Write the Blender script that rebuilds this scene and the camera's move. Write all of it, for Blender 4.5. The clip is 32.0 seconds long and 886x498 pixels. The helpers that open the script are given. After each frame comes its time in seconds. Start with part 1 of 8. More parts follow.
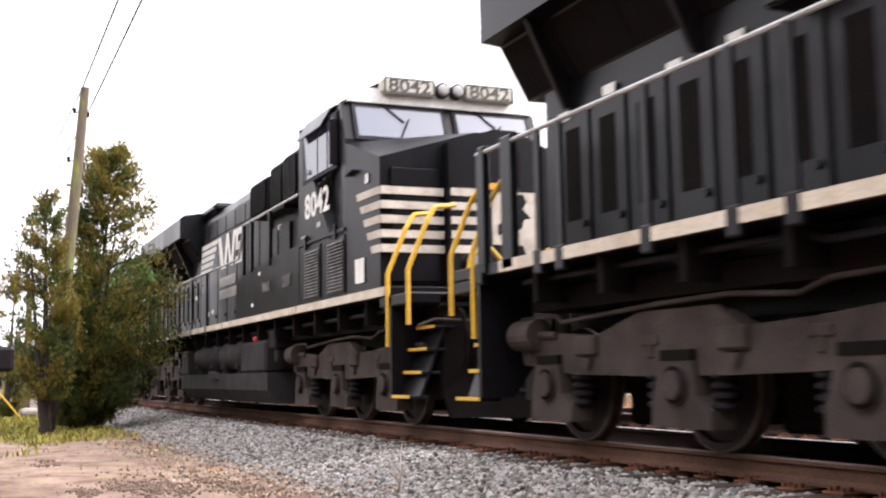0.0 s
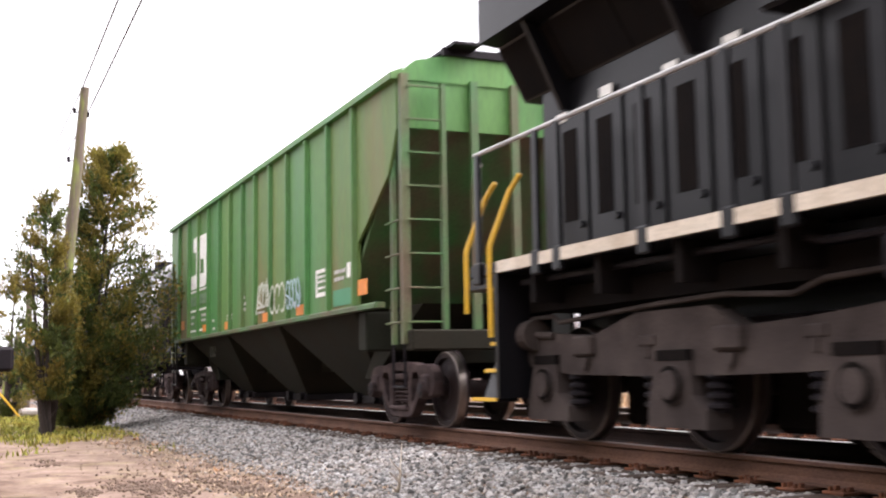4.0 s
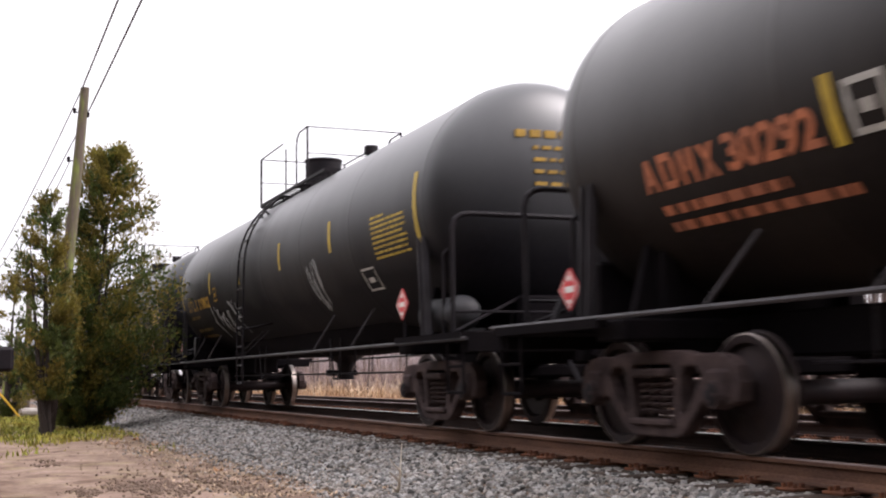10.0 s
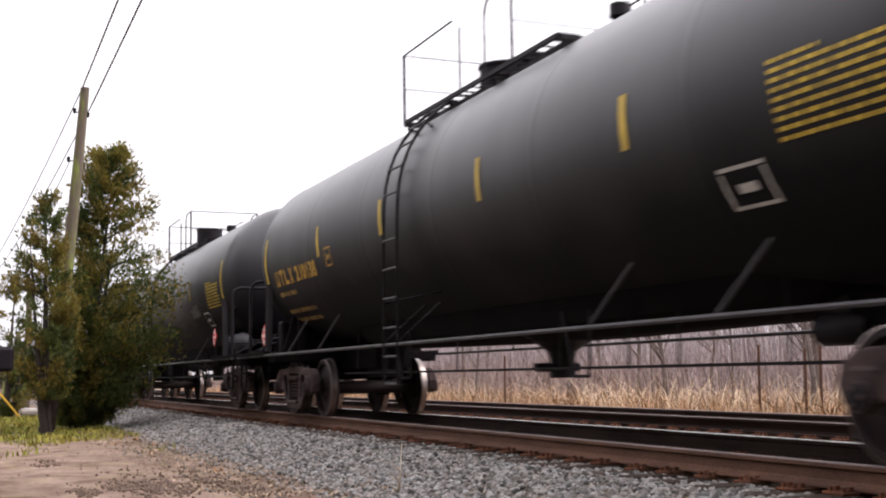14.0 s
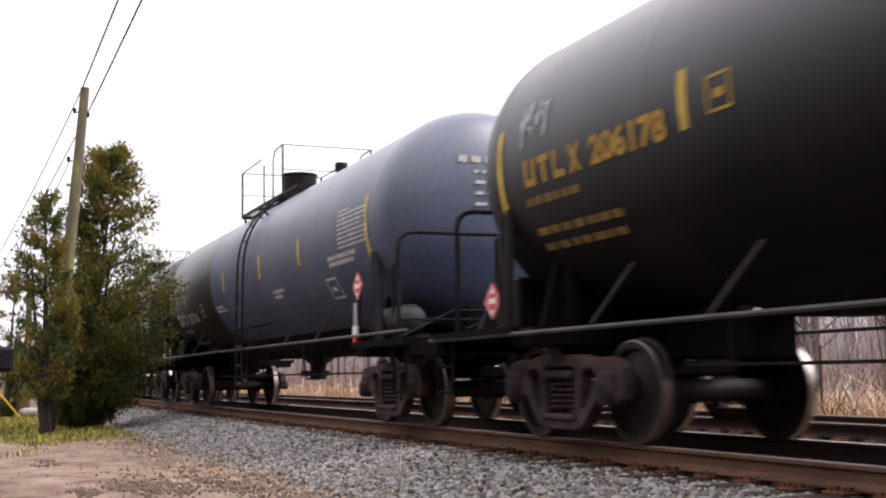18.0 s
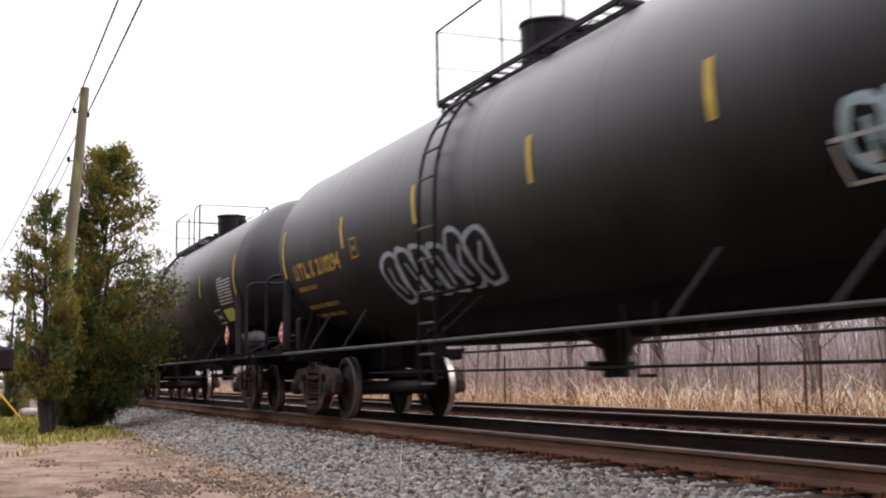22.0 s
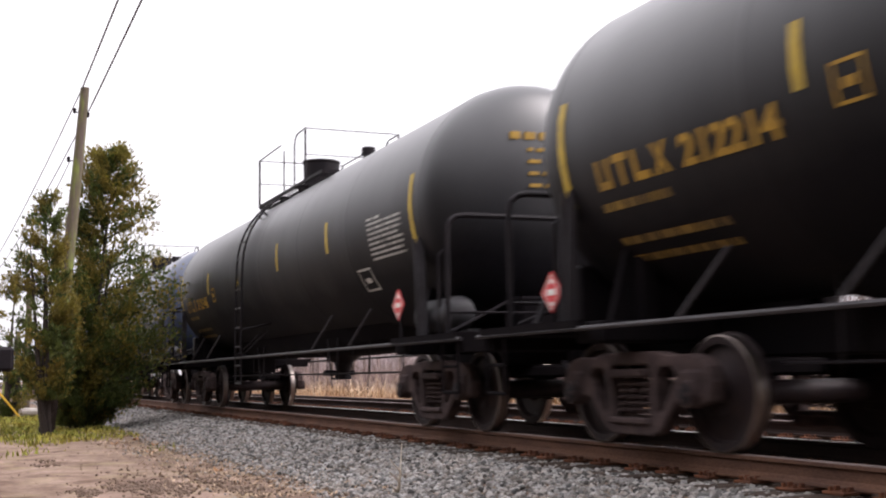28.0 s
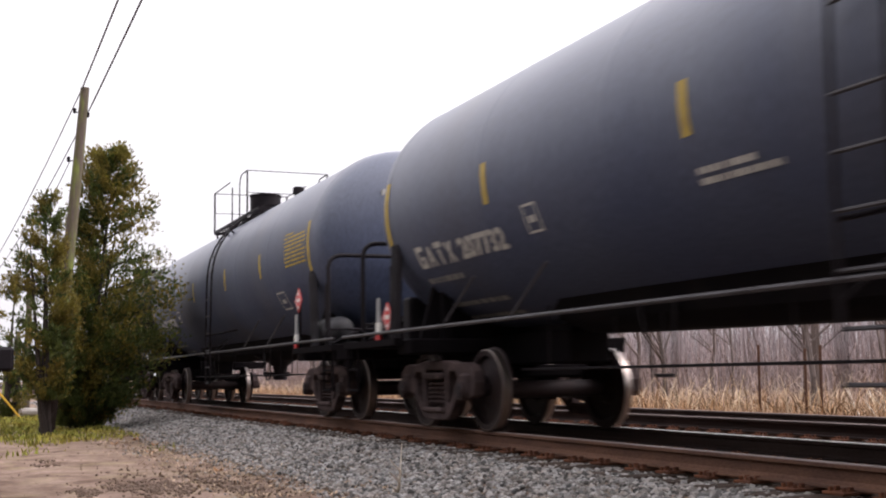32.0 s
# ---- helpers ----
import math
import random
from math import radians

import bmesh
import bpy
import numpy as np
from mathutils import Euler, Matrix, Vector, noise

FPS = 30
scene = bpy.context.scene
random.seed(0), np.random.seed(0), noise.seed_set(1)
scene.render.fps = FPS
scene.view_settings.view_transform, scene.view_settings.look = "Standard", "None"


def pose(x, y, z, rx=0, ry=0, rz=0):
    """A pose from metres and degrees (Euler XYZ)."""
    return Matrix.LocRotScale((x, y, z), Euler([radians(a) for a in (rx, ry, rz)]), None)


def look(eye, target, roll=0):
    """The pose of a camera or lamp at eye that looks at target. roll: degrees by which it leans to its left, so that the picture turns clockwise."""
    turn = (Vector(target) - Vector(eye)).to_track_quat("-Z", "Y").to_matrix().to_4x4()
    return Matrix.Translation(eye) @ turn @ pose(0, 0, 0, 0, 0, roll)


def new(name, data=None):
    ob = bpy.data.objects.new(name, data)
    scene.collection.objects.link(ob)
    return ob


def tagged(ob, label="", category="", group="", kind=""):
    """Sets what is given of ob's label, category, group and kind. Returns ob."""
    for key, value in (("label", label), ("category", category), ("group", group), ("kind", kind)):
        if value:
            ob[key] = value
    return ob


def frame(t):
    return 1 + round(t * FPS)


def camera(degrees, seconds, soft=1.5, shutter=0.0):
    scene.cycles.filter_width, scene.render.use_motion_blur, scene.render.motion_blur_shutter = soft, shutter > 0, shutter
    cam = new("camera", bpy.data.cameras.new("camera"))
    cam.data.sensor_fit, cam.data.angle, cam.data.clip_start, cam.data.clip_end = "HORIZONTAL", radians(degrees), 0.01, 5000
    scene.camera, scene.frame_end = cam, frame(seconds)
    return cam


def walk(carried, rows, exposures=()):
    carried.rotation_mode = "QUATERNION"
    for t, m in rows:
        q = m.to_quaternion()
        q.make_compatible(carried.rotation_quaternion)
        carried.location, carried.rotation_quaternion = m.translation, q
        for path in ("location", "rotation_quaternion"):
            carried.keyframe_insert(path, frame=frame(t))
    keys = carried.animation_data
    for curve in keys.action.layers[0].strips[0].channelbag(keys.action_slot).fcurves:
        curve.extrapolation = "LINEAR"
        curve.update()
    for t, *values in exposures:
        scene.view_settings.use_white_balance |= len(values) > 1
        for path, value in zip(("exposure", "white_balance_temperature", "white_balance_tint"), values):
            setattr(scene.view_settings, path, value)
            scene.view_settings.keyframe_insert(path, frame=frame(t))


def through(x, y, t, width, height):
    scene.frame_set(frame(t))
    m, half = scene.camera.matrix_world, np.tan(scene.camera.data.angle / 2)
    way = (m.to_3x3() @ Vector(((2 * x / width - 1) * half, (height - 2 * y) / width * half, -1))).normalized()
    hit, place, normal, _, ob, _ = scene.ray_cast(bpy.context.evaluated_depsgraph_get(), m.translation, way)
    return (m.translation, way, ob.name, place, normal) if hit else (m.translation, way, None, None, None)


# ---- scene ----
# x runs along the track in the train's direction, y away from the camera, z up; the rail tops are z = 0, the near rail is y = 0
CAM = (0.0, -5.533, 0.639)
YAW, PITCH, ROLL = radians(66.858), radians(6.293), -0.949
AIM = (CAM[0] - math.sin(YAW) * math.cos(PITCH), CAM[1] + math.cos(YAW) * math.cos(PITCH), CAM[2] + math.sin(PITCH))
cam = camera(42.557, 32.0, 2.0, 0.45)
walk(cam, [(0.0, look(CAM, AIM, ROLL)), (32.0, look(CAM, AIM, ROLL))], [(0.0, 1.66, 6380, 18), (1.0, 1.60, 6380, 18), (3.0, 1.84, 6380, 18), (4.5, 1.70, 6380, 18), (6.0, 1.38, 6380, 18), (7.0, 1.14, 6380, 18), (9.0, 0.92, 6380, 18), (30.0, 0.92, 6380, 18), (32.0, 0.70, 6380, 18)])

# ---- light ----
SUN_EL, SUN_AZ = radians(48), radians(25)
world = bpy.data.worlds.new("hazy_sky")
scene.world = world
world.use_nodes = True
wn = world.node_tree.nodes
sky = wn.new("ShaderNodeTexSky")
sky.sky_type = "NISHITA"
sky.sun_disc = False
sky.sun_elevation, sky.sun_rotation = SUN_EL, SUN_AZ
sky.air_density, sky.dust_density, sky.ozone_density = 1.0, 5.0, 0.6
haze = wn.new("ShaderNodeHueSaturation")
haze.inputs["Saturation"].default_value = 0.25
world.node_tree.links.new(sky.outputs[0], haze.inputs["Color"])
veil = wn.new("ShaderNodeMix")
veil.data_type, veil.blend_type = "RGBA", "LIGHTEN"
veil.inputs[0].default_value = 1.0
dome = wn.new("ShaderNodeTexCoord")
height = wn.new("ShaderNodeSeparateXYZ")
bright = wn.new("ShaderNodeMapRange")
bright.inputs[3].default_value, bright.inputs[4].default_value = 3.6, 10.0
world.node_tree.links.new(dome.outputs["Generated"], height.inputs[0])
world.node_tree.links.new(height.outputs["Z"], bright.inputs[0])
world.node_tree.links.new(bright.outputs[0], veil.inputs[7])
world.node_tree.links.new(haze.outputs[0], veil.inputs[6])
world.node_tree.links.new(veil.outputs[2], wn["Background"].inputs[0])
wn["Background"].inputs[1].default_value = 0.15
sun = new("sun", bpy.data.lights.new("sun", "SUN"))
sun.data.energy, sun.data.angle, sun.data.color = 0.5, radians(50), (1.0, 0.95, 0.88)
sun.matrix_world = look((40 * math.sin(SUN_AZ), 40 * math.cos(SUN_AZ), 40 * math.tan(SUN_EL)), (0, 0, 0))

# ---- materials ----
def mat(name, col, rough=0.6, metal=0.0, col2=None, scale=4.0, amount=0.5, fine=60.0, bump=0.15, stretch=(1, 1, 1), obj_var=0.0, spec=0.5, dirt=None, dirt_amt=0.0, height_gloss=None):
    """A procedural surface: two-scale colour variation, uneven gloss and fine relief, at metre size."""
    m = bpy.data.materials.new(name)
    m.use_nodes = True
    nt = m.node_tree
    n, l = nt.nodes, nt.links
    b = n["Principled BSDF"]
    tc = n.new("ShaderNodeTexCoord")
    mp = n.new("ShaderNodeMapping")
    mp.inputs["Scale"].default_value = stretch
    l.new(tc.outputs["Object"], mp.inputs["Vector"])
    n1 = n.new("ShaderNodeTexNoise")
    n1.inputs["Scale"].default_value, n1.inputs["Detail"].default_value = scale, 6
    n2 = n.new("ShaderNodeTexNoise")
    n2.inputs["Scale"].default_value, n2.inputs["Detail"].default_value = fine, 4
    l.new(mp.outputs[0], n1.inputs["Vector"])
    l.new(mp.outputs[0], n2.inputs["Vector"])
    c2 = col2 or tuple(c * 0.6 for c in col)
    r1 = n.new("ShaderNodeMapRange")
    r1.inputs[1].default_value, r1.inputs[2].default_value = 0.35, 0.68
    r1.inputs[3].default_value, r1.inputs[4].default_value = 0.0, amount
    l.new(n1.outputs["Fac"], r1.inputs[0])
    mx = n.new("ShaderNodeMix")
    mx.data_type = "RGBA"
    mx.inputs[6].default_value, mx.inputs[7].default_value = (*col, 1), (*c2, 1)
    l.new(r1.outputs[0], mx.inputs[0])
    r2 = n.new("ShaderNodeMapRange")
    r2.inputs[1].default_value, r2.inputs[2].default_value = 0.3, 0.7
    r2.inputs[3].default_value, r2.inputs[4].default_value = 0.8, 1.18
    l.new(n2.outputs["Fac"], r2.inputs[0])
    hs = n.new("ShaderNodeHueSaturation")
    l.new(mx.outputs[2], hs.inputs["Color"])
    l.new(r2.outputs[0], hs.inputs["Value"])
    out = hs.outputs[0]
    if obj_var:
        oi = n.new("ShaderNodeObjectInfo")
        r3 = n.new("ShaderNodeMapRange")
        r3.inputs[3].default_value, r3.inputs[4].default_value = 1 - obj_var, 1 + obj_var
        l.new(oi.outputs["Random"], r3.inputs[0])
        h2 = n.new("ShaderNodeHueSaturation")
        l.new(out, h2.inputs["Color"])
        l.new(r3.outputs[0], h2.inputs["Value"])
        out = h2.outputs[0]
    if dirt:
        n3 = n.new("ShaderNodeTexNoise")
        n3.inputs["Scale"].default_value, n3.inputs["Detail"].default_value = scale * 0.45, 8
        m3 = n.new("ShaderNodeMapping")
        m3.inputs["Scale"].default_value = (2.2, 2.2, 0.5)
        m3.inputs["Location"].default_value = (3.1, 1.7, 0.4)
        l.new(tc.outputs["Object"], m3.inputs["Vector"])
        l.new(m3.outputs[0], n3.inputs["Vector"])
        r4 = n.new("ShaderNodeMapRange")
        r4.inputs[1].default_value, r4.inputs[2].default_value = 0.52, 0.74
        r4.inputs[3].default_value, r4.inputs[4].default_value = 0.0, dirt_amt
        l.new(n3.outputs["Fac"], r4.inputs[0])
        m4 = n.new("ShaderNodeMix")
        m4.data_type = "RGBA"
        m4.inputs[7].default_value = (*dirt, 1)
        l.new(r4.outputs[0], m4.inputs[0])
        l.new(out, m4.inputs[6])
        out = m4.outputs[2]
    l.new(out, b.inputs["Base Color"])
    rr = n.new("ShaderNodeMapRange")
    rr.inputs[3].default_value, rr.inputs[4].default_value = max(0.02, rough - 0.12), min(1, rough + 0.15)
    l.new(n1.outputs["Fac"], rr.inputs[0])
    l.new(rr.outputs[0], b.inputs["Roughness"])
    if height_gloss:
        # shapes the sheen by height: rougher, less reflective below, uneven along its edge
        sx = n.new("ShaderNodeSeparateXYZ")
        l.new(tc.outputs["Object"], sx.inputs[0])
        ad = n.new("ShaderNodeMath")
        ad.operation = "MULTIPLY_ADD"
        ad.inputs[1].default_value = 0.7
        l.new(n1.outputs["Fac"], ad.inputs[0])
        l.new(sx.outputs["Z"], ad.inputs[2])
        for (lo, hi), sock in zip(height_gloss[2:], ("Roughness", "Specular IOR Level")):
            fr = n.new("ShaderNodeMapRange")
            fr.inputs[1].default_value, fr.inputs[2].default_value = height_gloss[0] + 0.35, height_gloss[1] + 0.35
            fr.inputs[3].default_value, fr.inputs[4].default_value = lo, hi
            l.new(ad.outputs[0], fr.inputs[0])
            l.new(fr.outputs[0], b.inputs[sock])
    b.inputs["Metallic"].default_value = metal
    if not height_gloss:
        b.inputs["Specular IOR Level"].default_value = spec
    if bump:
        bp = n.new("ShaderNodeBump")
        bp.inputs["Strength"].default_value, bp.inputs["Distance"].default_value = bump, 0.01
        l.new(n2.outputs["Fac"], bp.inputs["Height"])
        l.new(bp.outputs[0], b.inputs["Normal"])
    return m


M = {
    "dirt": mat("bare_dirt", (0.245, 0.175, 0.138), 0.95, col2=(0.105, 0.066, 0.045), scale=1.9, amount=0.95, fine=15, bump=1.0, dirt=(0.30, 0.26, 0.12), dirt_amt=0.35, spec=0.12),
    "ballast": mat("ballast_stone", (0.12, 0.118, 0.115), 0.95, col2=(0.07, 0.064, 0.058), scale=1.6, amount=0.8, fine=45, bump=0.3, obj_var=0.0, spec=0.12),
    "rail": mat("rusty_rail_steel", (0.125, 0.066, 0.044), 0.85, 0.0, (0.070, 0.040, 0.032), 5, 0.8, 90, 0.3, (0.3, 1, 1), spec=0.12),
    # darker copy of the rail steel, with the train's shade in its colour
    "rail_shaded": mat("shade_darkened_rail_steel", (0.040, 0.027, 0.024), 0.85, 0.0, (0.024, 0.017, 0.016), 5, 0.8, 90, 0.3, (0.3, 1, 1), spec=0.1),
    # brown head colour stands in for a dark reflection of the train
    "rail_dark_head": mat("reflection_dark_rail_head", (0.17, 0.125, 0.115), 0.55, 0.0, (0.10, 0.072, 0.062), 6, 0.6, 120, 0.1, (0.2, 4, 4), spec=0.25),
    "railtop": mat("worn_bright_rail_head", (0.62, 0.6, 0.58), 0.28, 0.9, (0.4, 0.36, 0.33), 6, 0.5, 120, 0.1, (0.2, 4, 4)),
    "tie": mat("weathered_creosoted_tie", (0.05, 0.036, 0.03), 0.95, 0, (0.09, 0.066, 0.052), 5, 0.8, 40, 0.7, (0.5, 4, 4), 0.2, spec=0.12),
    "plate": mat("rusty_orange_plate", (0.15, 0.06, 0.032), 0.9, 0.0, (0.06, 0.032, 0.024), 12, 0.8, 120, 0.4, obj_var=0.2, spec=0.12),
    "tank": mat("dusty_black_tank_paint", (0.0058, 0.0054, 0.0075), 0.34, 0, (0.0088, 0.0078, 0.0096), 0.7, 0.8, 30, 0.03, (1, 1, 0.35), dirt=(0.025, 0.0212, 0.0215), dirt_amt=0.45, height_gloss=(1.9, 3.6, (0.64, 0.34), (0.09, 0.9))),
    "tank2": mat("brownish_black_tank_paint", (0.0112, 0.0087, 0.0085), 0.38, 0, (0.0175, 0.0137, 0.0128), 0.7, 0.8, 30, 0.03, (1, 1, 0.35), dirt=(0.035, 0.027, 0.022), dirt_amt=0.45, height_gloss=(1.9, 3.6, (0.64, 0.34), (0.09, 0.9))),
    "tank3": mat("faded_blue_grey_tank_paint", (0.052, 0.064, 0.108), 0.38, 0, (0.066, 0.078, 0.116), 0.6, 0.8, 30, 0.03, (1, 1, 0.35), dirt=(0.06, 0.052, 0.048), dirt_amt=0.35, height_gloss=(1.9, 3.6, (0.64, 0.34), (0.09, 0.9))),
    "tank4": mat("sooty_tank_paint_half", (0.008, 0.0075, 0.0078), 0.4, 0, (0.013, 0.012, 0.012), 0.8, 0.8, 30, 0.03, (1, 1, 0.35), dirt=(0.04, 0.034, 0.03), dirt_amt=0.4, height_gloss=(1.9, 3.6, (0.64, 0.34), (0.09, 0.9))),
    "steel": mat("grimy_black_steel", (0.0078, 0.0062, 0.0082), 0.55, 0.0, (0.0145, 0.0112, 0.0128), 5, 0.8, 60, 0.2, spec=0.12),
    "truckm": mat("dusty_cast_steel", (0.072, 0.050, 0.048), 0.85, 0.0, (0.022, 0.016, 0.017), 6, 0.8, 70, 0.35, spec=0.12),
    "wheelm": mat("oily_wheel_steel", (0.022, 0.016, 0.018), 0.5, 0.2, (0.036, 0.024, 0.022), 7, 0.7, 70, 0.2, spec=0.12),
    "tread": mat("polished_wheel_tread", (0.30, 0.26, 0.24), 0.36, 1.0, (0.13, 0.095, 0.08), 8, 0.5, 100, 0.05),
    "underside": mat("near_black_truck_bolster", (0.0065, 0.0052, 0.0062), 0.9, 0, (0.010, 0.008, 0.0085), 2, 0.8, 40, 0.1, spec=0.03),
    "cap": mat("bright_bearing_cap", (0.5, 0.5, 0.5), 0.35, 0.9, (0.2, 0.18, 0.16), 12, 0.6, 100, 0.1),
    "yellow": mat("yellow_marking", (0.52, 0.36, 0.03), 0.6, 0, (0.28, 0.19, 0.03), 5, 0.7, 60, 0.03),
    "ochre": mat("faded_yellow_lettering", (0.40, 0.23, 0.02), 0.7, 0, (0.17, 0.10, 0.02), 4, 0.7, 60, 0.02),
    "rust_letter": mat("rusty_orange_lettering", (0.50, 0.16, 0.07), 0.65, 0, (0.25, 0.10, 0.06), 4, 0.7, 60, 0.02),
    "white": mat("dusty_white_paint", (0.74, 0.73, 0.70), 0.6, 0, (0.5, 0.48, 0.44), 4, 0.6, 60, 0.03),
    "offwhite": mat("soiled_white_lettering", (0.48, 0.47, 0.44), 0.65, 0, (0.28, 0.27, 0.25), 5, 0.7, 60, 0.02),
    "spray_grey": mat("sprayed_pale_grey", (0.40, 0.42, 0.42), 0.7, 0, (0.24, 0.26, 0.27), 3, 0.8, 40, 0.02),
    "lime": mat("yellow_green_plate", (0.40, 0.42, 0.05), 0.5, 0, (0.30, 0.32, 0.06), 4, 0.5, 40, 0.02),
    "red": mat("red_placard", (0.55, 0.03, 0.035), 0.45, 0, (0.42, 0.03, 0.03), 5, 0.4, 60, 0.02),
}


# ---- mesh helpers ----
# lettering too small to pick apart, kept as one part each
FINE_PRINT = ("small_print", "data_block", "stencil", "white_dash", "owner_name", "placard_print", "end_letters")


def part(name, bm, material, parent, label="", smooth=False):
    """Links a bmesh, or a mesh, as one mesh object under a thing or a part."""
    if isinstance(bm, bpy.types.Mesh):
        me = bm
    else:
        me = mesh_of(name, bm, material, smooth)
    ob = new(name, me)
    ob.parent = parent
    if name in FINE_PRINT:
        tagged(ob, label, kind="stuff")
    elif label:
        tagged(ob, label)
    return ob


def mesh_of(name, bm, material, smooth=False):
    me = bpy.data.meshes.new(name)
    bmesh.ops.recalc_face_normals(bm, faces=bm.faces)
    for f in bm.faces:
        f.smooth = smooth
    bm.to_mesh(me)
    bm.free()
    for mm in material if isinstance(material, (list, tuple)) else [material]:
        me.materials.append(mm)
    if smooth:
        me.set_sharp_from_angle(angle=radians(38))
    return me


CACHE = {}


def cached(key, make):
    """The mesh of that key, made once."""
    if key not in CACHE:
        CACHE[key] = make()
    return CACHE[key]


def thing(name, x, y, z, label, category, group="", kind=""):
    ob = new(name)
    ob.empty_display_size = 0.2
    ob.location = (x, y, z)
    return tagged(ob, label, category, group, kind)


def box(bm, x0, x1, y0, y1, z0, z1, bev=0.0, mi=0):
    """Adds a box, with chamfered edges if bev."""
    g = bmesh.ops.create_cube(bm, size=1)
    vs = g["verts"]
    for v in vs:
        v.co = ((x0 + x1) / 2 + v.co.x * (x1 - x0), (y0 + y1) / 2 + v.co.y * (y1 - y0), (z0 + z1) / 2 + v.co.z * (z1 - z0))
    fs = list({f for v in vs for f in v.link_faces})
    for f in fs:
        f.material_index = mi
    if bev:
        es = list({e for v in vs for e in v.link_edges})
        r = bmesh.ops.bevel(bm, geom=es, offset=bev, segments=1, affect="EDGES", profile=0.5)
        for f in r["faces"]:
            f.material_index = mi
    return bm


def prism(bm, pts, axis, a, b, mi=0):
    """Extrudes a flat outline from a to b along axis (0 x, 1 y, 2 z); pts give the two other coordinates in order."""
    def at(p, w):
        q = list(p)
        q.insert(axis, w)
        return q
    va = [bm.verts.new(at(p, a)) for p in pts]
    vb = [bm.verts.new(at(p, b)) for p in pts]
    n = len(pts)
    fs = [bm.faces.new(va), bm.faces.new(vb[::-1])]
    fs += [bm.faces.new((va[i], vb[i], vb[(i + 1) % n], va[(i + 1) % n])) for i in range(n)]
    for f in fs:
        f.material_index = mi
    return bm


def cyl(bm, p, q, r, r2=None, seg=12, mi=0, caps=True):
    """A cylinder or cone from p to q."""
    p, q = Vector(p), Vector(q)
    d = q - p
    r2 = r if r2 is None else r2
    m = Matrix.Translation((p + q) / 2) @ d.to_track_quat("Z", "Y").to_matrix().to_4x4()
    g = bmesh.ops.create_cone(bm, cap_ends=caps, segments=seg, radius1=r, radius2=r2, depth=d.length, matrix=m)
    for f in {f for v in g["verts"] for f in v.link_faces}:
        f.material_index = mi
    return bm


def pipe(bm, pts, r, seg=6, mi=0):
    for a, b in zip(pts[:-1], pts[1:]):
        cyl(bm, a, b, r, seg=seg, mi=mi)
    for a in pts[1:-1]:
        bmesh.ops.create_icosphere(bm, subdivisions=1, radius=r * 1.03, matrix=Matrix.Translation(a))
    return bm


def sweep(bm, pts, r, seg=6):
    """One unbroken tube through the points."""
    pts = [Vector(p) for p in pts]
    rings = []
    for k, p in enumerate(pts):
        d = (pts[min(k + 1, len(pts) - 1)] - pts[max(k - 1, 0)]).normalized()
        u = d.cross(Vector((0.13, 0.27, 0.95))).normalized()
        w = d.cross(u)
        rings.append([bm.verts.new(p + (u * math.cos(a) + w * math.sin(a)) * r) for a in [2 * math.pi * j / seg for j in range(seg)]])
    for a, b in zip(rings[:-1], rings[1:]):
        for j in range(seg):
            bm.faces.new((a[j], a[(j + 1) % seg], b[(j + 1) % seg], b[j]))
    bm.faces.new(rings[0][::-1])
    bm.faces.new(rings[-1])
    return bm


def lathe(bm, prof, axis="x", seg=40, at=(0, 0, 0), mi=0):
    """Revolves (along, radius) pairs about an axis through at."""
    rings = []
    ax, ay, az = at
    for a, r in prof:
        ring = []
        if r < 1e-5:
            ring = [bm.verts.new({"x": (ax + a, ay, az), "y": (ax, ay + a, az), "z": (ax, ay, az + a)}[axis])] * seg
        else:
            for k in range(seg):
                c, s_ = r * math.cos(2 * math.pi * k / seg), r * math.sin(2 * math.pi * k / seg)
                ring.append(bm.verts.new({"x": (ax + a, ay + c, az + s_), "y": (ax + c, ay + a, az + s_), "z": (ax + c, ay + s_, az + a)}[axis]))
        rings.append(ring)
    for A, B in zip(rings[:-1], rings[1:]):
        for k in range(seg):
            vs = []
            for v in (A[k], A[(k + 1) % seg], B[(k + 1) % seg], B[k]):
                if v not in vs:
                    vs.append(v)
            if len(vs) > 2:
                bm.faces.new(vs).material_index = mi
    return bm


def arc(c, r, a0, a1, n, plane="xz"):
    """Points of an arc, degrees, in a plane."""
    out = []
    for k in range(n + 1):
        a = radians(a0 + (a1 - a0) * k / n)
        u, v = r * math.cos(a), r * math.sin(a)
        out.append({"xz": (c[0] + u, c[1], c[2] + v), "yz": (c[0], c[1] + u, c[2] + v), "xy": (c[0] + u, c[1] + v, c[2])}[plane])
    return out


def text_bm(body, size, bold=0.0, width=None):
    """A flat mesh of the words, its lower left corner at the origin, in x and y."""
    cu = bpy.data.curves.new("letters", "FONT")
    cu.body, cu.size, cu.offset, cu.resolution_u = body, size, bold, 3
    ob = bpy.data.objects.new("letters", cu)
    scene.collection.objects.link(ob)
    me = bpy.data.meshes.new_from_object(ob.evaluated_get(bpy.context.evaluated_depsgraph_get()))
    bpy.data.objects.remove(ob)
    bpy.data.curves.remove(cu)
    bm = bmesh.new()
    bm.from_mesh(me)
    bpy.data.meshes.remove(me)
    x0, x1 = min(v.co.x for v in bm.verts), max(v.co.x for v in bm.verts)
    y0 = min(v.co.y for v in bm.verts)
    k = width / (x1 - x0) if width else 1
    for v in bm.verts:
        v.co = ((v.co.x - x0) * k, v.co.y - y0, 0)
    return bm


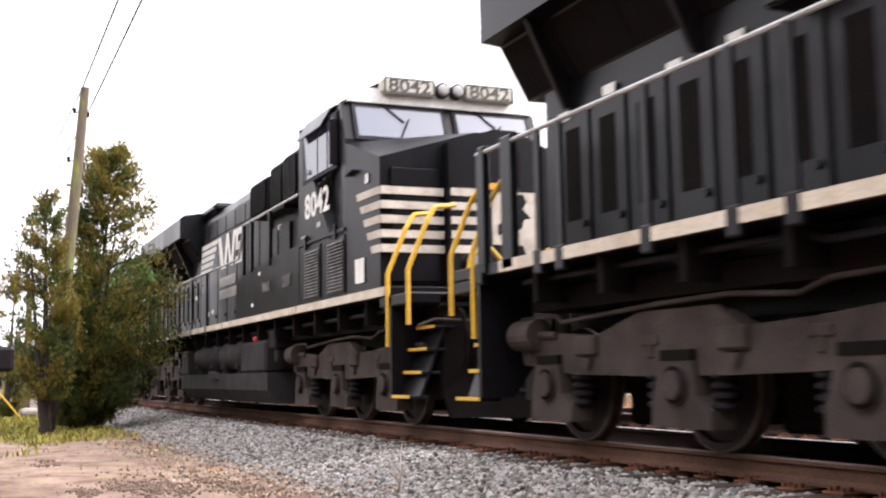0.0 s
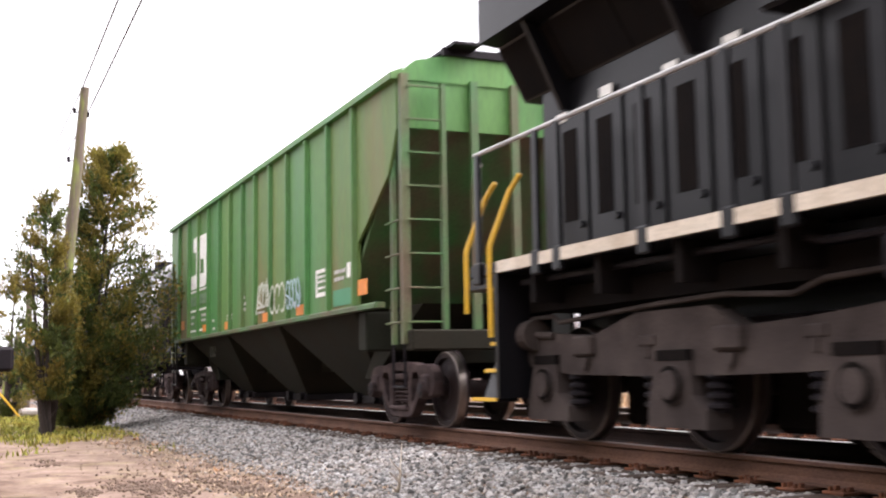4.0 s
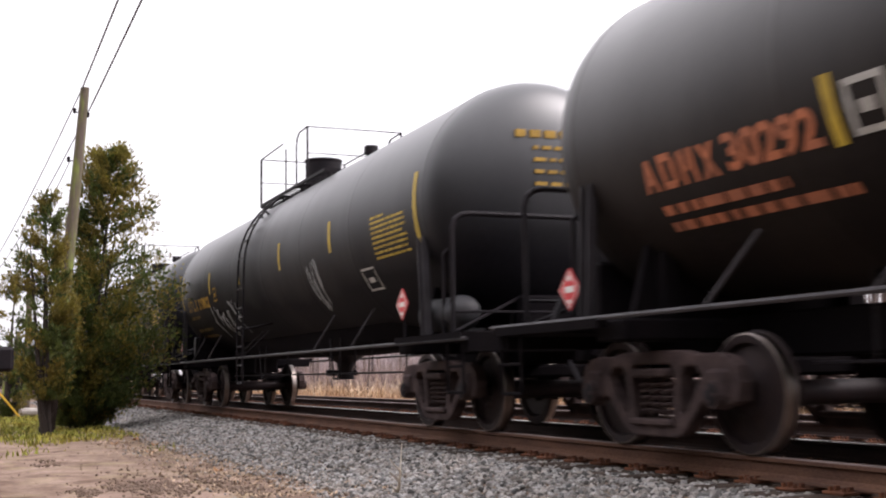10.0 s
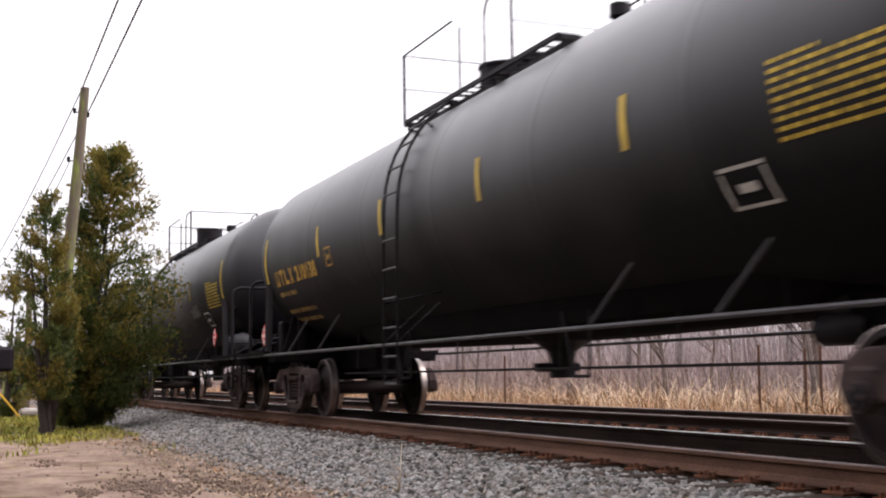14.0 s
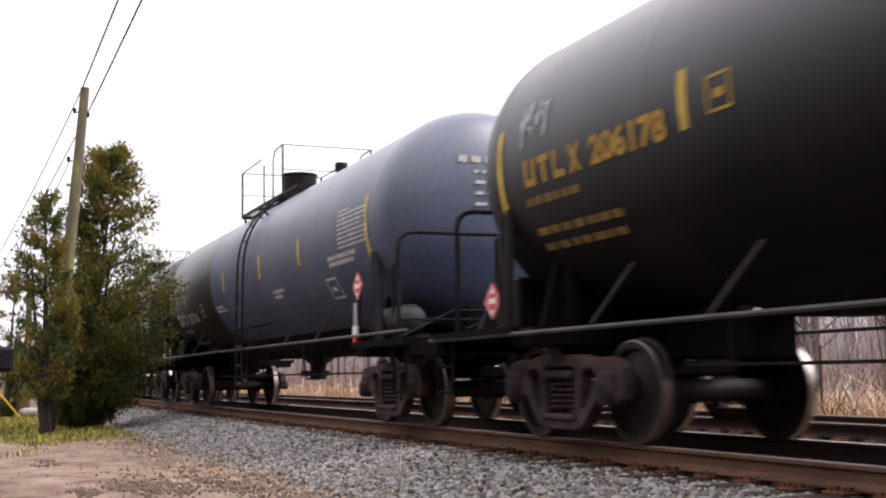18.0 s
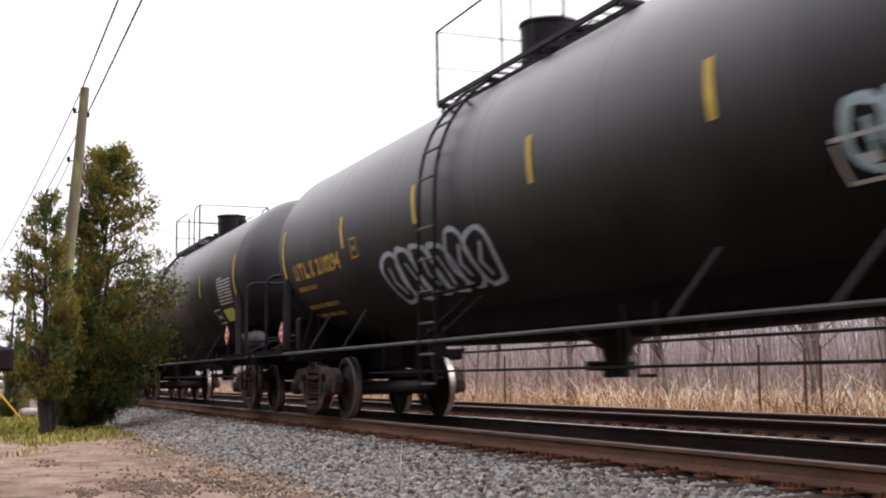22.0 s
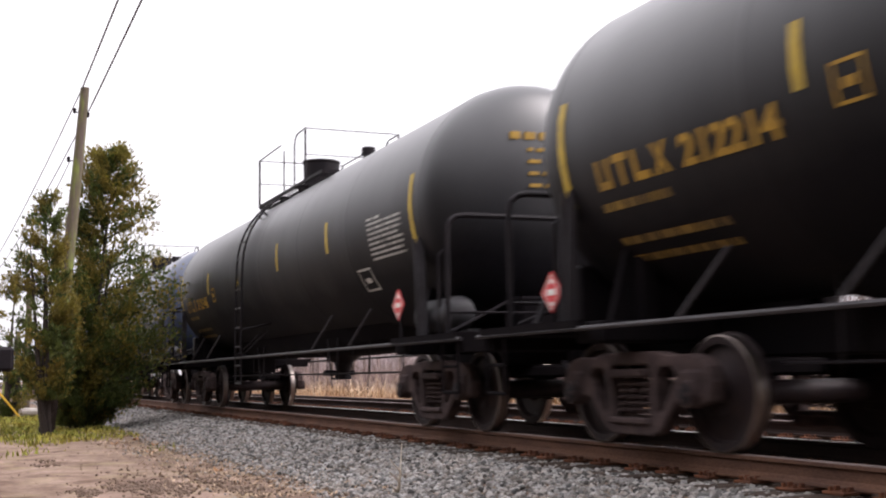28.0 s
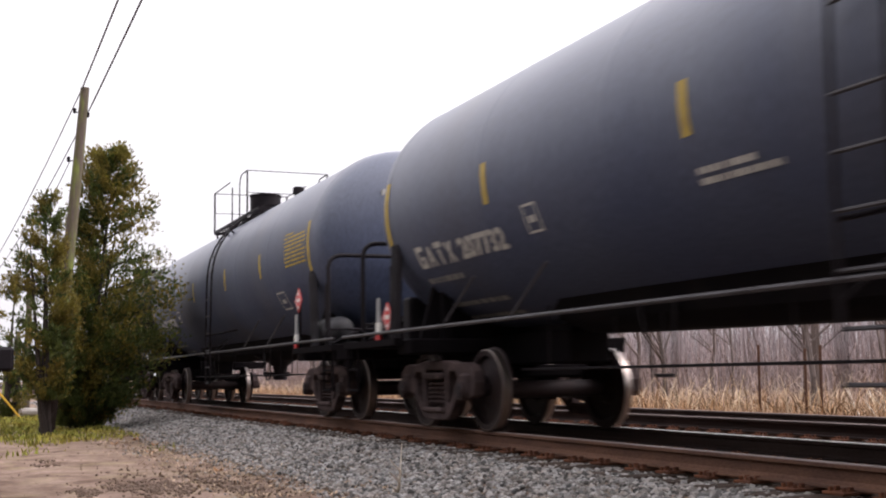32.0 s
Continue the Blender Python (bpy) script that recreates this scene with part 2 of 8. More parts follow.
# ---- the ground and the two tracks ----
GZ, TC, TC2 = -0.45, 0.755, 4.885


def ground_height(x, y):
    """Dirt with wheel ruts on the near side, the ballast shoulder, and a gentle bank beyond the tracks."""
    z = GZ + 0.035 * noise.fractal((x * 0.55, y * 0.9, 0.3), 1.0, 2.0, 5) + 0.02 * noise.noise((x * 3.1, y * 4.0, 2.2))
    if y > -3.2:
        shoulder = -0.235 - max(0.0, (-0.75 - y)) * 0.165
        if y > 7.6:
            shoulder = -0.235 - min(0.25, (y - 7.6) * 0.15)
        z = max(z, shoulder) if y < 7.6 else shoulder + 0.03 * noise.noise((x * 0.6, y * 0.6, 1.0))
    return z


def grid(name, xs, ys, hf, material):
    nx, ny = len(xs), len(ys)
    co = np.array([(x, y, hf(x, y)) for y in ys for x in xs], dtype=float)
    ii = np.arange(nx * ny).reshape(ny, nx)
    q = np.stack([ii[:-1, :-1], ii[:-1, 1:], ii[1:, 1:], ii[1:, :-1]], -1).reshape(-1, 4)
    me = bpy.data.meshes.new(name)
    me.from_pydata(co.tolist(), [], q.tolist())
    for p in me.polygons:
        p.use_smooth = True
    me.materials.append(material)
    return new(name, me)


def ease(a, b, n, power):
    return [a + (b - a) * (k / n) ** power for k in range(n + 1)]


gx = [-3000, -1500, -700, -350, -200, -140, -100] + list(np.arange(-80, -34, 0.6)) + list(np.arange(-34, 4, 0.12)) + [4.6, 6, 9, 15, 30, 80, 250, 800, 3000]
gy = [-3000, -1200, -500, -200, -90, -50, -32, -22, -16, -12, -9] + list(np.arange(-7.4, -0.4, 0.11)) + list(np.arange(-0.4, 8, 0.7)) + [8.5, 9, 10, 12, 15, 20, 40, 90, 200, 500, 1200, 3000]
ground = tagged(grid("ground", gx, gy, ground_height, M["dirt"]), "bare brown dirt with ruts beside the tracks", "ground", kind="structure")


def rail_section(h=0.171):
    """Half-outline of a flat-bottom rail, mirrored: y, z pairs from the top."""
    half = [(0.030, 0.0), (0.0365, -0.008), (0.0365, -0.034), (0.010, -0.048), (0.008, -0.120), (0.022, -0.150), (0.070, -0.160), (0.070, -h)]
    return half + [(-y, z) for y, z in reversed(half)]


def rail(name, y, z, label, side="rail_shaded", head="railtop"):
    bm = bmesh.new()
    prism(bm, [(y + a, z + b) for a, b in rail_section()], 0, -420, 60)
    bm.normal_update()
    for f in bm.faces:
        c = f.calc_center_median()
        f.material_index = 1 if abs(f.normal.z) > 0.4 and c.z > z - 0.02 else 0
    ob = new(name, mesh_of(name, bm, [M[side], M[head]]))
    return tagged(ob, label, "rail", "running rails", "structure")


rail("rail_near", 0.0, 0.0, "rusty brown steel rail, worn head painted with a dark reflection", "rail", "rail_dark_head")
rail("rail_far", 1.51, 0.005, "steel rail with shining worn head")
rail("rail_second_near", 4.13, -0.01, "brown steel rail of the second track, darkened for shade", "rail_shaded", "rail_dark_head")
rail("rail_second_far", 5.64, -0.01, "brown steel rail of the second track, darkened for shade", "rail_shaded", "rail_dark_head")

# ---- running gear shared by the freight cars ----
def wheelset_mesh(r=0.457):
    """Two flanged wheels on an axle along y, centred on the track."""
    bm = bmesh.new()
    lathe(bm, [(-0.95, 0.0), (-0.95, 0.075), (-0.80, 0.075), (-0.80, 0.10), (0.80, 0.10), (0.80, 0.075), (0.95, 0.075), (0.95, 0.0)], "y", 16)
    for sgn in (-1, 1):
        prof = [(0.815, 0.10), (0.825, 0.17), (0.800, 0.20), (0.775, r - 0.09), (0.822, r - 0.07), (0.822, r - 0.012)]
        lathe(bm, [(sgn * a, q) for a, q in prof], "y", 36)
        lathe(bm, [(sgn * a, q) for a, q in [(0.822, r - 0.012), (0.818, r), (0.722, r + 0.004)]], "y", 36, mi=1)
        lathe(bm, [(sgn * a, q) for a, q in [(0.722, r + 0.004), (0.714, r + 0.025), (0.700, r + 0.022), (0.690, r - 0.06), (0.735, r - 0.10), (0.745, 0.19), (0.69, 0.16), (0.69, 0.10)]], "y", 36)
    # a paint mark off centre, so that the turning shows
    box(bm, -0.05, 0.05, -0.785, -0.779, 0.2, 0.32, mi=2)
    return mesh_of("wheelset", bm, [M["wheelm"], M["tread"], M["truckm"]], True)


def plate_with_holes(outer, holes, y0, y1, bev):
    """A cast plate in x and z with openings through it and softened edges."""
    bm = bmesh.new()
    edges = []
    for loop in [outer] + holes:
        vs = [bm.verts.new((x, y0, z)) for x, z in loop]
        edges += [bm.edges.new((vs[k], vs[(k + 1) % len(vs)])) for k in range(len(vs))]
    bmesh.ops.triangle_fill(bm, edges=edges, use_beauty=True, use_dissolve=False)
    ext = bmesh.ops.extrude_face_region(bm, geom=list(bm.faces))
    for g in ext["geom"]:
        if isinstance(g, bmesh.types.BMVert):
            g.co.y = y1
    bmesh.ops.recalc_face_normals(bm, faces=bm.faces)
    rim = [e for e in bm.edges if len(e.link_faces) == 2 and e.calc_face_angle(0) > 1.2]
    bmesh.ops.bevel(bm, geom=rim, offset=bev, segments=2, affect="EDGES", profile=0.5)
    return bm


def side_frame_mesh():
    """A cast truck side frame in the plane y = 0: a long top member, drooping ends over the bearings, a V to the spring seat and three openings."""
    half = [(0.0, 0.805), (0.38, 0.80), (0.58, 0.765), (0.84, 0.77), (0.98, 0.745), (1.09, 0.67), (1.14, 0.55), (1.10, 0.41), (0.98, 0.37), (0.80, 0.41), (0.70, 0.43), (0.53, 0.26), (0.40, 0.14), (0.30, 0.11), (0.0, 0.11)]
    outer = half + [(-x, z) for x, z in reversed(half[1:-1])]
    mid = [(-0.26, 0.23), (-0.31, 0.62), (-0.26, 0.69), (0.26, 0.69), (0.31, 0.62), (0.26, 0.23)]
    win = [(0.375, 0.32), (0.40, 0.60), (0.45, 0.67), (0.60, 0.67), (0.66, 0.60), (0.54, 0.42), (0.43, 0.28)]
    bm = plate_with_holes(outer, [mid, win, [(-x, z) for x, z in reversed(win)]], -0.07, 0.07, 0.018)
    for sgn in (-1, 1):
        box(bm, sgn * 0.89 - 0.15, sgn * 0.89 + 0.15, -0.10, 0.10, 0.40, 0.66, 0.04)
        cyl(bm, (sgn * 0.889, -0.02, 0.457), (sgn * 0.889, -0.15, 0.457), 0.115, 0.10, 16)
        for k in range(3):
            a = 2.1 * k
            cyl(bm, (sgn * 0.889 + 0.06 * math.cos(a), -0.14, 0.457 + 0.06 * math.sin(a)), (sgn * 0.889 + 0.06 * math.cos(a), -0.17, 0.457 + 0.06 * math.sin(a)), 0.018, seg=6)
    box(bm, -0.24, 0.24, -0.12, 0.12, 0.585, 0.66, 0.02)
    box(bm, -0.30, 0.30, -0.11, 0.11, 0.20, 0.255, 0.015)
    return mesh_of("side_frame", bm, M["truckm"])


def spring_mesh():
    """One coil spring."""
    bm = bmesh.new()
    pts = [(0.055 * math.cos(a), 0.055 * math.sin(a), 0.30 * k / 56) for k in range(57) for a in [k * math.pi / 5]]
    sweep(bm, pts, 0.014, 5)
    return mesh_of("spring", bm, M["truckm"], True)


def bolster_mesh():
    bm = bmesh.new()
    box(bm, -0.2, 0.2, -0.98, 0.98, 0.58, 0.74, 0.03)
    cyl(bm, (0, 0, 0.72), (0, 0, 0.84), 0.2, seg=20)
    box(bm, -0.75, 0.75, -0.45, -0.37, 0.42, 0.50, 0.01)
    box(bm, -0.75, 0.75, 0.37, 0.45, 0.42, 0.50, 0.01)
    for sgn in (-1, 1):
        box(bm, sgn * 0.38 - 0.04, sgn * 0.38 + 0.04, -0.75, 0.75, 0.34, 0.46, 0.01)
        for yy in (-0.75, 0.75):
            box(bm, sgn * 0.415 - 0.03, sgn * 0.415 + 0.03, yy - 0.05, yy + 0.05, 0.30, 0.60, 0.01)
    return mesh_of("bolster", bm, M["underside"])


TURNERS = []


def truck(parent, x):
    """A two-axle freight truck under a car: bolster, side frames, springs and turning wheelsets."""
    tr = part("truck", cached("bolster", bolster_mesh), None, parent)
    tr.location = (x, 0, 0)
    for yy, rz in ((-1.0, 0), (1.0, math.pi)):
        f = part("side_frame", cached("side_frame", side_frame_mesh), None, tr)
        f.location, f.rotation_euler = (0, yy, 0), (0, 0, rz)
        for sx in (-0.16, 0.0, 0.16):
            sp = part("spring", cached("spring", spring_mesh), None, tr)
            sp.location = (sx, yy, 0.275)
    for sx in (-0.889, 0.889):
        w = part("wheelset", cached("wheelset", wheelset_mesh), None, tr)
        TURNERS.append((w, (sx, 0, 0.457), 0.457))
    for sx in (-0.889, 0.889):
        a = part("bearing_adapter", cached("adapter", adapter_mesh), None, tr, "polished bearing cap")
        a.location = (sx, -1.0, 0.457)
    return tr


def adapter_mesh():
    bm = bmesh.new()
    lathe(bm, [(-0.16, 0.0), (-0.165, 0.05), (-0.155, 0.085), (-0.10, 0.09)], "y", 14)
    return mesh_of("bearing_adapter", bm, M["steel"], True)


def coupler_mesh():
    bm = bmesh.new()
    box(bm, 0.0, 0.55, -0.07, 0.07, 0.80, 0.95, 0.02)
    box(bm, 0.45, 0.72, -0.16, 0.14, 0.74, 1.0, 0.04)
    cyl(bm, (0.66, -0.12, 0.72), (0.66, -0.12, 1.02), 0.06, seg=10)
    pipe(bm, [(0.1, -0.3, 0.75), (0.35, -0.32, 0.55), (0.6, -0.2, 0.42), (0.75, 0, 0.45)], 0.03, 8)
    return mesh_of("coupler", bm, M["steel"])


# ---- tank cars ----
TR, TZ = 1.45, 2.65
HALF = 7.55


def bend(bm, x0, z0, lift=0.008):
    """Lays a flat x-y mesh on the near side of the tank, its lower left corner at x0, z0."""
    a0 = math.asin(max(-1, min(1, (z0 - TZ) / TR)))
    for v in bm.verts:
        a = a0 + v.co.y / TR
        rr = TR + lift + v.co.z
        v.co = (x0 + v.co.x, -rr * math.cos(a), TZ + rr * math.sin(a))
    return bm


def patch(x0, x1, z0, h, lift=0.007, bm=None, slant=0.0):
    """A thin painted patch, h metres of arc high, on the near side of the tank."""
    own = bmesh.new()
    n = max(2, int(h / 0.12))
    rows = []
    for k in range(n + 1):
        y = h * k / n
        rows.append([own.verts.new((slant * y, y, 0)), own.verts.new((x1 - x0 + slant * y, y, 0))])
    for a, b in zip(rows[:-1], rows[1:]):
        own.faces.new((a[0], a[1], b[1], b[0]))
    bend(own, x0, z0, lift)
    if bm is None:
        return own
    me = bpy.data.meshes.new("tmp")
    own.to_mesh(me)
    own.free()
    bm.from_mesh(me)
    bpy.data.meshes.remove(me)
    return bm


def shell_mesh(m1, m2=None, split=None):
    """The barrel with its domed heads; painted in two tones where it is split."""
    bm = bmesh.new()
    prof = []
    hd = 0.74
    for k in range(13):
        a = math.pi / 2 * k / 12
        prof.append((-HALF - hd * math.cos(a) ** 0.80, TR * math.sin(a) ** 0.80 if k else 0.0))
    body = [-HALF + 0.02, -4.9, -2.45, 0.0, 2.45, 4.9, HALF - 0.02]
    for b in body:
        if -HALF + 1 < b < HALF - 1:
            prof += [(b - 0.09, TR), (b - 0.06, TR), (b - 0.03, TR), (b - 0.012, TR + 0.003), (b + 0.012, TR + 0.003), (b + 0.03, TR), (b + 0.06, TR), (b + 0.09, TR)]
    prof += [(-HALF + 0.05, TR), (-HALF + 0.10, TR), (-HALF + 0.15, TR), (HALF - 0.05, TR), (HALF - 0.10, TR), (HALF - 0.15, TR)]
    if split is not None:
        prof += [(split, TR), (split + 0.001, TR)]
    prof = sorted(prof + [(-a, r) for a, r in prof[:13]], key=lambda q: q[0])
    lathe(bm, prof, "x", 64, (0, 0, TZ))
    if split is not None:
        for f in bm.faces:
            f.material_index = 1 if f.calc_center_median().x > split else 0
    return mesh_of("shell", bm, [m1, m2 or m1], True)


def head_pad_mesh(material):
    """The seam band round one end of the barrel."""
    bm = bmesh.new()
    lathe(bm, [(-0.03, TR), (-0.012, TR + 0.004), (0.012, TR + 0.004), (0.03, TR)], "x", 64, (0, 0, TZ))
    return mesh_of("head_seam", bm, material, True)


def manway_mesh():
    bm = bmesh.new()
    z = TZ + TR
    lathe(bm, [(-0.1, 0.30), (0.16, 0.30), (0.16, 0.34), (0.20, 0.34), (0.20, 0.26), (0.24, 0.0)], "z", 28, (0.15, 0, z))
    for k in range(8):
        a = k * math.pi / 4
        cyl(bm, (0.15 + 0.32 * math.cos(a), 0.32 * math.sin(a), z + 0.11), (0.15 + 0.32 * math.cos(a), 0.32 * math.sin(a), z + 0.22), 0.022, seg=6)
    return mesh_of("manway", bm, M["steel"], True)


def housing_mesh(h, hx=-0.9):
    bm = bmesh.new()
    z = TZ + TR
    lathe(bm, [(-0.1, 0.34), (h, 0.34), (h + 0.015, 0.36), (h + 0.05, 0.36), (h + 0.075, 0.0)], "z", 28, (hx, 0, z))
    return mesh_of("valve_housing", bm, M["steel"], True)


def vent_mesh():
    bm = bmesh.new()
    z = TZ + TR
    cyl(bm, (1.8, 0, z - 0.05), (1.8, 0, z + 0.24), 0.085, seg=14)
    cyl(bm, (1.8, 0, z + 0.10), (1.8, 0, z + 0.14), 0.13, seg=14)
    cyl(bm, (1.8, 0, z + 0.22), (1.8, 0, z + 0.36), 0.125, 0.115, 14)
    return mesh_of("safety_valve", bm, M["steel"], True)


def platform_mesh():
    """The grated walkway round the manway, on brackets."""
    bm = bmesh.new()
    z = 3.96
    for yy in (-0.86, -0.62, 0.62, 0.86):
        box(bm, -2.25, 2.0, yy - 0.02, yy + 0.02, z, z + 0.05)
    for k in range(20):
        x = -2.25 + 4.25 * k / 19
        box(bm, x - 0.015, x + 0.015, -0.86, -0.62, z + 0.03, z + 0.05)
        box(bm, x - 0.015, x + 0.015, 0.62, 0.86, z + 0.03, z + 0.05)
    for x in (-2.25, -0.85, 0.4, 2.0):
        box(bm, x - 0.03, x + 0.03, -0.86, 0.86, z - 0.02, z + 0.03)
        for yy in (-0.8, 0.8):
            cyl(bm, (x, yy, z), (x, yy * 0.98, 3.82), 0.025, seg=6)
    return mesh_of("top_platform", bm, M["steel"])


RAIL_PIECES = [("rail_post", [(-2.25, 3.96), (-2.25, 4.91)], 0.022, "both"), ("rail_post", [(-0.42, 3.96), (-0.42, 4.77)], 0.015, "both"),
               ("rail_post", [(0.97, 3.96), (0.97, 4.91)], 0.020, "both"), ("top_rail", [(-2.25, 4.91), (-0.63, 4.91)], 0.014, "both"),
               ("top_rail", [(0.28, 3.98), (0.28, 4.70), (0.33, 4.82), (0.45, 4.90), (0.97, 4.91)], 0.015, "both"), ("cross_rail", -2.25, 0.010, 4.91),
               ("cross_rail", -2.25, 0.008, 4.45), ("cross_rail", 0.97, 0.010, 4.91), ("cross_rail", 0.97, 0.008, 4.45)]


def railing(car):
    """Posts and rails round the top platform, open at the ladder."""
    for k, (nm, a, r, b) in enumerate(RAIL_PIECES):
        for yy in (-0.86, 0.86) if b == "both" else (0,):
            def make():
                bm = bmesh.new()
                if b == "both":
                    pipe(bm, [(x, yy, z) for x, z in a], r)
                else:
                    cyl(bm, (a, -0.86, b), (a, 0.86, b), r, seg=6)
                return mesh_of(nm, bm, M["steel"])
            part(nm, cached(f"rail{k}{yy}", make), None, car)


LR = TR + 0.10
RUNGS = [(-LR * math.cos(radians(a)), TZ + LR * math.sin(radians(a))) for a in range(54, -6, -12)] + [(-1.57, z) for z in (2.25, 1.90, 1.55, 1.20, 0.86, 0.54)]


def side_ladder_mesh():
    """Two round stringers that follow the barrel's side, from the top platform past the sill, with their stays."""
    bm = bmesh.new()
    path = [(-LR * math.cos(radians(a)), TZ + LR * math.sin(radians(a))) for a in range(58, -1, -8)] + [(-1.56, 2.4), (-1.57, 1.5), (-1.57, 0.52)]
    for x in (-0.86, -0.40):
        sweep(bm, [(x, y, z) for y, z in path], 0.020, 6)
        cyl(bm, (x, -1.57, 1.5), (x, -1.0, 1.62), 0.018, seg=6)
        cyl(bm, (x, -1.57, 1.02), (x + 0.36, -1.18, 1.46), 0.012, seg=6)
        cyl(bm, (x, -TR * 0.75, TZ + TR * 0.66), (x, -LR * 0.75, TZ + LR * 0.66), 0.02, seg=6)
    return mesh_of("side_ladder", bm, M["steel"], True)


def rung_mesh():
    bm = bmesh.new()
    cyl(bm, (-0.86, 0, 0), (-0.40, 0, 0), 0.015, seg=7)
    return mesh_of("rung", bm, M["worn_rail"], True)


M["rail_grey"] = mat("worn_grey_handrail", (0.42, 0.42, 0.42), 0.45, 0.3, (0.2, 0.2, 0.2), 4, 0.6, 60, 0.05)
M["worn_rail"] = mat("scuffed_dark_grey_rail", (0.036, 0.032, 0.037), 0.5, 0, (0.018, 0.015, 0.017), 3, 0.8, 50, 0.1, spec=0.35)


def sill_rail_mesh():
    """The long safety rail along the car's near and far sides, on brackets from the barrel."""
    bm = bmesh.new()
    for yy in (-1.56, 1.56):
        pipe(bm, [(-9.0, yy, 1.05), (9.0, yy, 1.05)], 0.021, 8)
        for x in (-5.6, -4.0, 3.6, 5.3):
            cyl(bm, (x, yy, 1.05), (x + 0.35 * (1 if x < 0 else 1), yy * 0.86, 1.55), 0.017, seg=6)
    return mesh_of("safety_rail", bm, M["worn_rail"])


def sill_mesh(sg):
    """Stub sill, end platform, body bolster with its saddle, and the corner steps of one end."""
    bm = bmesh.new()

    def bb(x0, x1, *a, **k):
        box(bm, min(sg * x0, sg * x1), max(sg * x0, sg * x1), *a, **k)
    bb(5.2, 8.9, -0.25, 0.25, 0.74, 1.10, bev=0.02)
    bb(7.95, 8.85, -1.5, 1.5, 0.98, 1.06, bev=0.01)
    bb(8.78, 8.9, -1.5, 1.5, 0.86, 1.08, bev=0.01)
    bb(6.8, 7.25, -1.45, 1.45, 0.88, 1.06, bev=0.02)
    for yy in (-0.95, 0.95):
        bb(6.85, 7.2, yy - 0.06, yy + 0.06, 1.04, 1.75)
    prism(bm, [(-1.25, 1.05), (1.25, 1.05), (1.05, 1.75), (0.6, 1.36), (-0.6, 1.36), (-1.05, 1.75)], 0, sg * 6.98, sg * 7.07)
    for yy in (-1.53, 1.53):
        bb(7.0, 8.9, yy - 0.05, yy + 0.05, 0.99, 1.07)
        pipe(bm, [(sg * 8.45, yy, 1.0), (sg * 8.45, yy, 0.45), (sg * 8.85, yy, 0.45), (sg * 8.85, yy, 1.0)], 0.018)
        cyl(bm, (sg * 8.45, yy, 0.72), (sg * 8.85, yy, 0.72), 0.016, seg=6)
    bb(8.0, 8.3, -0.5, 0.1, 1.06, 1.5, bev=0.03)
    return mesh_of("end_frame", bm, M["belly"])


def corner_brace_mesh(sg):
    """A flanged channel that props the barrel's end on the platform."""
    bm = bmesh.new()
    for dx, w in ((0.0, 0.015), (0.13, 0.015)):
        prism(bm, [(sg * (7.44 + dx), 1.06), (sg * (7.44 + dx + w), 1.06), (sg * (7.34 + dx + w), 2.22), (sg * (7.34 + dx), 2.22)], 1, -1.42, -1.33)
    prism(bm, [(sg * 7.44, 1.06), (sg * 7.585, 1.06), (sg * 7.485, 2.22), (sg * 7.34, 2.22)], 1, -1.345, -1.33)
    return mesh_of("corner_brace", bm, M["worn_rail"])


def end_rail_mesh(sg):
    """A tall hoop across one end platform, with a mid rail."""
    bm = bmesh.new()
    x = sg * 8.45
    pipe(bm, [(x, -1.46, 1.06), (x, -1.46, 2.18), (x, -1.43, 2.28), (x, -1.36, 2.34), (x, -1.26, 2.36), (x, 1.26, 2.36), (x, 1.36, 2.34), (x, 1.43, 2.28), (x, 1.46, 2.18), (x, 1.46, 1.06)], 0.030, 8)
    cyl(bm, (x, -1.46, 1.30), (x, 1.46, 1.30), 0.016, seg=6)
    # a second, lower hoop and the diagonal stay behind it
    pipe(bm, [(x - sg * 0.62, -1.30, 1.06), (x - sg * 0.62, -1.30, 1.98), (x - sg * 0.62, -1.18, 2.10), (x - sg * 0.62, -0.55, 2.12), (x - sg * 0.62, -0.45, 2.0), (x - sg * 0.62, -0.45, 1.06)], 0.022, 7)
    cyl(bm, (x - sg * 0.05, -1.40, 1.10), (x - sg * 0.62, 0.10, 1.72), 0.018, seg=6)
    return mesh_of("end_railing", bm, M["steel"])


def under_pipes_mesh():
    """Brake rods, train line and their hangers below the barrel."""
    bm = bmesh.new()
    for yy, z, r in ((-0.62, 0.68, 0.014),):
        pipe(bm, [(-5.6, yy, z), (5.6, yy, z)], r)
    for x in (-5.0, -3.7, -2.9, -1.2, 1.4, 2.7, 3.5, 4.9):
        cyl(bm, (x, -0.62, 0.66), (x, -0.6, 1.35), 0.012, seg=5)
    # a bent carrier hung below the rods
    for x in (1.55, -3.2):
        pipe(bm, [(x, -0.66, 1.25), (x + 0.22, -0.66, 0.60), (x + 0.52, -0.66, 0.60), (x + 0.56, -0.66, 1.25)], 0.016)
    return mesh_of("brake_rigging", bm, M["steel"])


# darker and less reflective than the other car steel
M["belly"] = mat("near_black_matt_underside", (0.0058, 0.0048, 0.0060), 0.9, 0, (0.011, 0.009, 0.0095), 2, 0.8, 40, 0.1, spec=0.03)


